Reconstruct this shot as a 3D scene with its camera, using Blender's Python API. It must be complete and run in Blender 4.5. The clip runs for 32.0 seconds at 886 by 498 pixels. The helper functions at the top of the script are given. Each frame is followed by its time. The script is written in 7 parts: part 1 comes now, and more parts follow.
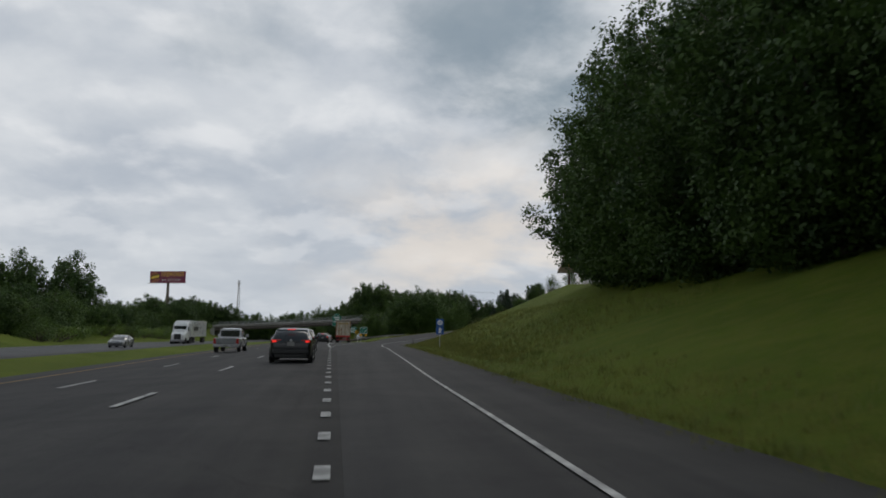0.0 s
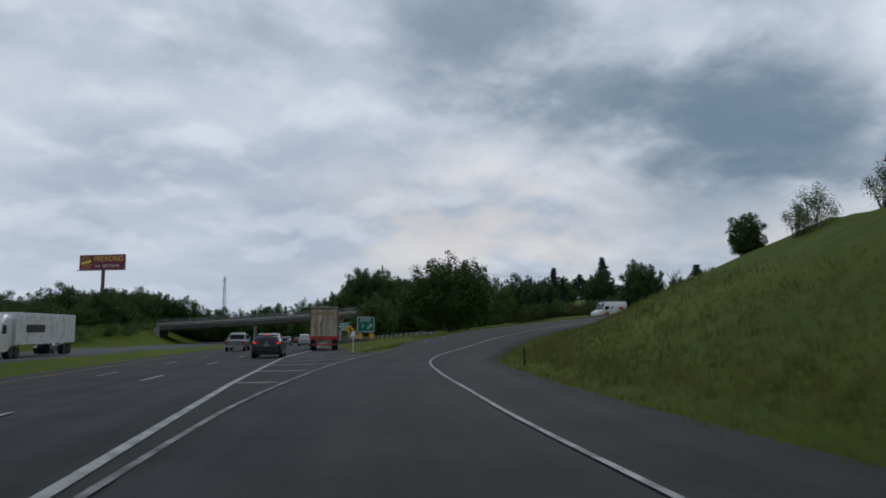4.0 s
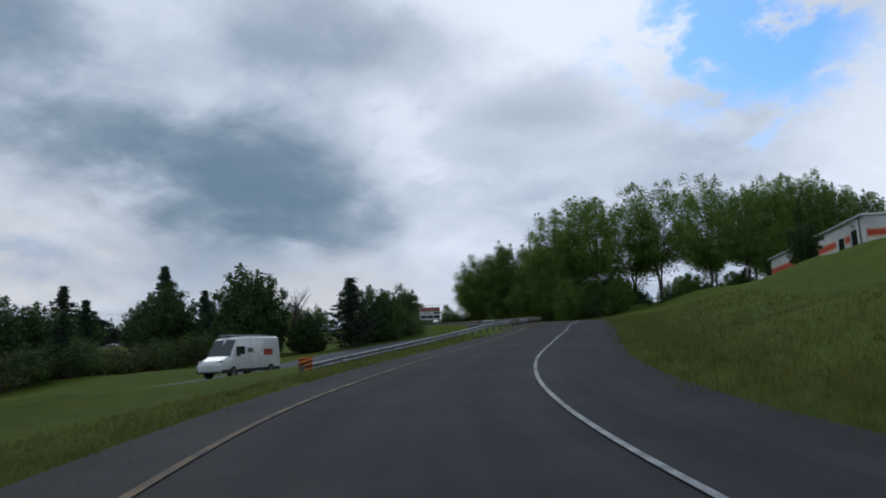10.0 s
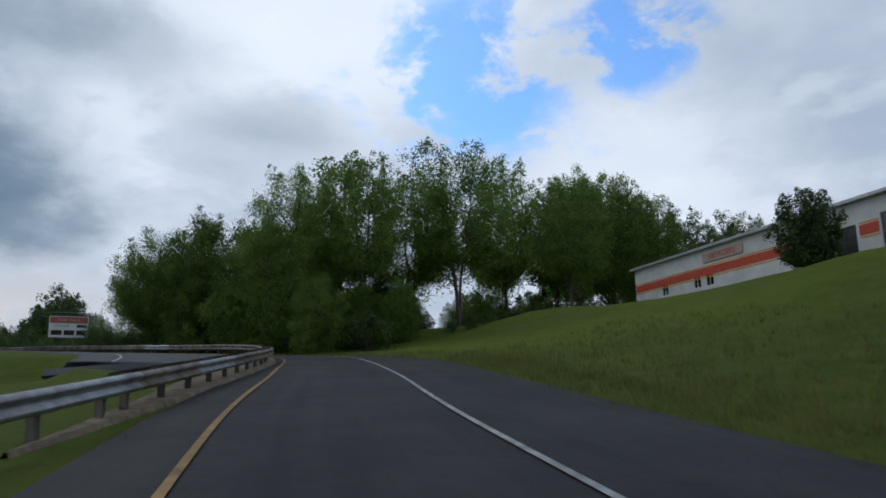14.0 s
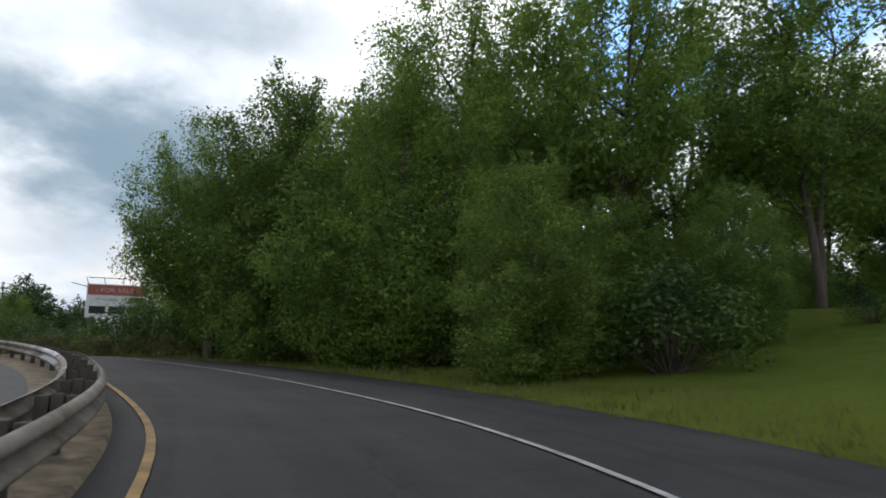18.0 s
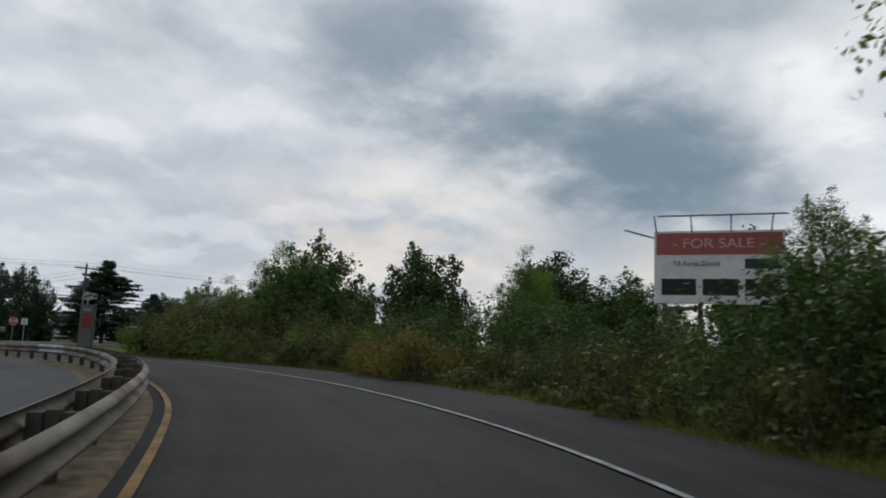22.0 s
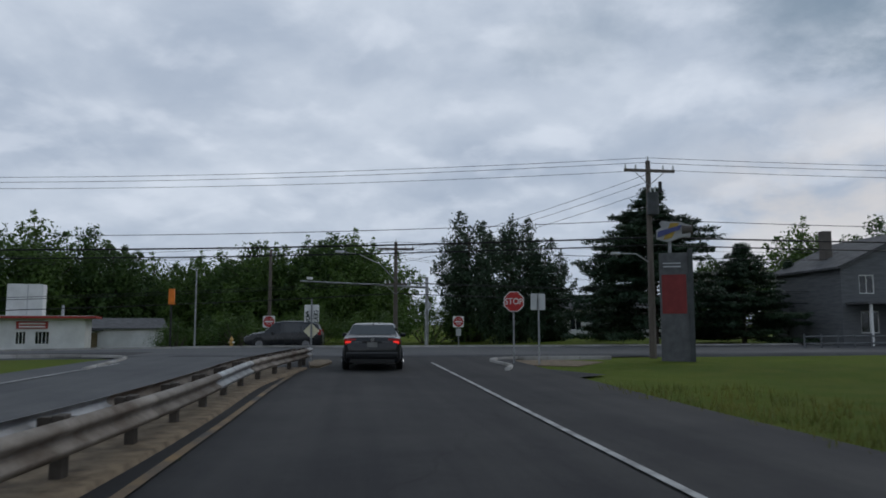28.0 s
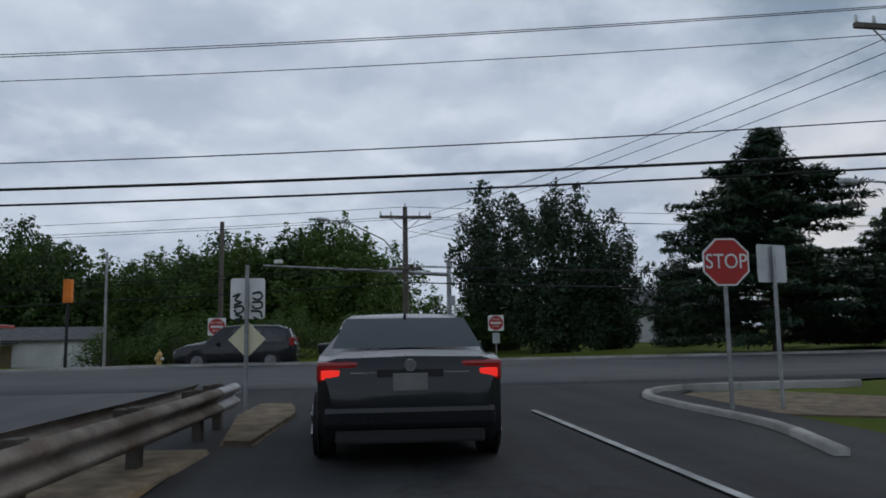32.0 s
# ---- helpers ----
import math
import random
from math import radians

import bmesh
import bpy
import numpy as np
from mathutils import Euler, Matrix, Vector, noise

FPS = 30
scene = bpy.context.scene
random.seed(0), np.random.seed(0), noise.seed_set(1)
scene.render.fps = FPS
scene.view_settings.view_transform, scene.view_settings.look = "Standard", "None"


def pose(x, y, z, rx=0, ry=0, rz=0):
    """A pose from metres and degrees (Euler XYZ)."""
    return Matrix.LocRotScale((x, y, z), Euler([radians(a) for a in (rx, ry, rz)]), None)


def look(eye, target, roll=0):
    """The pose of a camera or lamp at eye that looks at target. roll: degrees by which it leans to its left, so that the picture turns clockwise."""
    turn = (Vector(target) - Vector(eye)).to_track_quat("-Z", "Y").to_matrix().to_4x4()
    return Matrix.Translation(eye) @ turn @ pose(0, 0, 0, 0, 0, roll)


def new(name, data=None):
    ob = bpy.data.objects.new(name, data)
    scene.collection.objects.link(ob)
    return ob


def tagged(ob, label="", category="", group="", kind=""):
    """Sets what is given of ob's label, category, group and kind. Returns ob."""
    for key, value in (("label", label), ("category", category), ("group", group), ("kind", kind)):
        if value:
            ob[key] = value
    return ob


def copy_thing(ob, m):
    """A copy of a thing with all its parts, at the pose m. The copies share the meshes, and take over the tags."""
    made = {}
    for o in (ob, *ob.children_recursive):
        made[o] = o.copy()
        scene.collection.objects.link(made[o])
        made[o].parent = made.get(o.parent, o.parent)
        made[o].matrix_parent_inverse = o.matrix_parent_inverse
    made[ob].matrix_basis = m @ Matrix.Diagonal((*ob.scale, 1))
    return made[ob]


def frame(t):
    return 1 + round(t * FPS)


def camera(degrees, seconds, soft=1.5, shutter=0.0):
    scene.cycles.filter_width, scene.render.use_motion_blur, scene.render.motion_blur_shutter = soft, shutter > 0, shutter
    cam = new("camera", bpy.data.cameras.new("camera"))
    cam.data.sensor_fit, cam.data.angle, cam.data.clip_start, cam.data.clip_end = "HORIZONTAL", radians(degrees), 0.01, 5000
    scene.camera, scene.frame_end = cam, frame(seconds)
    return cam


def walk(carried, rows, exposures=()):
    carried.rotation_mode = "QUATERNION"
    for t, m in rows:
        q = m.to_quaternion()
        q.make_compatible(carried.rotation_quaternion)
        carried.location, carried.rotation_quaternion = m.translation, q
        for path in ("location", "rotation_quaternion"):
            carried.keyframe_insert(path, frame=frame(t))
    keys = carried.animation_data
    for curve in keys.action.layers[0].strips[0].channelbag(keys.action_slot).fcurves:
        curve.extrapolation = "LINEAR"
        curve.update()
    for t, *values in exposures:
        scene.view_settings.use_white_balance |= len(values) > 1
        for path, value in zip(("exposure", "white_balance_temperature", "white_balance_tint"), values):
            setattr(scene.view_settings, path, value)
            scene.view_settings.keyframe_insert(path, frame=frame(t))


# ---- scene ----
cam = camera(63.2, 32.0, soft=1.75, shutter=0.2)
# t, x, y, z and turn of the drive, in metres and degrees.
PATH = [
    (0.0, -0.00, -0.00, 1.35, 96.68, -0.80, -8.41),
    (0.5, 0.13, 7.78, 1.33, 96.74, -1.04, -8.12),
    (1.0, 0.32, 15.69, 1.33, 96.71, -0.92, -8.14),
    (1.5, 0.53, 23.74, 1.34, 96.86, -0.99, -8.07),
    (2.0, 0.76, 31.91, 1.36, 96.55, -0.78, -8.12),
    (2.5, 1.02, 40.11, 1.38, 96.59, -0.44, -8.11),
    (3.0, 1.33, 48.17, 1.39, 96.57, -0.16, -8.92),
    (3.5, 1.61, 55.94, 1.37, 96.48, 0.06, -9.23),
    (4.0, 1.85, 63.31, 1.32, 96.35, 0.27, -8.86),
    (4.5, 2.07, 70.20, 1.28, 96.24, 0.50, -8.44),
    (5.0, 2.33, 76.61, 1.24, 96.16, 0.71, -9.52),
    (5.5, 2.72, 82.60, 1.21, 96.04, 1.33, -11.40),
    (6.0, 3.28, 88.33, 1.18, 96.49, 1.36, -14.12),
    (6.5, 4.01, 93.93, 1.16, 96.60, 1.42, -17.40),
    (7.0, 5.01, 99.48, 1.15, 96.74, 1.02, -20.76),
    (7.5, 6.54, 104.98, 1.22, 97.53, 1.19, -24.21),
    (8.0, 8.39, 110.36, 1.36, 97.76, 1.40, -28.03),
    (8.5, 10.48, 115.53, 1.60, 99.55, 2.22, -32.23),
    (9.0, 13.03, 120.42, 1.94, 99.67, 1.00, -38.06),
    (9.5, 16.15, 125.06, 2.33, 99.44, 1.07, -42.20),
    (10.0, 19.68, 129.63, 2.71, 99.67, 2.25, -46.95),
    (10.5, 23.55, 134.09, 3.06, 100.28, 2.52, -51.51),
    (11.0, 27.87, 138.27, 3.41, 100.78, 2.47, -55.64),
    (11.5, 32.56, 142.19, 3.81, 100.85, 2.57, -59.67),
    (12.0, 37.62, 145.84, 4.27, 101.02, 2.45, -63.45),
    (12.5, 42.99, 149.23, 4.79, 100.48, 2.71, -65.98),
    (13.0, 48.55, 152.43, 5.36, 100.73, 2.20, -68.00),
    (13.5, 54.11, 155.52, 5.94, 100.41, 1.75, -69.61),
    (14.0, 59.50, 158.61, 6.49, 100.87, 1.05, -69.33),
    (14.5, 64.62, 161.71, 7.01, 100.98, 0.51, -69.17),
    (15.0, 69.49, 164.68, 7.48, 100.49, 0.24, -70.02),
    (15.5, 74.14, 167.39, 7.91, 99.71, 0.19, -71.32),
    (16.0, 78.56, 169.85, 8.29, 99.77, 0.27, -70.80),
    (16.5, 82.67, 172.17, 8.64, 99.59, 0.61, -68.32),
    (17.0, 86.34, 174.49, 8.96, 99.73, -0.15, -64.26),
    (17.5, 89.58, 176.88, 9.25, 99.81, -0.33, -60.04),
    (18.0, 92.45, 179.39, 9.53, 99.53, -0.76, -55.98),
    (18.5, 95.08, 182.12, 9.78, 99.92, -1.58, -52.18),
    (19.0, 97.58, 185.27, 10.01, 99.43, -0.61, -46.56),
    (19.5, 99.95, 188.78, 10.22, 99.21, -0.11, -40.56),
    (20.0, 102.06, 192.49, 10.42, 98.70, -0.55, -35.14),
    (20.5, 103.84, 196.29, 10.62, 98.45, -1.09, -29.74),
    (21.0, 105.31, 200.22, 10.82, 98.16, -1.56, -24.77),
    (21.5, 106.45, 204.35, 11.01, 98.08, -1.98, -20.62),
    (22.0, 107.26, 208.73, 11.18, 97.76, -2.31, -16.80),
    (22.5, 107.77, 213.23, 11.29, 97.07, -1.25, -12.68),
    (23.0, 108.04, 217.78, 11.36, 97.39, -1.15, -7.91),
    (23.5, 107.98, 222.46, 11.41, 97.06, -0.61, -2.80),
    (24.0, 107.46, 227.29, 11.44, 96.93, -0.56, 2.29),
    (24.5, 106.49, 232.12, 11.45, 96.84, 0.05, 7.65),
    (25.0, 105.14, 236.76, 11.45, 96.77, -0.33, 12.63),
    (25.5, 103.44, 241.15, 11.40, 96.38, -0.39, 16.55),
    (26.0, 101.43, 245.41, 11.33, 96.12, -0.18, 18.04),
    (26.5, 99.35, 249.63, 11.26, 96.10, 0.04, 18.52),
    (27.0, 97.39, 253.79, 11.23, 96.14, 0.12, 18.91),
    (27.5, 95.54, 257.70, 11.21, 96.06, -0.15, 19.36),
    (28.0, 93.83, 261.21, 11.18, 95.92, -0.05, 18.73),
    (28.5, 92.36, 264.23, 11.15, 96.10, 0.11, 18.00),
    (29.0, 91.14, 266.75, 11.12, 96.01, 0.49, 17.59),
    (29.5, 90.13, 268.82, 11.09, 96.03, 0.73, 17.56),
    (30.0, 89.28, 270.60, 11.07, 96.08, 0.80, 17.55),
    (30.5, 88.52, 272.18, 11.05, 96.11, 0.82, 17.58),
    (31.0, 87.88, 273.50, 11.03, 96.15, 0.85, 17.79),
    (31.5, 87.34, 274.58, 11.01, 96.26, 0.87, 17.88),
    (32.0, 86.93, 275.42, 11.00, 96.44, 0.85, 17.96),
]
EXPOSURES = [(0.0, .1, 6900, 10), (2.0, 0.0, 6600, 10), (5.0, 0.0, 6200, 10), (13.0, 0.0, 6000, 9), (15.5, .2, 6100, 9), (17.5, .7, 6500, 10), (19.0, .95, 7000, 10), (20.0, .8, 7000, 10), (21.5, .35, 6900, 10), (23.0, 0.0, 6600, 10), (25.0, 0.0, 6300, 10), (32.0, 0.0, 6200, 10)]
walk(cam, [(r[0], pose(*r[1:])) for r in PATH], EXPOSURES)


# ---- sky and light ----
def node(tree, kind, **values):
    n = tree.nodes.new(kind)
    for key, value in values.items():
        if key in n.inputs.keys():
            n.inputs[key].default_value = value
    return n


def heading(yaw, lift):
    a, b = radians(yaw), radians(lift)
    return (-math.sin(a) * math.cos(b), math.cos(a) * math.cos(b), math.sin(b))


def build_sky():
    world = bpy.data.worlds.new("sky")
    scene.world = world
    world.use_nodes = True
    t = world.node_tree
    t.nodes.clear()
    link = t.links.new
    out = node(t, "ShaderNodeOutputWorld")
    bg = node(t, "ShaderNodeBackground", Strength=1.0)
    link(bg.outputs[0], out.inputs[0])
    coord = node(t, "ShaderNodeTexCoord")
    ray = coord.outputs["Generated"]
    sep = node(t, "ShaderNodeSeparateXYZ")
    link(ray, sep.inputs[0])

    def calc(op, a, b=0.0, c=0.0, clamp=False):
        n = t.nodes.new("ShaderNodeMath")
        n.operation, n.use_clamp = op, clamp
        for slot, v in zip(n.inputs, (a, b, c)):
            if isinstance(v, (int, float)):
                slot.default_value = v
            else:
                link(v, slot)
        return n.outputs[0]

    def ramp01(v, lo, hi):
        n = t.nodes.new("ShaderNodeMapRange")
        n.interpolation_type = "SMOOTHSTEP"
        link(v, n.inputs[0])
        n.inputs[1].default_value, n.inputs[2].default_value = lo, hi
        return n.outputs[0]

    def mix(f, a, b):
        n = t.nodes.new("ShaderNodeMix")
        n.data_type = "RGBA"
        if isinstance(f, (int, float)):
            n.inputs[0].default_value = f
        else:
            link(f, n.inputs[0])
        for k, v in ((6, a), (7, b)):
            if isinstance(v, tuple):
                n.inputs[k].default_value = (*v, 1)
            else:
                link(v, n.inputs[k])
        return n.outputs[2]

    sky = t.nodes.new("ShaderNodeTexSky")
    sky.sky_type, sky.sun_disc = "NISHITA", False
    sky.sun_elevation, sky.sun_rotation = radians(42), radians(20)
    blue = node(t, "ShaderNodeVectorMath")
    blue.operation = "SCALE"
    link(sky.outputs[0], blue.inputs[0])
    blue.inputs["Scale"].default_value = 0.17
    tint = node(t, "ShaderNodeVectorMath")
    tint.operation = "MULTIPLY"
    link(blue.outputs[0], tint.inputs[0])
    tint.inputs[1].default_value = (.55, .88, 1.2)
    blue = tint

    # cloud layer: the ray meets a flat deck overhead
    up = calc("ADD", calc("MAXIMUM", sep.outputs[2], 0.0), 0.34)
    deck = node(t, "ShaderNodeCombineXYZ")
    link(calc("DIVIDE", sep.outputs[0], up), deck.inputs[0])
    link(calc("DIVIDE", sep.outputs[1], up), deck.inputs[1])

    def fbm(scale, detail, rough, warp=0.0, shift=0.0):
        n = node(t, "ShaderNodeTexNoise", Scale=scale, Detail=detail, Roughness=rough, Distortion=warp)
        m = node(t, "ShaderNodeMapping")
        m.inputs["Location"].default_value = (shift, shift * .7, shift * .3)
        link(deck.outputs[0], m.inputs[0])
        link(m.outputs[0], n.inputs["Vector"])
        return n.outputs[0]

    def lobe(yaw, lift, inner, outer, flat=1.0, ragged=.42):
        """1 inside a patch of sky round a direction, with a torn edge."""
        d = node(t, "ShaderNodeVectorMath")
        d.operation = "SUBTRACT"
        link(ray, d.inputs[0])
        d.inputs[1].default_value = heading(yaw, lift)
        s = node(t, "ShaderNodeVectorMath")
        s.operation = "MULTIPLY"
        link(d.outputs[0], s.inputs[0])
        s.inputs[1].default_value = (1, 1, flat)
        k = node(t, "ShaderNodeVectorMath")
        k.operation = "LENGTH"
        link(s.outputs[0], k.inputs[0])
        soft = calc("ADD", k.outputs["Value"], calc("MULTIPLY", calc("SUBTRACT", torn, 0.5), ragged))
        return ramp01(soft, math.sin(radians(outer)), math.sin(radians(inner)))

    wisps = fbm(2.6, 10.0, 0.56, 0.2)
    broad = fbm(1.3, 6.0, 0.52, 0.15, 3.1)
    fine = fbm(6.5, 10.0, 0.60, 0.25, 7.7)
    torn = calc("ADD", calc("MULTIPLY", wisps, 0.62), calc("MULTIPLY", fine, 0.38))
    mass = calc("ADD", calc("MULTIPLY", broad, 0.55), calc("MULTIPLY", wisps, 0.45))
    grey = mix(ramp01(mass, 0.38, 0.60), CLOUD_SHADE, CLOUD_LIGHT)
    # relief of the cloud base: each billow is lighter on its upper side
    raised = node(t, "ShaderNodeVectorMath")
    raised.operation = "SCALE"
    link(deck.outputs[0], raised.inputs[0])
    raised.inputs["Scale"].default_value = 0.955
    relief = []
    for where in (deck.outputs[0], raised.outputs[0]):
        n = node(t, "ShaderNodeTexNoise", Scale=3.0, Detail=6.0, Roughness=0.50, Distortion=0.2)
        link(where, n.inputs["Vector"])
        relief.append(n.outputs[0])
    lit = calc("SUBTRACT", relief[0], relief[1])
    grey = mix(calc("MULTIPLY", ramp01(lit, -0.01, 0.13), 0.27), grey, CLOUD_WHITE)
    grey = mix(calc("MULTIPLY", ramp01(lit, 0.01, -0.13), 0.24), grey, CLOUD_SHADE)
    # the bright thin cloud in front of the sun, the heavy bank of rain cloud, the gap of blue
    for yaw, lift, inner, outer, k in BRIGHT:
        grey = mix(calc("MULTIPLY", lobe(yaw, lift, inner, outer), k), grey, CLOUD_WHITE)
    for yaw, lift, size, k, flat in DARK_BANKS:
        grey = mix(calc("MULTIPLY", lobe(yaw, lift, size * .1, size * 1.06, flat), k), grey, CLOUD_DARK)
    gap = calc("MULTIPLY", calc("MAXIMUM", lobe(-73, 24, 4, 11, 1.2, .5), lobe(-86, 26, 2, 8, 1.3, .5)), ramp01(fine, 0.60, 0.46), clamp=True)
    grey = mix(calc("MULTIPLY", gap, 0.9), grey, blue.outputs[0])
    # darker cloud added overhead, outside the view, to dim the light on the ground
    grey = mix(calc("MULTIPLY", ramp01(sep.outputs[2], 0.55, 0.92), 0.8), grey, CLOUD_DARK)
    # haze towards the horizon, warm where the cloud is thin
    low = ramp01(sep.outputs[2], 0.20, 0.0)
    grey = mix(calc("MULTIPLY", low, 0.5), grey, HAZE)
    warm = calc("MULTIPLY", calc("MAXIMUM", lobe(-12, 7, 4, 20, 1.8), lobe(-38, 5, 3, 16, 2.6)), ramp01(wisps, 0.36, 0.58))
    grey = mix(calc("MULTIPLY", warm, 0.5), grey, WARM)
    link(grey, bg.inputs[0])


CLOUD_LIGHT, CLOUD_SHADE, CLOUD_WHITE = (.60, .65, .72), (.40, .46, .55), (.88, .91, .96)
CLOUD_DARK, HAZE, WARM = (.145, .215, .285), (.46, .52, .60), (.76, .68, .60)
# directions of the bright thin cloud and of the rain clouds: yaw, lift and reach in degrees, strength (and how flat)
BRIGHT = ((-62, 31, 6, 20, .8), (-50, 30, 5, 15, .5), (-84, 14, 4, 17, .7), (-44, 19, 1.5, 6, .55), (-48, 9, 2, 8, .4))
DARK_BANKS = ((-11, 24, 11, .72, 1.5), (-22, 18, 11.5, .85, 1.7), (-32, 15.5, 12, .9, 1.5), (-39, 12, 8, .6, 2.2), (-36, 27, 10, .55, 1.6), (-55, 20, 9, .45, 2.8), (-46, 25, 8, .4, 2.0), (8, 22, 7, .25, 1.8), (-30, 9, 13, .45, 1.8))
build_sky()
sun = new("sun", bpy.data.lights.new("sun", "SUN"))
sun.data.energy, sun.data.angle, sun.data.color = 0.5, radians(25), (1.0, .96, .9)
sun.matrix_world = look(heading(-20, 42), (0, 0, 0))


# ---- materials ----
def material(name, c1, c2, scale=3.0, rough=.8, bump=.25, metal=0.0, fine=40.0, vary=.12, streak=None, world_space=False, spec=.3, coat=0.0):
    """A surface of two colours in patches, with fine grain, relief, and a little change from piece to piece."""
    m = bpy.data.materials.new(name)
    m.use_nodes = True
    t = m.node_tree
    b = t.nodes["Principled BSDF"]
    link = t.links.new
    coord = node(t, "ShaderNodeTexCoord")
    geo = node(t, "ShaderNodeNewGeometry")
    where = geo.outputs["Position"] if world_space else coord.outputs["Object"]
    if streak:
        mp = node(t, "ShaderNodeMapping")
        mp.inputs["Scale"].default_value = streak
        link(where, mp.inputs[0])
        patch_at = mp.outputs[0]
    else:
        patch_at = where
    n1 = node(t, "ShaderNodeTexNoise", Scale=scale, Detail=6.0, Roughness=.6)
    link(patch_at, n1.inputs["Vector"])
    n2 = node(t, "ShaderNodeTexNoise", Scale=fine, Detail=4.0, Roughness=.7)
    link(where, n2.inputs["Vector"])
    f = node(t, "ShaderNodeMapRange")
    link(n1.outputs[0], f.inputs[0])
    f.inputs[1].default_value, f.inputs[2].default_value = .36, .64
    mx = node(t, "ShaderNodeMix")
    mx.data_type = "RGBA"
    link(f.outputs[0], mx.inputs[0])
    mx.inputs[6].default_value, mx.inputs[7].default_value = (*c1, 1), (*c2, 1)
    info = node(t, "ShaderNodeObjectInfo")
    grain = node(t, "ShaderNodeMath")
    grain.operation = "MULTIPLY_ADD"
    link(n2.outputs[0], grain.inputs[0])
    grain.inputs[1].default_value, grain.inputs[2].default_value = .5, .75 - vary / 2
    own = node(t, "ShaderNodeMath")
    own.operation = "MULTIPLY_ADD"
    link(info.outputs["Random"], own.inputs[0])
    own.inputs[1].default_value = vary
    link(grain.outputs[0], own.inputs[2])
    tint = node(t, "ShaderNodeVectorMath")
    tint.operation = "SCALE"
    link(mx.outputs[2], tint.inputs[0])
    link(own.outputs[0], tint.inputs["Scale"])
    link(tint.outputs[0], b.inputs["Base Color"])
    rg = node(t, "ShaderNodeMapRange")
    link(n1.outputs[0], rg.inputs[0])
    rg.inputs[1].default_value, rg.inputs[2].default_value = .3, .7
    rg.inputs[3].default_value, rg.inputs[4].default_value = max(0, rough - .1), min(1, rough + .1)
    link(rg.outputs[0], b.inputs["Roughness"])
    b.inputs["Metallic"].default_value = metal
    b.inputs["Specular IOR Level"].default_value = spec
    b.inputs["Coat Weight"].default_value = coat
    b.inputs["Coat Roughness"].default_value = .06
    if bump:
        bp = node(t, "ShaderNodeBump", Strength=bump, Distance=.02)
        link(n2.outputs[0], bp.inputs["Height"])
        link(bp.outputs[0], b.inputs["Normal"])
    return m


def leaf_material(name, dark, light, through_light=.3):
    m = bpy.data.materials.new(name)
    m.use_nodes = True
    t = m.node_tree
    t.nodes.clear()
    link = t.links.new
    out = node(t, "ShaderNodeOutputMaterial")
    geo = node(t, "ShaderNodeNewGeometry")
    info = node(t, "ShaderNodeObjectInfo")
    coord = node(t, "ShaderNodeTexCoord")
    n = node(t, "ShaderNodeTexNoise", Scale=.8, Detail=2.0)
    link(coord.outputs["Object"], n.inputs["Vector"])
    a = node(t, "ShaderNodeMath")
    a.operation = "MULTIPLY_ADD"
    link(geo.outputs["Random Per Island"], a.inputs[0])
    a.inputs[1].default_value, a.inputs[2].default_value = .22, -.42
    c = node(t, "ShaderNodeMath")
    c.operation = "MULTIPLY_ADD"
    link(n.outputs[0], c.inputs[0])
    c.inputs[1].default_value = 1.9
    link(a.outputs[0], c.inputs[2])
    d = node(t, "ShaderNodeMath")
    d.operation = "MULTIPLY_ADD"
    link(info.outputs["Random"], d.inputs[0])
    d.inputs[1].default_value = .3
    link(c.outputs[0], d.inputs[2])
    mx = node(t, "ShaderNodeMix")
    mx.data_type = "RGBA"
    f = node(t, "ShaderNodeMapRange")
    link(d.outputs[0], f.inputs[0])
    f.inputs[1].default_value, f.inputs[2].default_value = .35, 1.05
    link(f.outputs[0], mx.inputs[0])
    mx.inputs[6].default_value, mx.inputs[7].default_value = (*dark, 1), (*light, 1)
    p = node(t, "ShaderNodeBsdfPrincipled", Roughness=.55)
    p.inputs["Specular IOR Level"].default_value = .25
    link(mx.outputs[2], p.inputs["Base Color"])
    tr = node(t, "ShaderNodeBsdfTranslucent")
    link(mx.outputs[2], tr.inputs[0])
    mixed = node(t, "ShaderNodeMixShader")
    mixed.inputs[0].default_value = through_light
    link(p.outputs[0], mixed.inputs[1])
    link(tr.outputs[0], mixed.inputs[2])
    link(mixed.outputs[0], out.inputs[0])
    return m


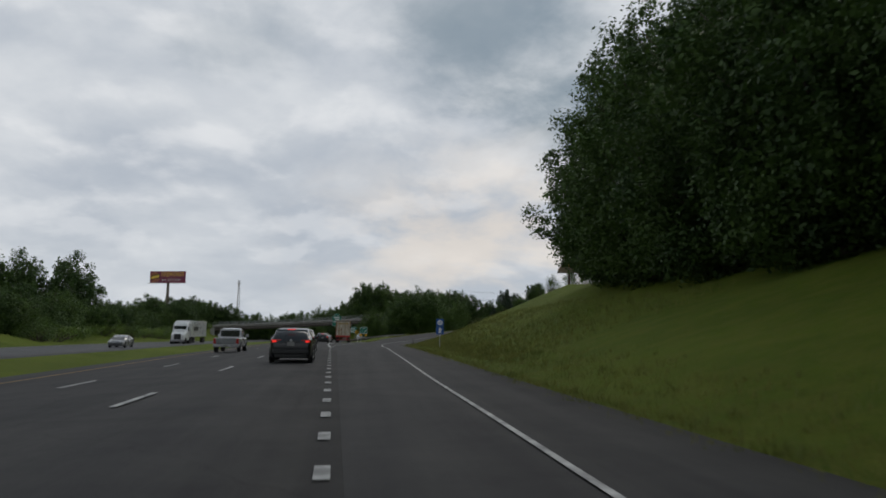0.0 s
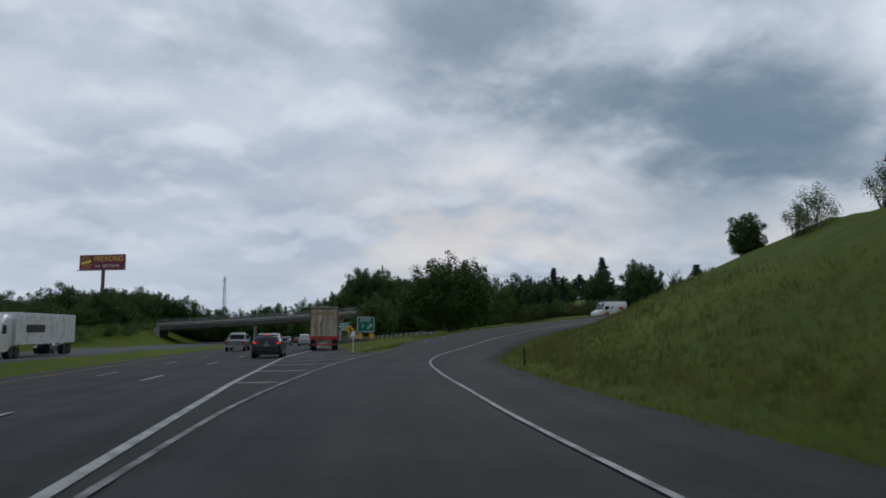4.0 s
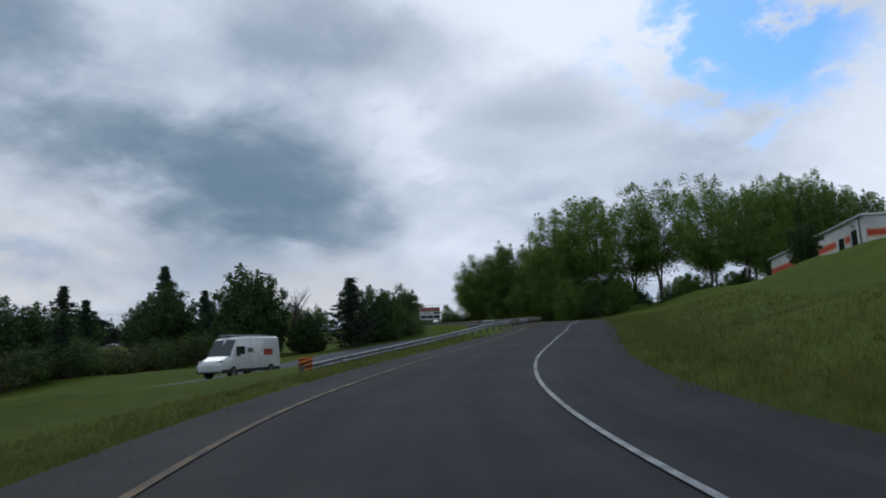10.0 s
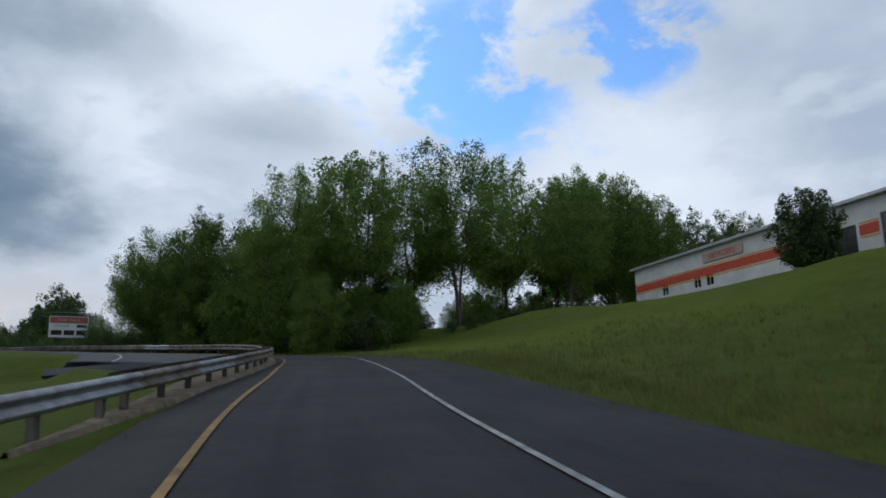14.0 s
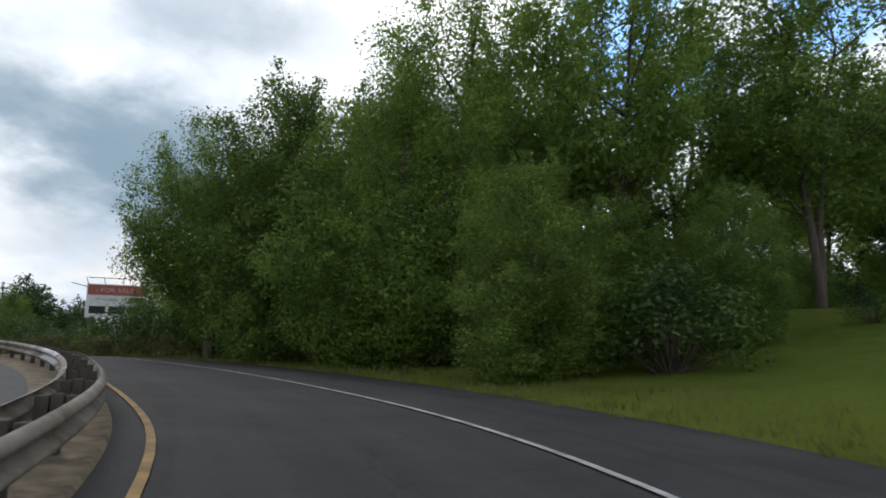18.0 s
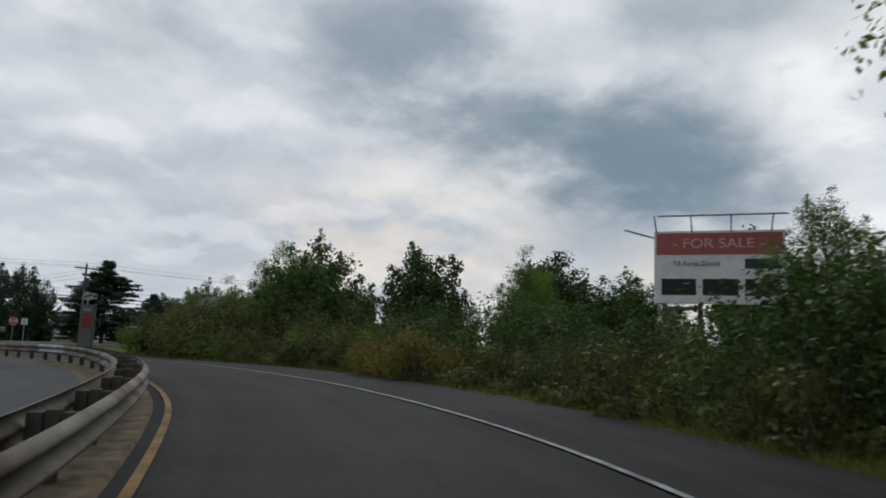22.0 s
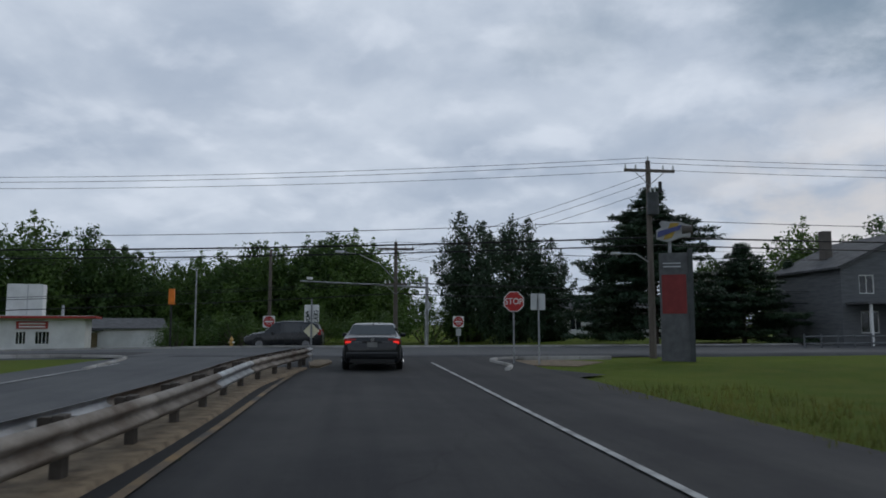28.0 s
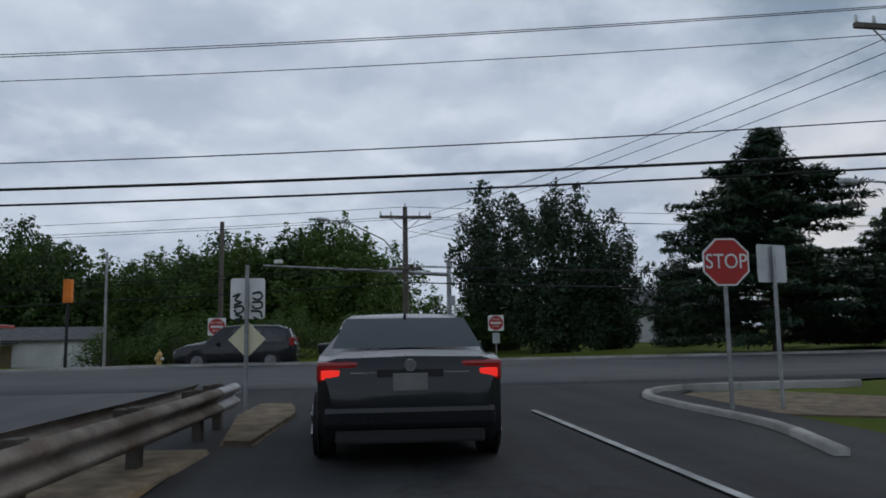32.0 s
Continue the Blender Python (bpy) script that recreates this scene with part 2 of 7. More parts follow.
def ground_material():
    m = bpy.data.materials.new("meadow")
    m.use_nodes = True
    t = m.node_tree
    b = t.nodes["Principled BSDF"]
    link = t.links.new
    geo = node(t, "ShaderNodeNewGeometry")
    last = None
    for scale, lo, hi, dark, light in ((.06, .4, .62, (.070, .104, .011), (.112, .150, .016)), (.9, .42, .7, None, (.150, .150, .028)), (14.0, .45, .75, None, (.048, .074, .009))):
        n = node(t, "ShaderNodeTexNoise", Scale=scale, Detail=6.0, Roughness=.65)
        link(geo.outputs["Position"], n.inputs["Vector"])
        f = node(t, "ShaderNodeMapRange")
        link(n.outputs[0], f.inputs[0])
        f.inputs[1].default_value, f.inputs[2].default_value = lo, hi
        f.inputs[4].default_value = 1.0 if last is None else .6
        mx = node(t, "ShaderNodeMix")
        mx.data_type = "RGBA"
        link(f.outputs[0], mx.inputs[0])
        if last is None:
            mx.inputs[6].default_value = (*dark, 1)
        else:
            link(last, mx.inputs[6])
        mx.inputs[7].default_value = (*light, 1)
        last = mx.outputs[2]
    link(last, b.inputs["Base Color"])
    b.inputs["Roughness"].default_value = .95
    b.inputs["Specular IOR Level"].default_value = .1
    n = node(t, "ShaderNodeTexNoise", Scale=9.0, Detail=8.0, Roughness=.75)
    link(geo.outputs["Position"], n.inputs["Vector"])
    bp = node(t, "ShaderNodeBump", Strength=.9, Distance=.12)
    link(n.outputs[0], bp.inputs["Height"])
    link(bp.outputs[0], b.inputs["Normal"])
    return m


def asphalt_material(name, base, worn):
    """Asphalt: worn wheel tracks along the lane (from the strip's own across and along), oil line, patches, grain."""
    m = bpy.data.materials.new(name)
    m.use_nodes = True
    t = m.node_tree
    b = t.nodes["Principled BSDF"]
    link = t.links.new
    geo = node(t, "ShaderNodeNewGeometry")
    uv = node(t, "ShaderNodeUVMap")
    mp = node(t, "ShaderNodeMapping")
    mp.inputs["Scale"].default_value = (1.3, .035, 1)
    link(uv.outputs[0], mp.inputs[0])
    n1 = node(t, "ShaderNodeTexNoise", Scale=1.0, Detail=5.0, Roughness=.6)
    link(mp.outputs[0], n1.inputs["Vector"])
    n2 = node(t, "ShaderNodeTexNoise", Scale=.35, Detail=7.0, Roughness=.65)
    link(geo.outputs["Position"], n2.inputs["Vector"])
    n3 = node(t, "ShaderNodeTexNoise", Scale=55.0, Detail=3.0, Roughness=.8)
    link(geo.outputs["Position"], n3.inputs["Vector"])
    s = node(t, "ShaderNodeMath")
    s.operation = "MULTIPLY_ADD"
    link(n1.outputs[0], s.inputs[0])
    s.inputs[1].default_value = .9
    link(n2.outputs[0], s.inputs[2])
    f = node(t, "ShaderNodeMapRange")
    link(s.outputs[0], f.inputs[0])
    f.inputs[1].default_value, f.inputs[2].default_value = .75, 1.15
    mx = node(t, "ShaderNodeMix")
    mx.data_type = "RGBA"
    link(f.outputs[0], mx.inputs[0])
    mx.inputs[6].default_value, mx.inputs[7].default_value = (*base, 1), (*worn, 1)
    g = node(t, "ShaderNodeMapRange")
    link(n3.outputs[0], g.inputs[0])
    g.inputs[1].default_value, g.inputs[2].default_value, g.inputs[3].default_value, g.inputs[4].default_value = .3, .7, .72, 1.3
    v = node(t, "ShaderNodeVectorMath")
    v.operation = "SCALE"
    link(mx.outputs[2], v.inputs[0])
    link(g.outputs[0], v.inputs["Scale"])
    # thin cracks
    vo = node(t, "ShaderNodeTexVoronoi", Scale=.13)
    vo.feature = "DISTANCE_TO_EDGE"
    wob = node(t, "ShaderNodeTexNoise", Scale=.9, Detail=5.0)
    link(geo.outputs["Position"], wob.inputs["Vector"])
    add = node(t, "ShaderNodeMix")
    add.data_type = "RGBA"
    add.blend_type = "ADD"
    add.inputs[0].default_value = 1.0
    link(geo.outputs["Position"], add.inputs[6])
    link(wob.outputs["Color"], add.inputs[7])
    link(add.outputs[2], vo.inputs["Vector"])
    ck = node(t, "ShaderNodeMapRange")
    link(vo.outputs["Distance"], ck.inputs[0])
    ck.inputs[1].default_value, ck.inputs[2].default_value, ck.inputs[3].default_value, ck.inputs[4].default_value = .0, .004, .72, 1.0
    v2 = node(t, "ShaderNodeVectorMath")
    v2.operation = "SCALE"
    link(v.outputs[0], v2.inputs[0])
    link(ck.outputs[0], v2.inputs["Scale"])
    link(v2.outputs[0], b.inputs["Base Color"])
    b.inputs["Roughness"].default_value = .82
    b.inputs["Specular IOR Level"].default_value = .14
    bp = node(t, "ShaderNodeBump", Strength=.35, Distance=.01)
    link(n3.outputs[0], bp.inputs["Height"])
    link(bp.outputs[0], b.inputs["Normal"])
    return m


ASPHALT = asphalt_material("asphalt", (.023, .023, .025), (.046, .045, .044))
ASPHALT_OLD = asphalt_material("asphalt_grey", (.066, .068, .072), (.098, .098, .099))
MEADOW = ground_material()
PAINT_WHITE = material("worn_white_paint", (.42, .42, .405), (.19, .19, .187), 2.2, .7, .2, world_space=True)
PAINT_WHITE_OLD = material("flaking_white_paint", (.30, .30, .29), (.07, .07, .071), 1.4, .75, .2, fine=9, world_space=True)
PAINT_YELLOW_OLD = material("faded_yellow_paint", (.19, .12, .05), (.07, .062, .055), 1.1, .75, .2, world_space=True)
PAINT_YELLOW = material("worn_yellow_paint", (.34, .18, .035), (.17, .105, .045), 2.2, .7, .2, world_space=True)
BARK = material("bark", (.055, .045, .035), (.10, .085, .065), 5, .9, .6, fine=25, streak=(1, 1, .2))
LEAF = leaf_material("broad_leaves", (.028, .058, .014), (.090, .150, .032), .35)
LEAF_FOREST = leaf_material("forest_leaves", (.022, .048, .013), (.066, .115, .027), .3)
LEAF_LIGHT = leaf_material("young_leaves", (.050, .095, .019), (.155, .225, .040), .4)
LEAF_EDGE = leaf_material("maple_leaves", (.066, .120, .024), (.185, .275, .050), .5)
LEAF_OLIVE = leaf_material("scrub_leaves", (.040, .055, .014), (.125, .125, .035), .3)
LEAF_GOLD = leaf_material("yellow_weed_leaves", (.085, .090, .018), (.26, .20, .035), .35)
NEEDLE = leaf_material("needles", (.012, .030, .014), (.035, .062, .030), .12)
STEEL = material("galvanised_steel", (.34, .35, .36), (.22, .22, .22), 2.5, .5, .15, .75, 30, .25)
STEEL_RUST = material("weathered_rail_steel", (.215, .190, .162), (.085, .064, .047), 1.3, .7, .3, .15, 22, .4)
POST_WOOD = material("weathered_post", (.10, .085, .07), (.16, .14, .12), 4, .9, .5, fine=30, streak=(1, 1, .15))
POST_DARK = material("dark_treated_post", (.055, .046, .038), (.085, .072, .06), 4, .9, .5, fine=30, streak=(1, 1, .15))
POLE_WOOD = material("utility_pole_wood", (.085, .07, .058), (.15, .13, .115), 4, .9, .5, fine=30, streak=(1, 1, .1))
CONCRETE = material("old_concrete", (.33, .32, .30), (.22, .21, .19), 1.2, .85, .3, fine=35, world_space=True)
GRAVEL = material("dusty_gravel", (.205, .155, .10), (.10, .075, .05), 3.5, .95, .6, fine=30, world_space=True)
BLACK = material("black_rubber", (.012, .012, .013), (.022, .022, .022), 8, .75, .1)
CABLE = material("black_cable", (.012, .012, .013), (.02, .02, .02), 4, .6, 0)


# ---- building helpers ----
def mesh_from(name, verts, faces, mat, uv=None, smooth=False):
    """A mesh from arrays of places and of faces with equal corner counts."""
    verts, faces = np.asarray(verts, np.float32), np.asarray(faces, np.int32)
    me = bpy.data.meshes.new(name)
    k = faces.shape[1]
    me.vertices.add(len(verts))
    me.vertices.foreach_set("co", verts.ravel())
    me.loops.add(faces.size)
    me.loops.foreach_set("vertex_index", faces.ravel())
    me.polygons.add(len(faces))
    me.polygons.foreach_set("loop_start", np.arange(len(faces), dtype=np.int32) * k)
    me.polygons.foreach_set("loop_total", np.full(len(faces), k, np.int32))
    if smooth:
        me.polygons.foreach_set("use_smooth", np.ones(len(faces), bool))
    me.update(calc_edges=True)
    if uv is not None:
        layer = me.uv_layers.new(name="UVMap")
        layer.data.foreach_set("uv", np.asarray(uv, np.float32)[faces.ravel()].ravel())
    me.materials.append(mat)
    return me


def part(name, bm, mat, parent=None, label=""):
    """Links a bmesh, or a mesh, as one object under a thing or a part."""
    if isinstance(bm, bmesh.types.BMesh):
        me = bpy.data.meshes.new(name)
        bmesh.ops.recalc_face_normals(bm, faces=bm.faces[:])
        bm.to_mesh(me)
        bm.free()
        me.materials.append(mat)
    else:
        me = bm
    ob = new(name, me)
    ob.parent = parent
    return tagged(ob, label) if label else ob


def thing(name, m, label, category, group="", kind=""):
    ob = new(name)
    ob.empty_display_size = .2
    ob.matrix_world = m
    return tagged(ob, label, category, group, kind)


def box(w, d, h, at=(0, 0, 0), bevel=0.0, bm=None, turn=0.0):
    """A block of w x d x h with its base's middle at the given place."""
    own = bm is None
    bm = bmesh.new() if own else bm
    m = Matrix.Translation((at[0], at[1], at[2] + h / 2)) @ Matrix.Rotation(radians(turn), 4, "Z") @ Matrix.Diagonal((w, d, h, 1))
    made = bmesh.ops.create_cube(bm, size=1, matrix=m)
    if bevel:
        edges = list({e for v in made["verts"] for e in v.link_edges})
        bmesh.ops.bevel(bm, geom=edges, offset=bevel, segments=2, affect="EDGES", profile=.6)
    return bm


def rod(a, b, r1, r2=None, n=10, bm=None):
    """A round bar from a to b."""
    bm = bmesh.new() if bm is None else bm
    a, b = Vector(a), Vector(b)
    d = b - a
    m = Matrix.Translation((a + b) / 2) @ d.to_track_quat("Z", "Y").to_matrix().to_4x4()
    bmesh.ops.create_cone(bm, cap_ends=True, segments=n, radius1=r1, radius2=r1 if r2 is None else r2, depth=d.length, matrix=m)
    return bm


def plate(outline, thick, bm=None):
    """A flat plate in the x-z plane, its front at y = 0 and its back at y = thick."""
    bm = bmesh.new() if bm is None else bm
    f = [bm.verts.new((x, 0, z)) for x, z in outline]
    g = [bm.verts.new((x, thick, z)) for x, z in outline]
    bm.faces.new(f)
    bm.faces.new(g[::-1])
    for i in range(len(f)):
        j = (i + 1) % len(f)
        bm.faces.new((f[i], g[i], g[j], f[j]))
    return bm


def ngon(n, r, turn=0.0, wide=1.0):
    return [(wide * r * math.sin(2 * math.pi * (i / n) + turn), r * math.cos(2 * math.pi * (i / n) + turn)) for i in range(n)]


def letters(text, size, mat, parent, at, label="", turn=(90, 0, 0), wide=1.0):
    """Words as flat raised letters, their middle at the given place, facing -y before the turn."""
    cu = bpy.data.curves.new("lettering", "FONT")
    cu.body, cu.size, cu.align_x, cu.align_y, cu.extrude = text, size, "CENTER", "CENTER", .004
    tmp = new("lettering", cu)
    me = bpy.data.meshes.new_from_object(tmp.evaluated_get(bpy.context.evaluated_depsgraph_get()))
    bpy.data.objects.remove(tmp)
    me.materials.clear()
    me.materials.append(mat)
    ob = part("lettering", me, mat, parent, label)
    ob.matrix_basis = pose(*at, *turn) @ Matrix.Diagonal((wide, 1, 1, 1))
    return ob


def ground_at(x, y):
    return float(land(np.array([x]), np.array([y]))[0])


def road_strip(name, line, left, right, mat, lift=0.0, parent=None, kind="structure", label="", category="", thick=.25):
    """A paved strip along a line, from left to right of it, with sides that go down into the ground."""
    side = sides(line)
    n = len(line)
    left, right = np.broadcast_to(left, n), np.broadcast_to(right, n)
    cols = 7 if thick else 2
    verts, uv = [], []
    along = np.r_[0, np.cumsum(np.linalg.norm(np.diff(line[:, :2], axis=0), axis=1))]
    fr = np.linspace(0, 1, cols)
    for f in fr:
        o = left * (1 - f) + right * f
        verts.append(np.c_[line[:, :2] + side * o[:, None], line[:, 2] + lift])
        uv.append(np.c_[o, along])
    if thick:
        for k, o in ((0, left - .15), (-1, right + .15)):
            low = np.c_[line[:, :2] + side * o[:, None], line[:, 2] + lift - thick]
            verts.insert(0 if k == 0 else len(verts), low)
            uv.insert(0 if k == 0 else len(uv), np.c_[o, along])
    c = len(verts)
    verts, uv = np.stack(verts, 1).reshape(-1, 3), np.stack(uv, 1).reshape(-1, 2)
    i = np.arange(n - 1)[:, None] * c + np.arange(c - 1)[None]
    faces = np.stack((i, i + 1, i + c + 1, i + c), -1).reshape(-1, 4)
    ob = part(name, mesh_from(name, verts, faces, mat, uv), mat, parent)
    return tagged(ob, label, category, "", kind) if not parent else ob


# ---- the land and the roads ----
# The ramp's middle line as it climbs and turns: x, y, z of the road surface.
RAMP = np.array(((0.0, -60.0, 0.00), (0.0, -20.0, 0.00), (0.0, 0.0, 0.00), (0.3, 15.7, 0.00), (0.8, 31.9, 0.00), (1.3, 48.2, 0.00), (1.9, 63.3,
    -0.03), (2.3, 76.6, -0.11), (3.3, 88.3, -0.17), (5.0, 99.5, -0.20), (8.4, 110.4, 0.01), (13.0, 120.4, 0.59), (19.7, 129.6, 1.36), (27.9, 138.3,
    2.06), (37.6, 145.8, 2.92), (48.6, 152.4, 4.01), (59.5, 158.6, 5.14), (69.5, 164.7, 6.13), (78.6, 169.8, 6.94), (86.3, 174.5, 7.61), (92.5, 179.4,
    8.18), (97.6, 185.3, 8.66), (102.1, 192.5, 9.07), (105.3, 200.2, 9.47), (107.3, 208.7, 9.83), (108.0, 217.8, 10.01), (107.5, 227.3, 10.09),
    (105.1, 236.8, 10.10), (101.4, 245.4, 9.98), (97.4, 253.8, 9.88), (93.8, 261.2, 9.83), (89.3, 270.6, 9.72), (86.0, 277.3,
    9.72), (81.0, 287.7, 9.72), (77.5, 294.9, 9.72)))


def spline(points, step=1.0):
    """A smooth line through the points, in even steps."""
    p = np.vstack((2 * points[0] - points[1], points, 2 * points[-1] - points[-2]))
    out = []
    for i in range(1, len(p) - 2):
        n = max(2, int(np.linalg.norm(p[i + 1] - p[i]) / (step / 4)))
        s = np.linspace(0, 1, n, endpoint=False)[:, None]
        out.append(.5 * (2 * p[i] + (p[i + 1] - p[i - 1]) * s + (2 * p[i - 1] - 5 * p[i] + 4 * p[i + 1] - p[i + 2]) * s ** 2
                         + (3 * p[i] - p[i - 1] - 3 * p[i + 1] + p[i + 2]) * s ** 3))
    line = np.vstack(out + [p[-2:-1]])
    d = np.r_[0, np.cumsum(np.linalg.norm(np.diff(line[:, :2], axis=0), axis=1))]
    at = np.arange(0, d[-1], step)
    return np.stack([np.interp(at, d, line[:, k]) for k in range(3)], 1)


def sides(line):
    """The unit vectors to the right of a line, seen from above."""
    t = np.gradient(line[:, :2], axis=0)
    t /= np.linalg.norm(t, axis=1)[:, None]
    return np.stack((t[:, 1], -t[:, 0]), 1)


RAMP_LINE = spline(RAMP)
RAMP_SIDE = sides(RAMP_LINE)
# The way up to the highway, beside the ramp and then back across the infield.
BESIDE = [RAMP[i] + (*(RAMP_SIDE[np.argmin(np.hypot(*(RAMP_LINE[:, :2] - RAMP[i, :2]).T))] * -6.15), 0) for i in range(34, 18, -1)]
ENTRY = np.vstack((BESIDE, ((82.0, 183.0, 7.1), (74.5, 184.4, 6.1), (65.0, 182.2, 4.9), (54.0, 176.0, 3.7), (44.0, 170.4, 2.8), (34.0, 169.0, 2.0), (26.0, 173.0, 1.3), (19.0, 184.0, .6),
    (13.0, 198.0, .0), (8.0, 214.0, -.7), (4.5, 235.0, -1.3), (2.5, 260.0, -1.7))))
ENTRY_LINE = spline(ENTRY)
# The cross road, which goes over the highway.
CROSS = np.array(((-160.0, 262.0, -2.0), (-100.0, 262.5, -.4), (-60.0, 263.0, 1.4), (-38.0, 263.5, 2.8), (-15.0, 264.5, 4.1), (7.0, 267.5, 5.8), (30.0, 275.5, 7.8), (52.0, 284.7, 9.3), (69.0, 292.4, 9.7),
    (80.0, 297.3, 9.72), (100.0, 306.0, 9.8), (130.0, 318.0, 10.0), (200.0, 345.0, 10.2), (330.0, 390.0, 10.6)))
CROSS_LINE = spline(CROSS, 2.0)


def crossfall(x, y):
    """How far the highway's left lanes lie below its right edge: the carriageway leans to the left."""
    return -.068 * np.clip(-3.0 - np.asarray(x, float), 0, 10.5) * np.interp(y, [80, 170], [1, .3])


def highway_z(y):
    s = np.clip((np.asarray(y, float) - 40) / 250, 0, 1)
    return -2.0 * s * s * (3 - 2 * s)


# Heights of the open land away from the roads: x, y, z.
LAND = np.array(((16, -40, 3.0), (26, -20, 6.5), (26, 20, 7.0), (28, 60, 7.4), (30, 95, 7.9), (31, 112, 8.8), (40, 115, 9.8), (58, 120, 11.0), (90, 134, 12.4), (124, 150, 13.4), (126, 170, 13.2), (150, 165, 13.8),
    (124, 189, 12.6), (113, 186, 10.6), (116, 200, 10.6), (116, 216, 10.4), (124, 238, 11.3), (112, 250, 10.0), (19, 162, .5), (20, 145, .3), (5, 118, -.3), (3, 130, -.4), (4, 150, -.5), (10, 135, .1), (2, 170, -.8), (8, 192, -.3), (5, 230, -1.2), (14, 250, -.8), (50, 195, 3.6), (30, 190, 1.4), (38, 160, 2.2), (46, 162, 3.0), (56, 170, 4.3), (64, 178, 5.3), (30, 150, 1.0), (61, 205, 5.8), (40, 205, 3.6),
    (75, 240, 8.0), (60, 270, 8.8), (55, 255, 8.0), (185, 305, 13.0), (105, 290, 9.7), (104, 268, 9.8), (110, 262, 9.9), (-30, 200, -1.5), (-32, 40, .2), (-36, 120, -.4), (-60, 100, 2.0), (-60, 280, 3.0), (-90, 30, 3.0),
    (10, 300, -1.0), (0, 400, -2), (60, 330, 9.8), (80, 345, 9.8), (40, 312, 8.9), (38, 328, 8.1), (28, 318, 8.4), (15, 330, 7.8), (104, 144, 13.1), (95, 320, 9.8)), float)


def near(line, x, y):
    """For points x, y: the least distance to a line and the line's height there."""
    best, z = np.full(x.shape, 1e9), np.zeros(x.shape)
    t = np.gradient(line, axis=0)
    run = (t[:, :2] ** 2).sum(1)
    for (px, py, pz), (tx, ty, tz), r in zip(line, t, run):
        d = (x - px) ** 2 + (y - py) ** 2
        m = d < best
        along = np.clip(((x[m] - px) * tx + (y[m] - py) * ty) / r, -.6, .6)
        best[m], z[m] = d[m], pz + along * tz
    return np.sqrt(best), z


def leftness(x, y):
    """1 on the left of the ramp's climb across the open grass, 0 elsewhere."""
    i = np.zeros(x.shape, int)
    best = np.full(x.shape, 1e9)
    for k in range(0, len(RAMP_LINE), 4):
        d = (x - RAMP_LINE[k, 0]) ** 2 + (y - RAMP_LINE[k, 1]) ** 2
        m = d < best
        best[m], i[m] = d[m], k
    s = RAMP_SIDE[i]
    across = (x - RAMP_LINE[i, 0]) * s[:, 0] + (y - RAMP_LINE[i, 1]) * s[:, 1]
    return ((across < 0) & (RAMP_LINE[i, 0] > 12) & (RAMP_LINE[i, 0] < 80)).astype(float)


def land(x, y):
    """The ground's height at x, y (arrays)."""
    x, y = np.asarray(x, float), np.asarray(y, float)
    num, den = np.zeros(x.shape), np.zeros(x.shape)
    for px, py, pz in LAND:
        w = 1 / ((x - px) ** 2 + (y - py) ** 2 + 30) ** 1.6
        num, den = num + w * pz, den + w
    far = num / den
    out = far
    dist, zc = near(CROSS_LINE, x, y)
    bank = np.abs(x + 9) < 30
    k = np.clip(1 - (dist - 7) / np.where(x < 45, 9, 14), 0, 1) * (~((x > -40) & (x < 14)))
    out = out * (1 - k) + (zc - .08) * k
    dist, ze = near(ENTRY_LINE, x, y)
    k = np.clip(1 - (dist - 5.2) / 9, 0, 1)
    out = out * (1 - k) + (ze - .07) * k
    dist, zr = near(RAMP_LINE, x, y)
    left = leftness(x, y)
    k = np.clip(1 - (dist - (6.0 - 1.6 * left)) / (20 - 9 * left), 0, 1)
    out = out * (1 - k) + (zr - .08) * k
    inner = np.clip(1 - (dist - 4.2) / 1.5, 0, 1)
    zh = highway_z(y)
    d = np.abs(x + 17) - 19.5
    k = np.clip(1 - d / np.where(x > 0, 10, 12), 0, 1) * np.where(x > 0, np.clip((y - 150) / 60, 0, 1) * (1 - inner), 1)
    med = -.35 * np.clip(1 - np.abs(x + 17.5) / 5, 0, 1)
    out = out * (1 - k) + (zh + crossfall(x, y) - .08 + med) * k
    low = zh - .08 + np.where(y < 113, .045 * np.clip(x, 0, None), .15 * np.clip(x - 2.9, 0, None))
    out = np.where((x > -2) & (x < 9) & (y > 84) & (y < 240) & ((y > 113) | (x < 7)), np.minimum(out, low), out)
    de, ze = near(ENTRY_LINE, x, y)
    k = np.clip(1 - (de - 4.4) / 4, 0, 1) * np.clip((dist - 4.6) / 1.6, 0, 1)
    out = out * (1 - k) + np.minimum(out, ze - .07) * k
    # low grass berm between the entry ramp and the climbing ramp
    back = ENTRY_LINE[(ENTRY_LINE[:, 0] > 20) & (ENTRY_LINE[:, 0] < 84) & (ENTRY_LINE[:, 1] < 187)]
    back = back[np.argsort(back[:, 0])]
    side = (y < np.interp(x, back[:, 0], back[:, 1])) * np.clip((x - 20) / 6, 0, 1) * np.clip((80 - x) / 6, 0, 1) * np.clip((dist - 5) / 2, 0, 1)
    return out + .55 * np.exp(-((de - 6.0) / 1.5) ** 2) * side


def spread(lo, hi, step, out, grow=1.22):
    inner = list(np.arange(lo, hi + step, step))
    a, s = [lo], step
    while a[-1] > -out:
        s *= grow
        a.append(a[-1] - s)
    b, s = [inner[-1]], step
    while b[-1] < out:
        s *= grow
        b.append(b[-1] + s)
    return np.array(a[:0:-1] + inner + b[1:])


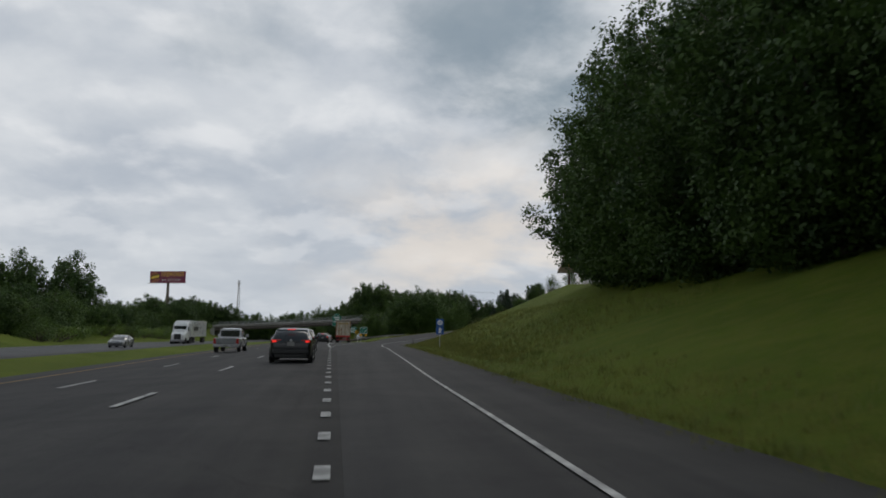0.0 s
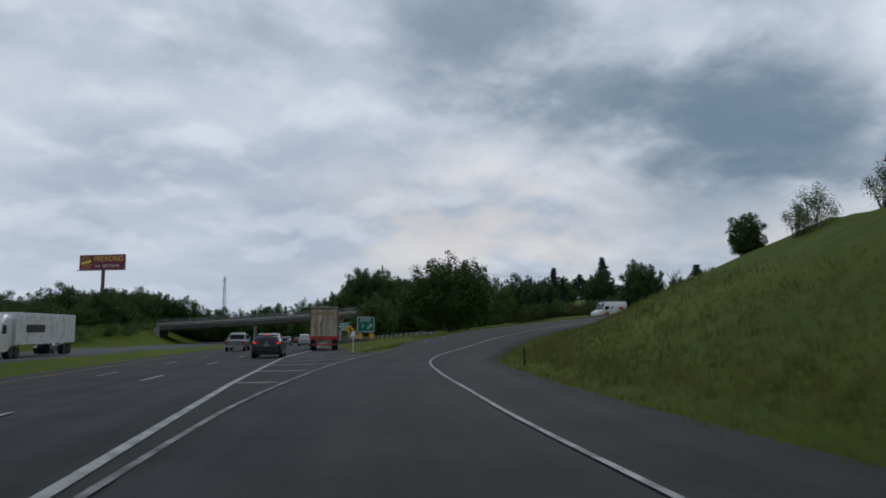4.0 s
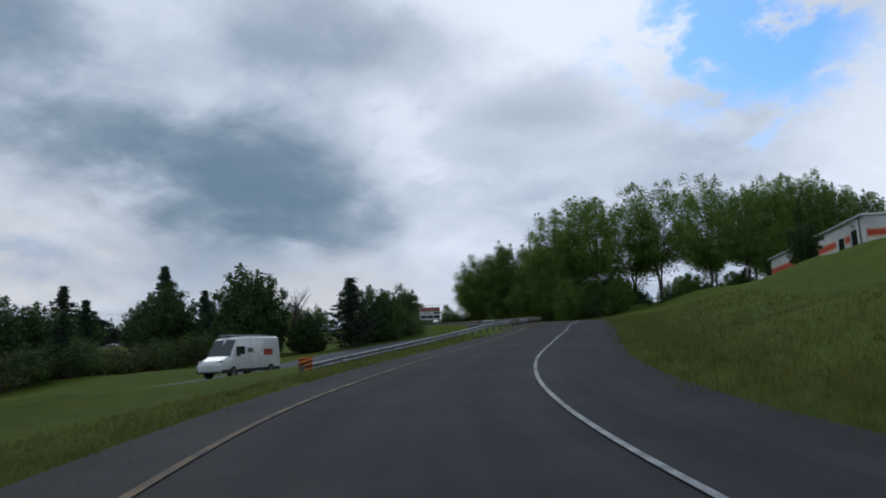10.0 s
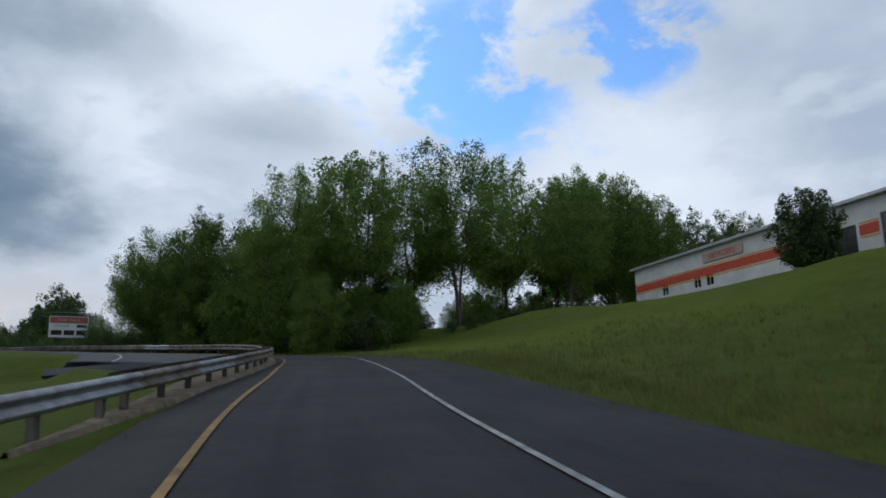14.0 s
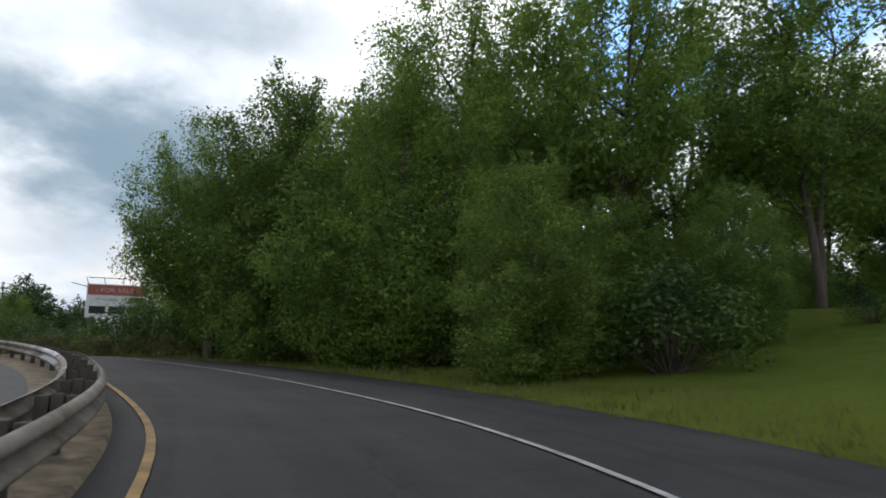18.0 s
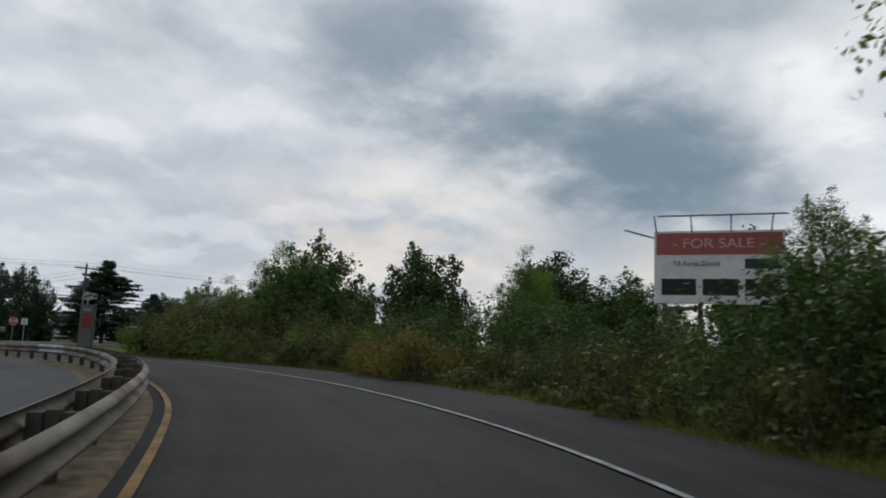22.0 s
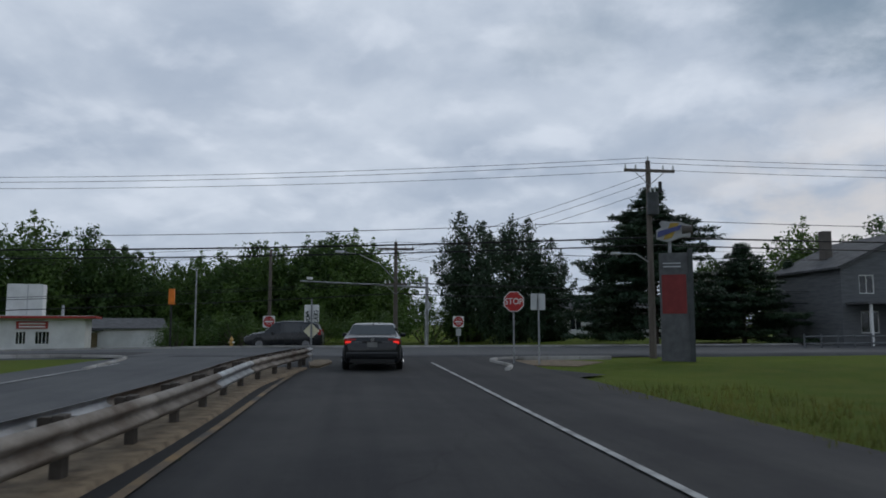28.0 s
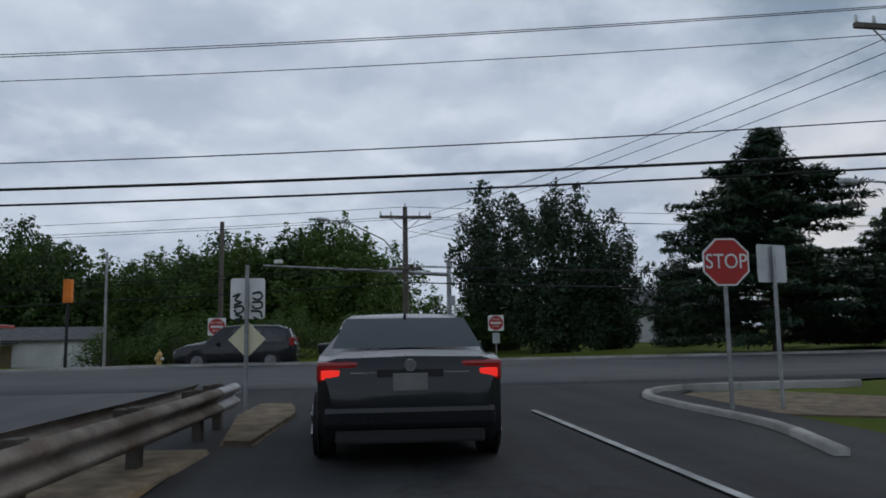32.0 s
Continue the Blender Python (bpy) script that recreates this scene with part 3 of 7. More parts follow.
def build_ground():
    gx, gy = spread(-60, 180, 1.5, 3500), spread(-30, 330, 1.5, 3500)
    x, y = np.meshgrid(gx, gy)
    z = land(x.ravel(), y.ravel())
    bumps = np.array([noise.noise(Vector((a * .16, b * .16, 0))) for a, b in zip(x.ravel(), y.ravel())])
    far = np.minimum.reduce([near(l, x.ravel(), y.ravel())[0] for l in (RAMP_LINE, ENTRY_LINE, CROSS_LINE)])
    z = z + bumps * .22 * np.clip((far - 7) / 8, 0, 1) * np.where((x.ravel() < 1) & (x.ravel() > -38), 0, 1)
    c = len(gx)
    i = np.arange(len(gy) - 1)[:, None] * c + np.arange(c - 1)[None]
    faces = np.stack((i, i + 1, i + c + 1, i + c), -1).reshape(-1, 4)
    ob = part("ground", mesh_from("ground", np.c_[x.ravel(), y.ravel(), z], faces, MEADOW, smooth=True), MEADOW)
    tagged(ob, "rough mown roadside grass, green with yellowed patches", "grass", "", "structure")


build_ground()
STATION = np.r_[0, np.cumsum(np.linalg.norm(np.diff(RAMP_LINE[:, :2], axis=0), axis=1))]
# how far the ramp's lines and edges lie from its middle line, by the place along it
KNOT = np.array([STATION[np.argmin(np.hypot(RAMP_LINE[:, 0] - p[0], RAMP_LINE[:, 1] - p[1]))] for p in RAMP])


def along(*rows):
    """Offsets from the middle line, given at places along it (counted in the line's own points), and evened out over some metres."""
    rows = np.array(rows)
    raw = np.interp(STATION, np.interp(rows[:, 0], np.arange(len(KNOT)), KNOT), rows[:, 1])
    return np.convolve(np.pad(raw, 3, "edge"), np.ones(7) / 7, "valid")


EDGE = along((2, 2.2), (2.7, 2.37), (3.5, 2.4), (4.4, 2.53), (5.5, 2.6), (7.4, 2.6), (7.9, 2.35), (8.4, 2.15), (9.0, 1.88), (9.45, 1.71), (9.9, 1.74), (10.2, 1.95), (10.6, 2.18), (11.0, 2.1), (11.5, 2.32), (12.4, 2.57), (12.9, 2.7), (14.4, 2.64), (15.3, 2.5), (16.2, 2.4), (18, 2.32), (18.7, 2.24), (19.3, 2.4), (19.75, 2.69), (20.6, 3.25), (21.2, 3.35), (21.7, 3.15), (22.1, 3.0), (22.6, 2.9), (23.2, 2.97), (23.6, 3.15), (24.2, 3.16), (24.6, 3.4), (25.2, 3.3), (25.7, 2.85), (26.2, 2.68), (26.6, 2.3), (27.7, 2.18), (28.2, 2.28), (29.2, 2.5), (30.2, 2.75), (31, 2.88), (31.9, 2.97), (34, 2.92))
PAVED = np.interp(STATION, KNOT[[0, 4, 7, 10, 14, 18, 21, 24, 28, 32, 34]], [4.6, 5.0, 5.3, 5.2, 5.8, 5.3, 6.6, 6.4, 5.4, 6.2, 6.6])
YELLOW = along((8, -2.3), (11, -2.1), (13, -2.2), (14.7, -1.5), (16, -1.0), (17.5, -1.3), (18.7, -1.42), (19.5, -1.02), (20.3, -.98), (20.9, -.86), (21.3, -.9), (21.8, -1.36), (22.2, -1.3), (22.7, -1.42), (23.1, -1.34), (23.6, -1.18), (24.2, -1.08), (24.8, -1.34), (25.4, -1.45), (25.9, -1.88), (27.9, -2.3), (29.5, -1.8), (31, -1.9), (32, -1.75), (34, -1.1))
LEFT = np.interp(STATION, np.r_[KNOT[[0, 7, 8, 9, 10]], KNOT[10] + 3, KNOT[10] + 6, KNOT[[12, 14, 16, 18, 26, 28, 30, 34]]], [-1.6, -2.4, -2.6, -2.6, -2.6, -3.1, -3.6, -3.7, -3.4, -2.25, -2.3, -2.4, -3.2, -2.7, -2.5])
n0 = int(KNOT[34]) - 3
road_strip("road_ramp", RAMP_LINE[:n0], LEFT[:n0], PAVED[:n0], ASPHALT, .0, label="worn dark asphalt exit ramp climbing in a bend", category="road")
HIGHWAY = np.array([(-6.0, y, highway_z(y)) for y in np.arange(-120, 620, 4.0)])
carriageway = road_strip("road_highway", HIGHWAY, -7.5, np.where(HIGHWAY[:, 1] < 111, 6.1, 9.4), ASPHALT, .012, label="three-lane asphalt highway carriageway, dark wheel tracks", category="road")
for v in carriageway.data.vertices:
    v.co.z += float(crossfall(v.co.x, v.co.y))
OPPOSITE = np.array([(-28.5, y, highway_z(y) + crossfall(-28.5, y)) for y in np.arange(-120, 620, 4.0)])
road_strip("road_opposite", OPPOSITE, -7.0, 6.0, ASPHALT_OLD, .012, label="far carriageway of the highway behind the grass median", category="road")
road_strip("road_entry", ENTRY_LINE, np.interp(np.arange(len(ENTRY_LINE)), [0, 120, 150], [-3.9, -3.9, -2.6]), np.interp(np.arange(len(ENTRY_LINE)), [0, 8, 130, 175], [2.6, 3.9, 3.9, 2.6]), ASPHALT_OLD, .008, label="pale asphalt entry ramp on the other side of the guardrail", category="road")
road_strip("road_cross", CROSS_LINE[CROSS_LINE[:, 0] > 14], -6.0, 6.0, ASPHALT_OLD, .018, label="asphalt cross road at the end of the ramp", category="road")


def marking(line, left, right, mat, lift, name="lane_line"):
    return road_strip(name, line, left, right, mat, lift, ROAD_MARKS, thick=0)


JUNCTION = [(91.5, 283.0), (87.8, 286.5), (86.6, 289.3), (87.2, 291.5), (92.0, 296.0), (70.0, 294.0), (62.0, 288.0), (66.5, 286.0), (70.6, 286.2), (73.2, 283.2), (75.4, 279.5), (79.0, 272.0), (88.0, 275.0)]
bm = bmesh.new()
bm.faces.new([bm.verts.new((x, y, 9.70)) for x, y in JUNCTION])
bmesh.ops.triangulate(bm, faces=bm.faces[:])
tagged(part("road_junction", bm, ASPHALT), "open asphalt apron where the ramps meet the cross road", "road", "", "structure")



def gore_z(x, y):
    """The paved wedge between the highway and the ramp: its height."""
    zh = highway_z(y) + .012
    x, y = np.broadcast_arrays(x, y)
    reach, zr = near(RAMP_LINE, x.ravel(), y.ravel())
    gap = np.maximum(reach.reshape(x.shape) - 2.55, 0)
    share = np.clip(x, .01, None)
    return zh + (zr.reshape(x.shape) - zh) * share / (share + gap)


gy = np.arange(78, 114, 1.0)
gr = np.where(gy < 108, np.interp(gy, RAMP_LINE[:, 1], RAMP_LINE[:, 0]) - 2.45, np.interp(gy, [108, 113], [np.interp(108, RAMP_LINE[:, 1], RAMP_LINE[:, 0]) - 2.6, 2.6]))
gx = np.linspace(.02, 1, 8)[None] * gr[:, None]
gv = np.stack((gx, np.broadcast_to(gy[:, None], gx.shape), gore_z(gx, gy[:, None]) + .003), -1).reshape(-1, 3)
i = np.arange(len(gy) - 1)[:, None] * 8 + np.arange(7)[None]
me = mesh_from("road_gore", gv, np.stack((i, i + 1, i + 9, i + 8), -1).reshape(-1, 4), ASPHALT, uv=gv[:, :2])
tagged(part("road_gore", me, ASPHALT), "worn asphalt wedge with painted stripes between highway and ramp", "road", "", "structure")

ROAD_MARKS = thing("road_markings", Matrix(), "worn white and yellow painted road lines", "road marking", "", "structure")
i5, i8, i9 = int(KNOT[7]), int(KNOT[8]), int(KNOT[10])
marking(RAMP_LINE[:n0 - 5], EDGE[:n0 - 5] - .05, EDGE[:n0 - 5] + .05, PAINT_WHITE, .022, "edge_line")
a, b, c = int(KNOT[12]) + 2, int(KNOT[15]) + 4, int(KNOT[26])
marking(RAMP_LINE[a:b], YELLOW[a:b] - .06, YELLOW[a:b] + .06, PAINT_YELLOW_OLD, .016, "edge_line")
marking(RAMP_LINE[b - 1:c], YELLOW[b - 1:c] - .05, YELLOW[b - 1:c] + .05, PAINT_YELLOW, .022, "edge_line")
marking(RAMP_LINE[c - 1:n0 - 9], YELLOW[c - 1:n0 - 9] - .06, YELLOW[c - 1:n0 - 9] + .06, PAINT_YELLOW_OLD, .022, "edge_line")

marking(ENTRY_LINE[10:230], 2.1, 2.22, PAINT_WHITE, .03, "edge_line")


def highway_line(x, y0, y1, width, mat=PAINT_WHITE, x1=None, name="lane_line"):
    ys = np.linspace(y0, y1, max(2, int((y1 - y0) / 4) + 1))
    xs = np.linspace(x, x if x1 is None else x1, len(ys))
    return marking(np.c_[xs, ys, highway_z(ys) + crossfall(xs, ys)], -width / 2, width / 2, mat, .03, name)


for y in np.arange(-60, 420, 12.2):
    highway_line(-3.9, y + .6, y + 3.65, .13, name="lane_dash")
    highway_line(-7.4, y + 8, y + 11.05, .13, name="lane_dash")
for y in np.arange(-30, 66, 2.45):
    highway_line(-.05 - .006 * max(0, y), y, y + .7, .16, name="lane_dash")
highway_line(-.42, 66, 84, .17, x1=-.82, name="edge_line")
highway_line(-.82, 84, 108, .17, x1=-.9, name="edge_line")
highway_line(-.9, 108, 130, .17, x1=.1, name="edge_line")
highway_line(.1, 130, 160, .17, x1=.3, name="edge_line")
highway_line(.3, 160, 400, .15, name="edge_line")
# the painted island between highway and ramp
gore = np.array([(i, np.interp(i, KNOT[[6, 7, 8, 9, 10]], [-2.2, -2.3, -2.2, -2.3, -2.5])) for i in range(int(KNOT[6]) + 4, int(KNOT[10]) + 4)])
gi = gore[:, 0].astype(int)
marking(RAMP_LINE[gi], gore[:, 1] - .055, gore[:, 1] + .055, PAINT_WHITE_OLD, .016, "gore_line")
for k0, k1, o in ((178, 180, -2.35), (182, 184, -2.4)):
    marking(RAMP_LINE[k0:k1], o - .06, o + .06, PAINT_WHITE_OLD, .02, "edge_line")
for y in (84.4, 91.0, 96.6, 101.6, 106.0, 110.0, 113.6, 117.0):
    k = int(np.argmin(np.abs(RAMP_LINE[:, 1] - y)))
    x1 = RAMP_LINE[k, 0] - 2.4 if y < 107 else 2.4
    xs = np.linspace(-.75, x1, 6)
    marking(np.c_[xs, np.full(6, y) - .1 * xs, gore_z(xs, np.full(6, y) - .1 * xs) + .003], -.2, .2, PAINT_WHITE_OLD, .006, "gore_stripe")
highway_line(-11.0, -100, 500, .12, PAINT_YELLOW, name="edge_line")
highway_line(-34.5, -100, 500, .12, name="edge_line")


# ---- trees and shrubs ----
def tube(points, radii, n=7):
    """Places and faces of a bent, tapered tube."""
    points = np.asarray(points, float)
    verts, faces = [], []
    for i, (p, r) in enumerate(zip(points, radii)):
        d = points[min(i + 1, len(points) - 1)] - points[max(i - 1, 0)]
        d = d / (np.linalg.norm(d) + 1e-9)
        u = np.cross(d, (0.31, .95, .1))
        u /= np.linalg.norm(u) + 1e-9
        w = np.cross(d, u)
        a = np.linspace(0, 2 * np.pi, n, endpoint=False)
        verts.append(p + r * (np.cos(a)[:, None] * u + np.sin(a)[:, None] * w))
        if i:
            k = np.arange(n)
            b = (i - 1) * n
            faces.append(np.stack((b + k, b + (k + 1) % n, b + n + (k + 1) % n, b + n + k), 1))
    return np.vstack(verts), np.vstack(faces)


def join(pieces):
    verts, faces, at = [], [], 0
    for v, f in pieces:
        verts.append(v)
        faces.append(f + at)
        at += len(v)
    return np.vstack(verts), np.vstack(faces)


def leaves(rng, centres, radii, each, size, droop=.25, flat=1.0, slim=.55):
    """Leaf cards in clumps round the centres: four-cornered blades, denser towards each clump's skin."""
    c = np.repeat(centres, each, 0)
    r = np.repeat(radii, each)[:, None]
    d = rng.normal(size=c.shape)
    d /= np.linalg.norm(d, axis=1)[:, None]
    p = c + d * r * (rng.uniform(0, 1, (len(c), 1)) ** .45) * np.array((1, 1, flat))
    skin = d + rng.normal(size=c.shape) * .55 + np.array((0, 0, .35))
    ax = np.cross(skin, rng.normal(size=c.shape))
    ax[:, 2] -= droop
    ax /= np.linalg.norm(ax, axis=1)[:, None]
    nr = np.cross(ax, skin)
    nr /= np.linalg.norm(nr, axis=1)[:, None] + 1e-9
    s = size * rng.uniform(.6, 1.35, (len(c), 1))
    verts = np.stack((p - ax * s * .5, p + nr * s * slim * .5, p + ax * s * .5, p - nr * s * slim * .5), 1).reshape(-1, 3)
    faces = np.arange(len(verts)).reshape(-1, 4)
    return verts, faces


def broad_tree(seed, height, width, base, each=60, sprays=110, leaf=.30, mat=None, trunk_r=.22, lean=0.0, gaps=.0, fill=.4, belly=.34, forks=1, name="tree"):
    """A broad-leaved tree: a trunk, limbs that rise to an uneven dome, and leaf clumps strung along each limb's end.
    gaps: the share of the crown that stays open; fill: how far the inside is filled; belly: where the crown is widest."""
    rng = np.random.default_rng(seed)
    mat = mat or LEAF
    wood, stems = [], []
    n = 9
    for k in range(forks):
        a = 2 * math.pi * (k / forks + seed * .17)
        spread_out = width * (.16 if forks > 1 else 0.0)
        top = np.array((lean * height + math.cos(a) * spread_out, math.sin(a) * spread_out, height * .88))
        sway = rng.normal(size=(n, 3)) * .022 * width * np.linspace(0, 1, n)[:, None]
        sway[:, 2] = 0
        bow = np.linspace(0, 1, n)[:, None] ** 1.6
        stem = np.concatenate((bow * top[None, :2], np.linspace(-.4, top[2], n)[:, None]), 1) + sway
        stems.append(stem)
        wood.append(tube(stem, np.linspace(trunk_r * (1.25 if k == 0 else .9), trunk_r * .16, n)))
    crown = height - base
    centres, radii, weights = [], [], []
    tip = .066 * width + .12
    for i in range(sprays):
        f = (i + .5) / sprays
        h = np.clip(1 - (1 - f) ** .62 + rng.normal() * .02, 0, 1)
        ang = i * 2.39996 + rng.normal() * .25
        girth = math.sqrt(max(0.0, 1 - ((h - belly) / (1 - belly)) ** 2)) if h > belly else .7 + .3 * math.sin(h / belly * math.pi / 2)
        lump = 1 + .13 * math.sin(ang * 2 + seed) + .10 * math.sin(ang * 5 + seed * 2.3 + h * 7) + rng.normal() * .05
        if gaps and noise.noise(Vector((math.cos(ang) * 1.6 + seed, math.sin(ang) * 1.6, h * 3.2))) > .55 - gaps:
            continue
        r = max(0.0, width / 2 * girth * lump - tip)
        end = np.array((math.cos(ang) * r + lean * height * h, math.sin(ang) * r, base + crown * h * (1 + .05 * rng.normal()) * .97))
        stem = stems[i % forks]
        foot_z = np.clip(end[2] - (.45 * r + .12 * crown) * rng.uniform(.8, 1.3), max(.35 * base, .3), height * .82)
        foot = np.array([np.interp(foot_z, stem[:, 2], stem[:, k]) for k in range(3)])
        mid = foot + (end - foot) * .55 + np.array((0, 0, -.04 * height * rng.uniform(.2, 1)))
        if i % 3 == 0:
            wood.append(tube((foot, mid, end), (trunk_r * .34, trunk_r * .2, trunk_r * .04), 5))
        for k, size in ((.58, 1.1), (.82, 1.05), (1.0, .8)):
            p = foot * (1 - k) ** 2 + 2 * mid * k * (1 - k) + end * k * k
            p = p + rng.normal(size=3) * tip * .45
            p[2] = max(p[2], base + .35 * tip)
            centres.append(p)
            radii.append(tip * 1.45 * size * rng.uniform(.8, 1.25))
            weights.append(size)
        # young shoots that stand up out of the crown
        out = np.array((math.cos(ang) * (1 - h), math.sin(ang) * (1 - h), .55 + h))
        for k in (.55, .95) if rng.uniform() < .5 else (.6,):
            centres.append(end + out * tip * k * rng.uniform(.8, 1.3))
            radii.append(tip * (.55 if k < .9 else .30))
            weights.append(.28 if k < .9 else .12)
        if rng.uniform() < fill:
            centres.append(foot + (end - foot) * rng.uniform(.25, .5))
            radii.append(tip * 2.1)
            weights.append(1.5)
    centres, radii = np.array(centres), np.array(radii)
    count = np.maximum(4, (each * np.array(weights)).astype(int))
    pieces = [leaves(rng, centres[count == c], radii[count == c], int(c), leaf) for c in np.unique(count)]
    ob = thing(name, Matrix(), "", "tree")
    wv, wf = join(wood)
    part("trunk", mesh_from("trunk", wv, wf, BARK, smooth=True), BARK, ob)
    lv, lf = join(pieces)
    lv[:, 2] = base * .6 + (lv[:, 2] - base * .6) * (height - base * .6) / (np.quantile(lv[:, 2], .9995) - base * .6)
    part("crown", mesh_from("crown", lv, lf, mat), mat, ob)
    return ob


def pine_tree(seed, height, width, base=1.2, tiers=26, each=42, upright=False, leaf=.34, name="pine_tree", cone=1.0):
    """A conifer: a straight stem, whorls of boughs and tufts of needles along them."""
    rng = np.random.default_rng(seed)
    wood = [tube(((0, 0, -.4), (0, 0, height * .5), (0.05, 0, height * .98)), (height * .017, height * .011, height * .002))]
    cs, rs = [], []
    for i in range(tiers):
        f = i / (tiers - 1)
        h = base + (height - base) * f ** .92
        reach = width / 2 * (1 - f ** (1.25 * cone)) * rng.uniform(.72, 1.12) + .12 * width * .3 * (1 - f)
        for j in range(5 if f < .85 else 3):
            a = rng.uniform(0, 2 * math.pi)
            r = reach * rng.uniform(.65, 1.1)
            tip = np.array((math.cos(a) * r, math.sin(a) * r, h + (r * (.5 if upright else .10) - (0 if upright else .03 * r * r))))
            root = np.array((0, 0, h - (.35 * r if upright else 0)))
            wood.append(tube((root, (root + tip) / 2 + (0, 0, .05 * r), tip), (.035 + .012 * r, .03, .012), 4))
            for k in np.linspace(.35, 1, max(2, int(r / .55) + 1)):
                cs.append(root + (tip - root) * k)
                rs.append((.30 + .22 * (1 - k)) * (width / 5) ** .5 * rng.uniform(.8, 1.2))
    cs.append(np.array((0.05, 0, height * .97)))
    rs.append(.25)
    cs, rs = np.array(cs), np.array(rs)
    v, f = leaves(rng, cs, rs, each, leaf, -.2, .55, .22)
    ob = thing(name, Matrix(), "", "tree")
    wv, wf = join(wood)
    part("trunk", mesh_from("trunk", wv, wf, BARK, smooth=True), BARK, ob)
    part("crown", mesh_from("crown", v, f, NEEDLE), NEEDLE, ob)
    return ob


def shrub(seed, height, width, mat, clumps=22, each=130, leaf=.115, name="shrub"):
    """A bush: many thin stems from one root, with leaf clumps down to the ground."""
    rng = np.random.default_rng(seed)
    cs, rs, wood = [], [], []
    for i in range(clumps):
        a, k = rng.uniform(0, 2 * math.pi), rng.uniform(0, 1) ** .6
        c = np.array((math.cos(a) * k * width / 2, math.sin(a) * k * width / 2, height * rng.uniform(.15, .92) * (1.05 - .5 * k * k)))
        cs.append(c)
        rs.append(rng.uniform(.16, .27) * min(width, height * 1.2))
        wood.append(tube(((c[0] * .15, c[1] * .15, -.2), c * (.6, .6, .55), c * (1, 1, 1.08)), (.03, .02, .006), 4))
    v, f = leaves(rng, np.array(cs), np.array(rs), each, leaf, -.1)
    ob = thing(name, Matrix(), "", "shrub")
    wv, wf = join(wood)
    part("stem", mesh_from("stems", wv, wf, BARK), BARK, ob)
    part("foliage", mesh_from("foliage", v, f, mat), mat, ob)
    return ob


def bare_tree(seed, height):
    rng = np.random.default_rng(seed)
    wood = [tube(((0, 0, -.3), (.1, 0, height * .5), (.1, .1, height)), (.12, .08, .01), 6)]
    for i in range(34):
        h = height * rng.uniform(.2, .85)
        a, r = rng.uniform(0, 2 * math.pi), height * rng.uniform(.12, .3)
        d = np.array((math.cos(a) * r, math.sin(a) * r, r * 1.3))
        p = np.array((.08, .04, h))
        wood.append(tube((p, p + d * .5 + (0, 0, .05), p + d), (.04, .02, .005), 4))
        for j in range(3):
            q = p + d * rng.uniform(.4, .9)
            wood.append(tube((q, q + rng.normal(size=3) * .25 + (0, 0, .5)), (.012, .004), 3))
    ob = thing("dead_tree", Matrix(), "", "tree")
    v, f = join(wood)
    part("trunk", mesh_from("trunk", v, f, BARK), BARK, ob)
    return ob


# one model of each kind, made at its own size; height of the model, and its width
STOCK = {}


def stock(key, ob, height):
    STOCK[key] = [ob, height, False]


stock("field", broad_tree(3, 10.6, 11.6, 2.9, 120, 130, .27, LEAF_FOREST, .3, fill=.6, belly=.3), 10.6)
stock("round_a", broad_tree(11, 10, 8.5, .8, 86, 66, .32, LEAF_FOREST, .22, fill=.6), 10)
stock("round_b", broad_tree(12, 10, 7.5, .7, 86, 60, .32, LEAF_FOREST, .22, fill=.6, belly=.45), 10)
stock("round_c", broad_tree(13, 10, 9.5, 1.0, 86, 70, .32, LEAF, .22, fill=.6, belly=.28), 10)
stock("edge_a", broad_tree(21, 12, 8.0, .4, 270, 92, .13, LEAF_EDGE, .2, fill=.6, belly=.32), 12)
stock("edge_b", broad_tree(22, 12, 7.0, .3, 270, 84, .13, LEAF_LIGHT, .2, fill=.6, belly=.42), 12)
stock("edge_c", broad_tree(23, 12, 8.5, .5, 270, 96, .13, LEAF_EDGE, .2, fill=.6, belly=.36), 12)
stock("over_a", broad_tree(37, 12, 9.0, 3.6, 300, 96, .12, LEAF_EDGE, .22, gaps=.12, fill=.5, belly=.3), 12)
stock("forest_a", broad_tree(24, 12, 8.5, .5, 170, 90, .18, LEAF_FOREST, .2, fill=.6, belly=.36), 12)
stock("forest_b", broad_tree(25, 12, 8.0, .4, 170, 84, .18, LEAF_FOREST, .2, fill=.6, belly=.42), 12)
stock("tall_a", broad_tree(31, 20, 10.5, 7.0, 150, 84, .22, LEAF_EDGE, .17, .01, .24, .15, .62, 2), 20)
stock("tall_b", broad_tree(32, 20, 8.0, 7.5, 110, 58, .26, LEAF, .17, -.015, .28, .12, .55), 20)
stock("tall_c", broad_tree(33, 20, 9.5, 7.0, 115, 66, .26, LEAF_EDGE, .17, .0, .24, .15, .45, 2), 20)
stock("dark_a", broad_tree(35, 11, 7.0, .8, 110, 64, .24, NEEDLE, .22, fill=.6, belly=.4), 11)
stock("dark_b", broad_tree(36, 11, 6.0, .6, 110, 60, .24, NEEDLE, .22, fill=.6, belly=.5), 11)
stock("pine_a", pine_tree(41, 10, 6.5, 1.0, 34, 64, leaf=.30), 10)
stock("pine_b", pine_tree(42, 10, 7.5, .7, 36, 70, cone=1.5, leaf=.30), 10)
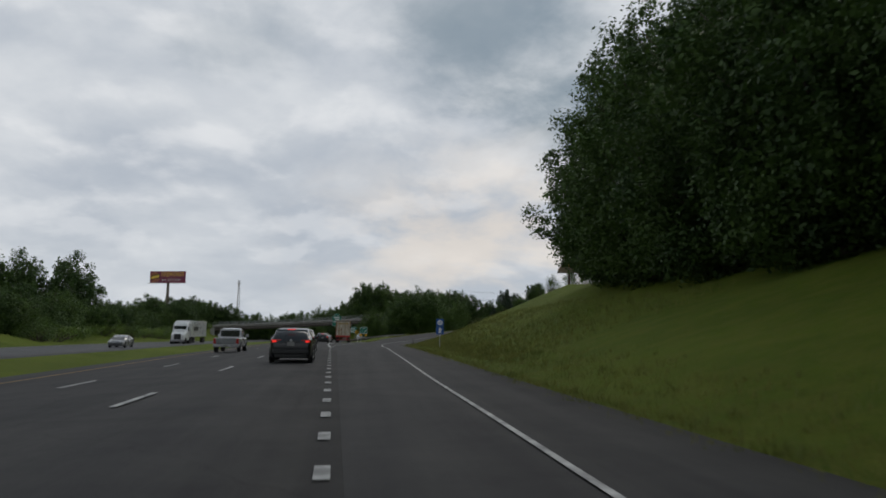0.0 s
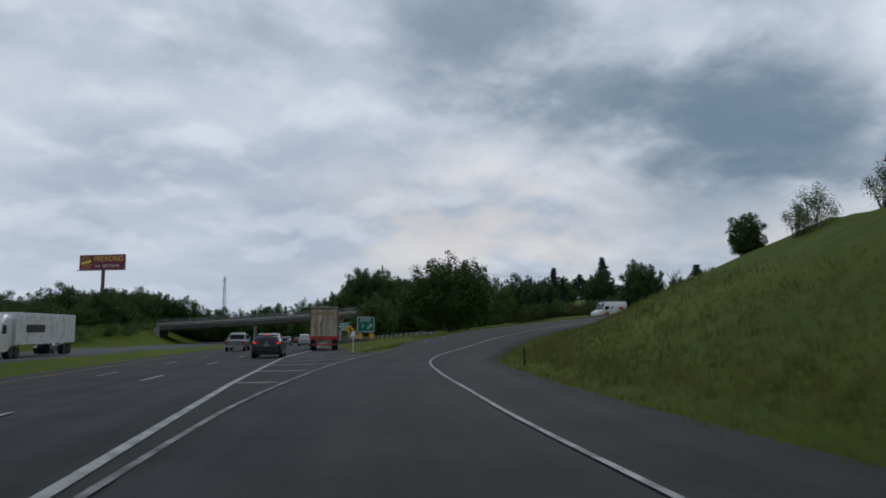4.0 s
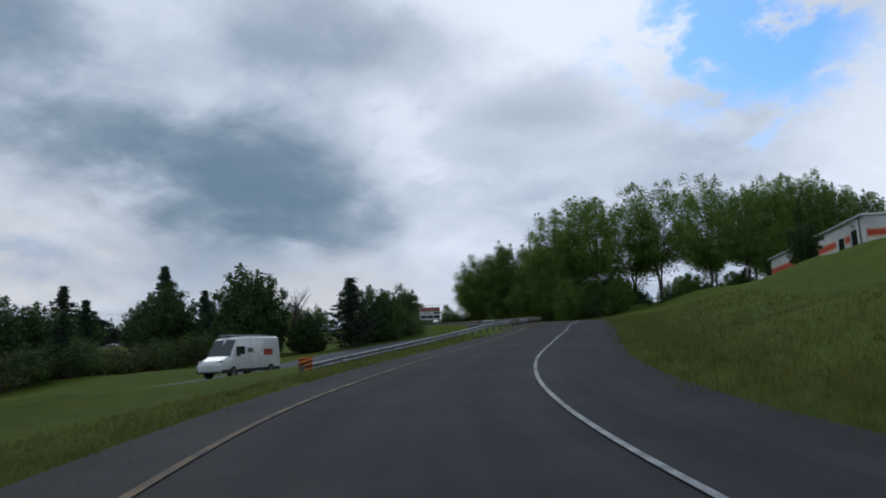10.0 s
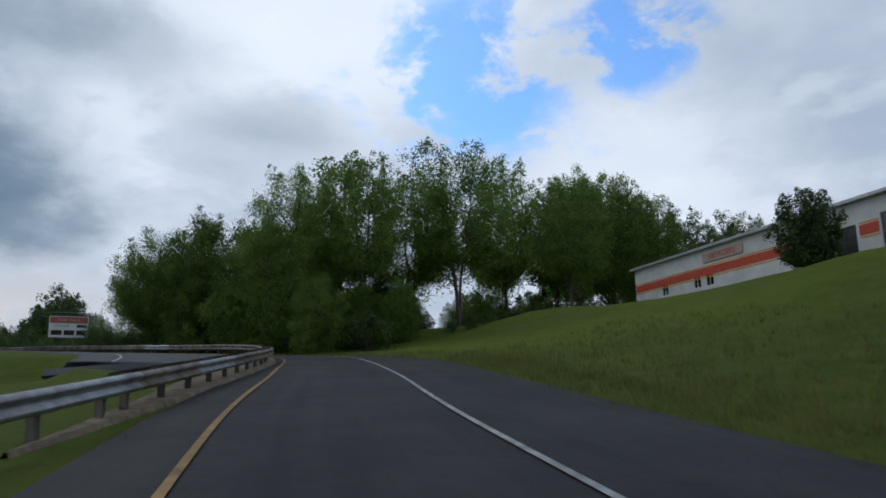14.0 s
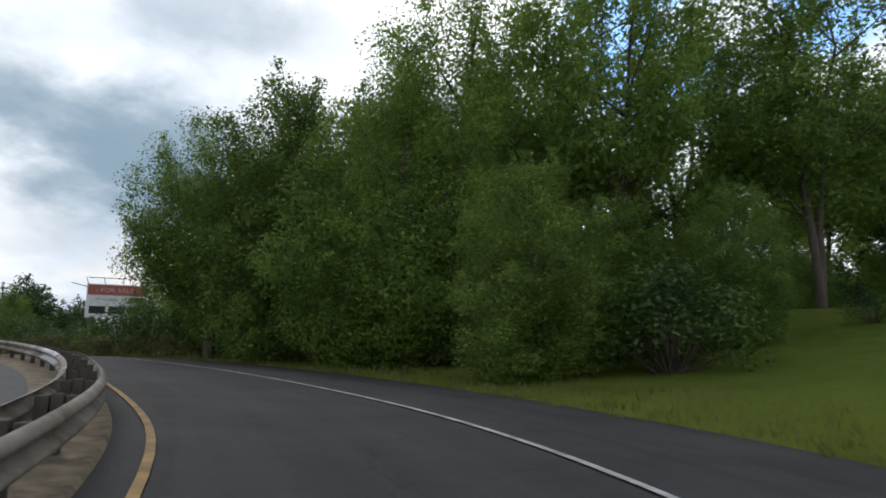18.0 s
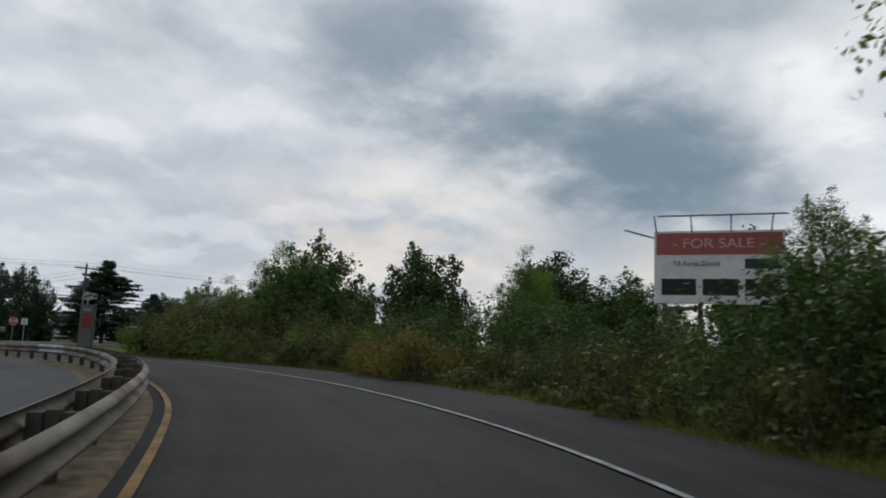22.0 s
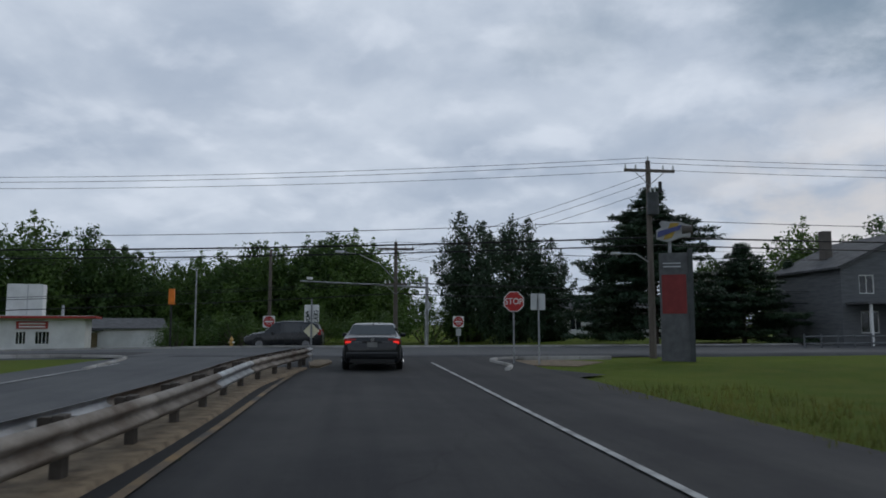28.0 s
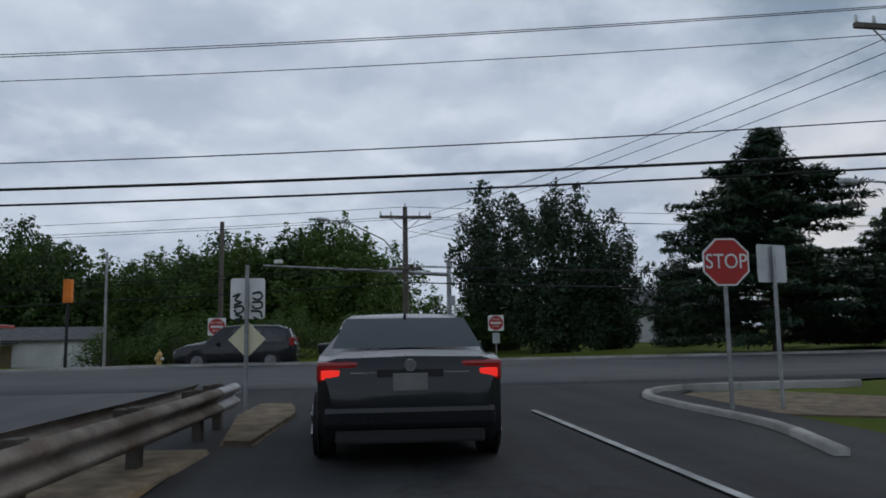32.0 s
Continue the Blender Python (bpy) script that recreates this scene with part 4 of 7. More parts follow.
stock("cedar_a", pine_tree(43, 7, 3.6, .3, 24, 40, True, .26, "cedar_tree"), 7)
stock("cedar_b", pine_tree(44, 7, 3.0, .3, 24, 40, True, .26, "cedar_tree"), 7)
stock("bush_a", shrub(51, 2.4, 3.2, LEAF_OLIVE), 2.4)
stock("bush_b", shrub(52, 2.6, 3.0, LEAF, 24), 2.6)
stock("bush_c", shrub(53, 2.2, 3.4, LEAF_LIGHT, 22), 2.2)
stock("gold", shrub(55, 1.8, 2.2, LEAF_GOLD, 16, 110, .10, "goldenrod_clump"), 1.8)
stock("weed", shrub(54, 1.3, 1.8, LEAF_OLIVE, 10, 60, .12, "tall_weeds"), 1.3)
stock("bare", bare_tree(61, 6), 6)
WORDS = {"field": "dark green broad-crowned tree standing alone on grass", "forest": "tall dark leafy tree in the wood on the bank", "round": "dark green leafy tree in a roadside wood", "over": "leafy tree with spreading crown over the ramp edge", "edge": "leafy tree with foliage down to the ground beside the ramp",
         "tall": "tall thin tree with bare lower trunk and open crown", "dark": "dark ragged tree with soft spiky top behind the junction", "pine": "dark ragged pine tree with layered boughs", "cedar": "dark narrow cone-shaped evergreen",
         "bush": "dense green and yellowish roadside bush", "gold": "yellow flowering weeds among green bushes", "weed": "tall tangled green and brown weeds", "bare": "bare grey dead tree with thin twigs"}
planter = random.Random(5)


def plant(key, x, y, height, wide=1.0, turn=None, z=None):
    """Sets one tree of a kind at a place, scaled to its height."""
    ob, own, used = STOCK[key]
    k = height / own
    z = ground_at(x, y) - .05 if z is None else z
    m = pose(x, y, z, 0, 0, planter.uniform(0, 360) if turn is None else turn) @ Matrix.Diagonal((k * wide, k * wide, k, 1))
    made = copy_thing(ob, m)
    kind = key.split("_")[0]
    return tagged(made, WORDS[kind], "shrub" if kind in ("bush", "weed", "gold") else "tree", {"bush": "roadside bushes", "weed": "roadside bushes", "gold": "roadside bushes", "edge": "trees beside the ramp", "tall": "tall trees by the shop"}.get(kind, "trees"))


def pick(*keys):
    return planter.choice(keys)


# the wood on the bank at the start
for x, y, h in ((28.5, 63, 20), (23.5, 56, 17), (22.5, 47, 18), (28, 52, 20), (21.5, 37, 17), (27, 41, 20), (21, 27, 18), (26, 30, 20), (20.5, 16, 17), (26, 19, 19), (33, 68, 18), (34, 57, 20), (33, 44, 20), (20.5, 5, 17), (27, 8, 19)):
    plant(pick("forest_a", "forest_b"), x, y, h * 1.12, 1.05)
plant("forest_a", 28.4, 70.5, 17.0, 1.05, 70)
for x, y, h in ((32.5, 75, 13), (36.5, 77, 15), (33, 71.5, 17), (39, 72, 17)):
    plant(pick("forest_a", "forest_b"), x, y, h, 1.0)
# lone tree on the grass island and the wood behind it
plant("cedar_a", 70.3, 190.3, 7.4, 1.7)
plant("round_a", 66.8, 193.4, 4.6, 1.1)
plant("round_b", 75.4, 192.4, 6.6, 1.0)
plant("round_c", 79.4, 194.2, 5.6, 1.05)
for x, y, h in ((77.3, 190.6, 2.4), (80.6, 191.8, 2.1), (73.0, 190.8, 2.2), (83.0, 194.0, 1.9), (84.8, 196.2, 2.4)):
    plant("bush_b", x, y, h, 1.4)
plant("round_c", 9.2, 184.0, 7.6, 1.05)
plant("field", 17.5, 157.6, 10.9, 1.0, 40)
for x, y, h in ((26, 190, 10), (33, 196, 8.5), (38.5, 204, 9), (44, 208, 7.5), (30, 205, 9.5), (22, 205, 10), (18, 215, 11), (25, 226, 12), (12, 335, 9), (19, 343, 9.2), (27, 336, 8.6), (16, 250, 9), (22, 245, 9)):
    plant(pick("round_a", "round_b", "round_c"), x, y, h)
for x, y, h, k in ((61.3, 215.2, 9.0, "pine_a"), (61.2, 196.3, 7.8, "round_b"), (55.5, 232, 7.5, "cedar_a"), (57, 205, 6.5, "round_a"), (65, 199, 6.5, "round_b"), (66, 203, 6.0, "round_c"), (52, 215, 6.0, "cedar_b"), (48, 212, 5.5, "round_a"),
                   (76, 232, 6.8, "cedar_a"), (80, 236, 5.8, "round_b"), (71.0, 201.5, 7.0, "bare"), (72.6, 203.5, 6.4, "bare"), (70, 240, 6, "round_a"), (64, 250, 6, "round_c"), (43, 196, 4.5, "cedar_b")):
    plant(k, x, y, h * 1.25 if k != "bare" else h, 1.35 if k[:5] == "cedar" else 1.0)
for i in range(46):
    f = i / 45
    x, y = 29 + 40 * f + planter.uniform(-2, 2), 191 + 13 * f + planter.uniform(-2.5, 2.5)
    plant(pick("bush_b", "bush_b", "bush_a"), x, y, planter.uniform(2.0, 3.4), 1.3)
# far side of the highway
for i in range(34):
    y = 20 + i * 9.5 + planter.uniform(-3, 3)
    x = -44 - .03 * y + planter.uniform(-3, 3)
    if 66 < y < 104:
        continue
    plant(pick("round_a", "round_b", "round_c"), x, y, planter.uniform(7.0, 9.5) * (.9 if y < 110 else .8 if y < 230 else 1.0), 1.25)
    plant(pick("round_a", "round_b", "round_c"), x - 10, y + 4, planter.uniform(8.5, 11.5) * (.9 if y < 110 else .8 if y < 230 else 1.0), 1.2)
    plant(pick("bush_b", "bush_c"), x + 5, y + 2, planter.uniform(2.5, 4.0), 1.6)
for i in range(16):
    plant(pick("round_a", "round_b", "round_c"), -72 + i * 4.2 + planter.uniform(-2, 2), 288 + planter.uniform(-6, 14), planter.uniform(8.5, 12.5), 1.2)
for x, y, h in ((-66, 192, 20), (-75, 186, 19), (-84, 180, 21), (-92, 205, 20)):
    plant(pick("round_a", "round_c"), x, y, h, .9)
# the trees on the outside of the bend
for k, x, y, h, w in (("tall_c", 121.5, 190.2, 19.0, .95), ("edge_c", 120.5, 197.0, 19.0, .85), ("edge_a", 115.0, 196.6, 14.2, 1.05), ("edge_b", 116.2, 204.5, 14.4, 1.1), ("over_a", 117.4, 211.2, 13.2, 1.04), ("edge_a", 122, 203, 16, 1.1), ("edge_c", 122.5, 215, 12.5, 1.05),
                      ("edge_b", 122, 210, 14.5, 1.15), ("edge_c", 128, 200, 14, 1.0), ("edge_b", 110.6, 188.6, 6.6, 1.25), ("edge_c", 118.5, 184.8, 6, .9)):
    plant(k, x, y, h, w)
for x, y, h in ((133, 199, 21), (138, 192, 19), (146, 174.5, 17.5), (158, 186, 18), (165, 180, 16.5), (172, 178, 17), (180, 174, 20), (188, 172, 18), (197, 168, 19), 
                (206, 160, 20), (216, 152, 20), (226, 144, 20), (170, 190, 19), (185, 182, 19), (200, 150, 17), (210, 140, 17)):
    plant(pick("tall_a", "tall_b", "tall_c"), x, y, h * (1.08 if x < 155 else 1.48), planter.uniform(.9, 1.2))
for i in range(22):
    x = 127 + i * 4.2
    y = 190 - (x - 127) * .36 + planter.uniform(-1, 3)
    plant(pick("round_a", "edge_c", "round_b"), x, y + 5, planter.uniform(5.0, 7.6) if x < 160 else planter.uniform(6, 9), 1.25)
plant("edge_b", 119.5, 189.0, 6.0, 1.2)
plant("edge_a", 124.5, 187.6, 5.6, 1.2)
plant("tall_a", 131.0, 183.6, 20.8, 1.2, 30)
# undergrowth below them
for i in range(34):
    f = i / 33
    plant(pick("bush_b", "bush_b", "bush_a"), 114.5 + 4.5 * f + planter.uniform(-1.2, 4.5), 185.5 + 33 * f + planter.uniform(-1, 1), planter.uniform(1.9, 3.2), 1.3)
for i in range(14):
    plant(pick("bush_b", "bush_c"), 125 + planter.uniform(0, 9), 190 + i * 2.6 + planter.uniform(-1, 1), planter.uniform(2.2, 3.6), 1.5)
# clipped hedge on the crest of the bank before the store
for i in range(9):
    plant("bush_b", 121.5 + i * .55, 181.0 - i * 1.35, planter.uniform(.8, 1.15), 1.5)
# scrub along the outside of the ramp and the trees in it
for k, x, y, h in (("round_c", 112.2, 251.7, 7.7), ("round_b", 117.0, 245.0, 6.4), ("round_a", 176, 351, 19.5), ("round_c", 168, 345, 16), ("round_a", 188, 304, 19.3), ("round_c", 193, 308, 17.5), ("round_b", 192, 312, 16), ("edge_c", 111.0, 255.9, 7.6), ("edge_a", 119.5, 237.0, 5.2), ("edge_b", 121.8, 223.4, 5.4), ("edge_a", 107.5, 259.5, 5.6), ("edge_b", 104.8, 262.5, 4.8)):
    plant(k, x, y, h)
for i in range(84):
    f = i / 83
    s = int(KNOT[25] + 3 + (KNOT[30] - 3 - KNOT[25]) * f)
    p, d = RAMP_LINE[s], RAMP_SIDE[s]
    o = planter.uniform(8.0, 14)
    plant(pick("bush_a", "bush_b", "bush_c", "bush_a"), p[0] + d[0] * o, p[1] + d[1] * o, planter.uniform(2.6, 4.2) if f > .6 else planter.uniform(1.5, 3.0) if f > .3 else planter.uniform(1.1, 1.9))
for i in range(40):
    f = i / 39
    s = int(KNOT[24] + 4 + (KNOT[28] - KNOT[24] - 4) * f)
    p, d = RAMP_LINE[s], RAMP_SIDE[s]
    o = PAVED[s] + planter.uniform(.8, 2.2)
    plant(pick("weed", "weed", "bush_a"), p[0] + d[0] * o, p[1] + d[1] * o, planter.uniform(.8, 1.6))
# yellow flowering weeds at the foot of the scrub
for i in range(14):
    plant("gold", 113.4 - .12 * i + planter.uniform(-.8, .8), 231.0 + i * 1.35, planter.uniform(1.3, 2.1))


# tall grass at the edges of the paving
def grass_edge(name, line, side, near_edge, reach, count, seed, tall):
    """Blades in tufts beside a paved edge; near_edge and reach are measured to the right of the line."""
    rng = np.random.default_rng(seed)
    i = rng.integers(0, len(line), count)
    o = near_edge[i] + reach * rng.uniform(0, 1, count) ** 1.6
    x, y = line[i, 0] + side[i, 0] * o + rng.uniform(-.6, .6, count), line[i, 1] + side[i, 1] * o + rng.uniform(-.6, .6, count)
    z = land(x, y) - .03
    foot = np.repeat(np.c_[x, y, z], 5, 0) + np.c_[rng.normal(size=(count * 5, 2)) * .07, np.zeros(count * 5)]
    n = len(foot)
    a = rng.uniform(0, 2 * math.pi, n)
    h = tall * rng.uniform(.45, 1.15, n)
    w = rng.uniform(.008, .016, n)
    lean = rng.normal(size=(n, 2)) * .3
    across = np.c_[np.cos(a), np.sin(a), np.zeros(n)] * w[:, None]
    tip = foot + np.c_[lean * h[:, None], h]
    v = np.stack((foot - across, foot + across, tip), 1).reshape(-1, 3)
    ob = part(name, mesh_from(name, v, np.arange(n * 3).reshape(-1, 3), GRASS_BLADE), GRASS_BLADE)
    return tagged(ob, "uneven tufts of grass along the paved edge", "grass", "", "stuff")


GRASS_BLADE = leaf_material("grass_blades", (.05, .075, .012), (.16, .16, .04), .35)
a, b = int(KNOT[2]), int(KNOT[32])
grass_edge("verge_grass", RAMP_LINE[a:b], RAMP_SIDE[a:b], PAVED[a:b] + .05, 3.2, 12000, 8, .26)
a, b = int(KNOT[4]), int(KNOT[20])
grass_edge("bank_grass", RAMP_LINE[a:b], RAMP_SIDE[a:b], PAVED[a:b] + 1.5, 11.0, 14000, 11, .34)
a, b = int(KNOT[10]) + 4, int(KNOT[16])
grass_edge("island_grass", RAMP_LINE[a:b], -RAMP_SIDE[a:b], -LEFT[a:b] + .05, 4.0, 5000, 9, .18)
a, b = int(KNOT[16]), int(KNOT[32])
grass_edge("rail_weeds", RAMP_LINE[a:b], RAMP_SIDE[a:b], YELLOW[a:b] - .75, .35, 420, 10, .15)


# ---- guardrails ----
def rail_profile():
    """The W shape of a steel rail: out, up."""
    return [(0.0, -.156), (.03, -.15), (.083, -.105), (.083, -.07), (.0, -.02), (.0, .02), (.083, .07), (.083, .105), (.03, .15), (0.0, .156)]


def rail_panel(name, line, side, mat, parent, height=.56):
    """One length of W-beam along a line of places; side: unit vectors to the face that traffic sees."""
    prof = rail_profile()
    verts = np.array([[(p[0] + s[0] * o, p[1] + s[1] * o, p[2] + height + u) for o, u in prof] for p, s in zip(line, side)])
    c = len(prof)
    back = verts.copy()
    back[:, :, :2] -= side[:, None, :] * .006
    all_v = np.vstack((verts.reshape(-1, 3), back.reshape(-1, 3)))
    i = np.arange(len(line) - 1)[:, None] * c + np.arange(c - 1)[None]
    f = np.stack((i, i + 1, i + c + 1, i + c), -1).reshape(-1, 4)
    return part(name, mesh_from(name, all_v, np.vstack((f, f[:, ::-1] + verts.size // 3)), mat), mat, parent)


def guardrail(line, label, mats, post_mat, both=.0, seed=1, height=.56):
    """A rail in panels of 3.8 m on posts; with both > 0 a second rail faces the other way, that far behind."""
    rng = random.Random(seed)
    side = sides(line)
    top = thing("guardrail", Matrix(), label, "guardrail", "guardrails")
    post = box(.11, .16, .86, (0, 0, -.25), .01)
    post_me = bpy.data.meshes.new("post")
    post.to_mesh(post_me)
    post.free()
    post_me.materials.append(post_mat)
    block = box(.12, .12, .30, (0, 0, -.17), .008)
    block_me = bpy.data.meshes.new("block")
    block.to_mesh(block_me)
    block.free()
    block_me.materials.append(post_mat)
    step = 4
    for i in range(0, len(line) - 1, step):
        seg = slice(i, min(i + step + 1, len(line)))
        rail_panel("rail_panel", line[seg], side[seg], rng.choice(mats), top, height)
        if both:
            far = line[seg].copy()
            far[:, :2] -= side[seg] * both
            rail_panel("rail_panel", far, -side[seg], rng.choice(mats), top, height)
        for j in (i, min(i + 2, len(line) - 1)):
            p, s = line[j], side[j]
            a = math.degrees(math.atan2(s[1], s[0]))
            mids = (both / 2,) if both else (.22,)
            for o in mids:
                ob = new("post", post_me)
                ob.parent = top
                ob.matrix_basis = pose(p[0] - s[0] * o, p[1] - s[1] * o, p[2], rng.uniform(-1.5, 1.5), rng.uniform(-1.5, 1.5), a)
            for o in ((.09, both - .09) if both else (.09,)):
                ob = new("block", block_me)
                ob.parent = top
                ob.matrix_basis = pose(p[0] - s[0] * o, p[1] - s[1] * o, p[2] + height, 0, 0, a)
    return top


def beside(offset, first, last):
    a, b = int(first), int(last)
    o = np.broadcast_to(offset, len(RAMP_LINE))[a:b]
    line = RAMP_LINE[a:b].copy()
    line[:, :2] += RAMP_SIDE[a:b] * o[:, None]
    return line


RAIL_A = along((14.5, -7.4), (15.5, -5.2), (17, -2.75), (18, -2.25), (18.8, -1.9), (19.3, -1.65), (20.3, -1.62), (20.9, -1.48), (21.3, -1.52), (21.8, -1.85), (22.2, -1.82), (22.7, -1.92), (23.1, -1.84), (23.6, -1.6), (24.2, -1.48), (24.8, -1.72), (25.4, -1.88), (26, -2.35), (27.9, -2.95), (28.5, -3.15), (29.75, -2.75), (30.6, -2.38), (32.1, -2.26), (32.45, -1.6), (32.9, -1.35), (34, -1.3))
first = beside(RAIL_A, KNOT[14] + 6, KNOT[17] + 3)
first[:, 2] -= np.interp(np.arange(len(first)), [0, 12, len(first) - 6], [.75, .45, .02])
guardrail(first, "bright galvanised steel guardrail on posts along the grass", (STEEL,), POST_WOOD, 0.0, 3, .48)
main = beside(RAIL_A, KNOT[17] + 2, KNOT[32] + 10)
guardrail(main, "double-sided weathered steel guardrail between the two ramps", (STEEL_RUST, STEEL_RUST, STEEL_RUST, STEEL, STEEL_RUST, STEEL_RUST), POST_DARK, .44, 4, .46)
merge_rail = spline(np.array([(x, y, ground_at(x, y)) for x, y in ((14.0, 147.5), (12.1, 154.4), (9.2, 166.5), (6.2, 179.5), (4.6, 190.0), (3.9, 198.0))]))
guardrail(merge_rail, "pale steel guardrail at the far edge of the grass island", (STEEL, STEEL), POST_WOOD, 0.0, 5)
median = beside(RAIL_A, KNOT[17] - 2, KNOT[32] + 8)
taper = np.clip(np.arange(len(median)) / 10, .02, 1)
median[:, 2] += .06 * taper - .06
road_strip("gravel_median", median, -.95 * taper, .16 * taper, GRAVEL, .05, label="pale gravel and dirt strip under the guardrail", category="gravel")


def kerb(line, label, w=.16, h=.15):
    """A concrete kerb in stones of about 2 m."""
    top = thing("kerb", Matrix(), label, "kerb", "", "structure")
    side = sides(line)
    for i in range(0, len(line) - 2, 2):
        seg, s = line[i:i + 3].copy(), side[i:i + 3]
        rows = []
        for o, u in ((-w / 2, -.2), (-w / 2, h - .02), (-w / 2 + .03, h), (w / 2 - .03, h), (w / 2, h - .02), (w / 2, -.2)):
            rows.append(np.c_[seg[:, :2] + s * o, seg[:, 2] + u])
        v = np.stack(rows, 1)
        v[0] += (v[1] - v[0]) * .008
        v[-1] += (v[-2] - v[-1]) * .008
        c = 6
        k = np.arange(len(seg) - 1)[:, None] * c + np.arange(c - 1)[None]
        f = np.stack((k, k + 1, k + c + 1, k + c), -1).reshape(-1, 4)
        e = (len(seg) - 1) * c
        f = np.vstack((f, [(0, 5, 4, 1), (1, 4, 3, 2), (e, e + 1, e + 4, e + 5), (e + 1, e + 2, e + 3, e + 4)]))
        part("kerb_stone", mesh_from("kerb_stone", v.reshape(-1, 3), f, CONCRETE), CONCRETE, top)
    return top



# the striped marker at the rail's end
SIGN_RED, SIGN_GREEN, SIGN_YELLOW, SIGN_WHITE = (material(n, a, b, 2.0, .45, .03, vary=.05) for n, a, b in (
    ("sign_red", (.42, .03, .025), (.34, .03, .03)), ("sign_green", (.006, .16, .10), (.008, .13, .09)), ("sign_yellow", (.72, .36, .02), (.60, .30, .02)), ("sign_white", (.72, .72, .70), (.60, .60, .58))))
SIGN_BLUE = material("sign_blue", (.02, .10, .36), (.02, .08, .28), 2.0, .45, .03)
SIGN_BLACK = material("sign_black", (.012, .012, .012), (.02, .02, .02), 2.0, .5, .03)
SIGN_ORANGE = material("sign_orange", (.75, .20, .02), (.55, .15, .02), 2.0, .5, .03)
ALU = material("sign_back_aluminium", (.45, .46, .47), (.36, .37, .38), 2.0, .45, .05, .6)


def facing(x, y, z, yaw):
    """A pose whose front (-y) faces a viewer who looks along yaw."""
    return pose(x, y, z, 0, 0, yaw)


def sign_post(top, height, x=0.0, wood=False, depth=.03):
    if wood:
        part("post", box(.14, .14, height, (x, depth + .09, 0), .01), POLE_WOOD, top, "grey wooden post")
    else:
        bm = box(.06, .035, height, (x, depth + .04, 0), .004)
        part("post", bm, STEEL, top, "galvanised steel post")


p = first[0]
m = thing("rail_end_marker", facing(p[0], p[1], p[2], -52), "orange and black striped marker plate on the rail end", "road sign")
part("panel", plate([(-.3, .15), (.3, .15), (.3, .95), (-.3, .95)], .01), SIGN_ORANGE, m)
for k in range(4):
    z = .2 + k * .19
    part("stripe", plate([(-.29, z), (.29, z + .16 if k < 3 else .94), (.29, min(.94, z + .25)), (-.29, z + .09)], -.004), SIGN_BLACK, m)
sign_post(m, .9)


# ---- signs along the highway ----
def arrow(bm_at, length, turn, mat, parent, name="arrow"):
    a = radians(turn)
    pts = [(-.07, -.5), (.07, -.5), (.07, .12), (.24, .12), (0, .5), (-.24, .12), (-.07, .12)]
    out = []
    for x, z in pts:
        x, z = x * length, z * length
        out.append((bm_at[0] + x * math.cos(a) + z * math.sin(a), bm_at[1] - x * math.sin(a) + z * math.cos(a)))
    bm = plate(out, -.006)
    ob = part(name, bm, mat, parent)
    ob.location.y = -.006
    return ob


def rounded(w, h, z, r):
    pts = []
    for cx, cz, a0 in ((w / 2 - r, z + r, -90), (w / 2 - r, z + h - r, 0), (-w / 2 + r, z + h - r, 90), (-w / 2 + r, z + r, 180)):
        for k in range(5):
            a = radians(a0 + k * 22.5)
            pts.append((cx + r * math.cos(a), cz + r * math.sin(a)))
    return pts


def framed_panel(parent, w, h, z, face, border, r=.1, name="panel"):
    part("border", plate(rounded(w, h, z, r), .02), border, parent)
    b = part(name, plate(rounded(w - .08, h - .08, z + .04, r * .7), -.004), face, parent)
    b.location.y = -.001
    return b


ex = thing("exit_sign", facing(4.2, 111.8, ground_at(4.2, 111.8), -8) @ Matrix.Scale(.93, 4), "green exit sign with white arrow on the grass island", "road sign")
framed_panel(ex, 1.22, 1.08, 1.55, SIGN_GREEN, SIGN_WHITE, .07)
letters("EXIT", .33, SIGN_WHITE, ex, (0.0, -.012, 2.4), wide=1.1)
letters("1", .41, SIGN_WHITE, ex, (-.22, -.012, 1.95))
arrow((.28, 1.95), .48, 45, SIGN_WHITE, ex)
for x in (-.42, .42):
    d = part("marker_plate", plate([(x, 1.03), (x + .25, 1.28), (x, 1.53), (x - .25, 1.28)], .012), SIGN_YELLOW, ex, "yellow diamond marker")
    d.location.y = -.03
    part("post", box(.055, .055, 2.4, (x, .08, -.2), .01), STEEL, ex)

mg = thing("merge_sign", facing(3.3, 117.7, ground_at(3.3, 117.7), -6) @ Matrix.Scale(.5, 4), "small yellow diamond merge sign on a post", "road sign")
part("panel", plate([(0, 2.95), (.66, 3.61), (0, 4.27), (-.66, 3.61)], .02), SIGN_YELLOW, mg)
arrow((.02, 3.62), .78, 0, SIGN_BLACK, mg)
part("branch", plate([(.1, 3.3), (.2, 3.25), (.32, 3.45), (.1, 3.7)], -.006), SIGN_BLACK, mg).location.y = -.004
sign_post(mg, 4.0)

gp = thing("delineator_post", facing(3.42, 113.2, ground_at(3.42, 113.2), 0), "thin white plastic marker post in the grass", "marker post")
part("post", box(.075, .04, 1.4, (0, 0, -.1), .015), SIGN_WHITE, gp)
bx = thing("delineator_post", facing(9.8, 92.5, ground_at(9.8, 92.5), 0), "dark short marker post beside the ramp", "marker post")
part("post", box(.08, .05, .9, (0, 0, -.1), .01), SIGN_BLACK, bx)

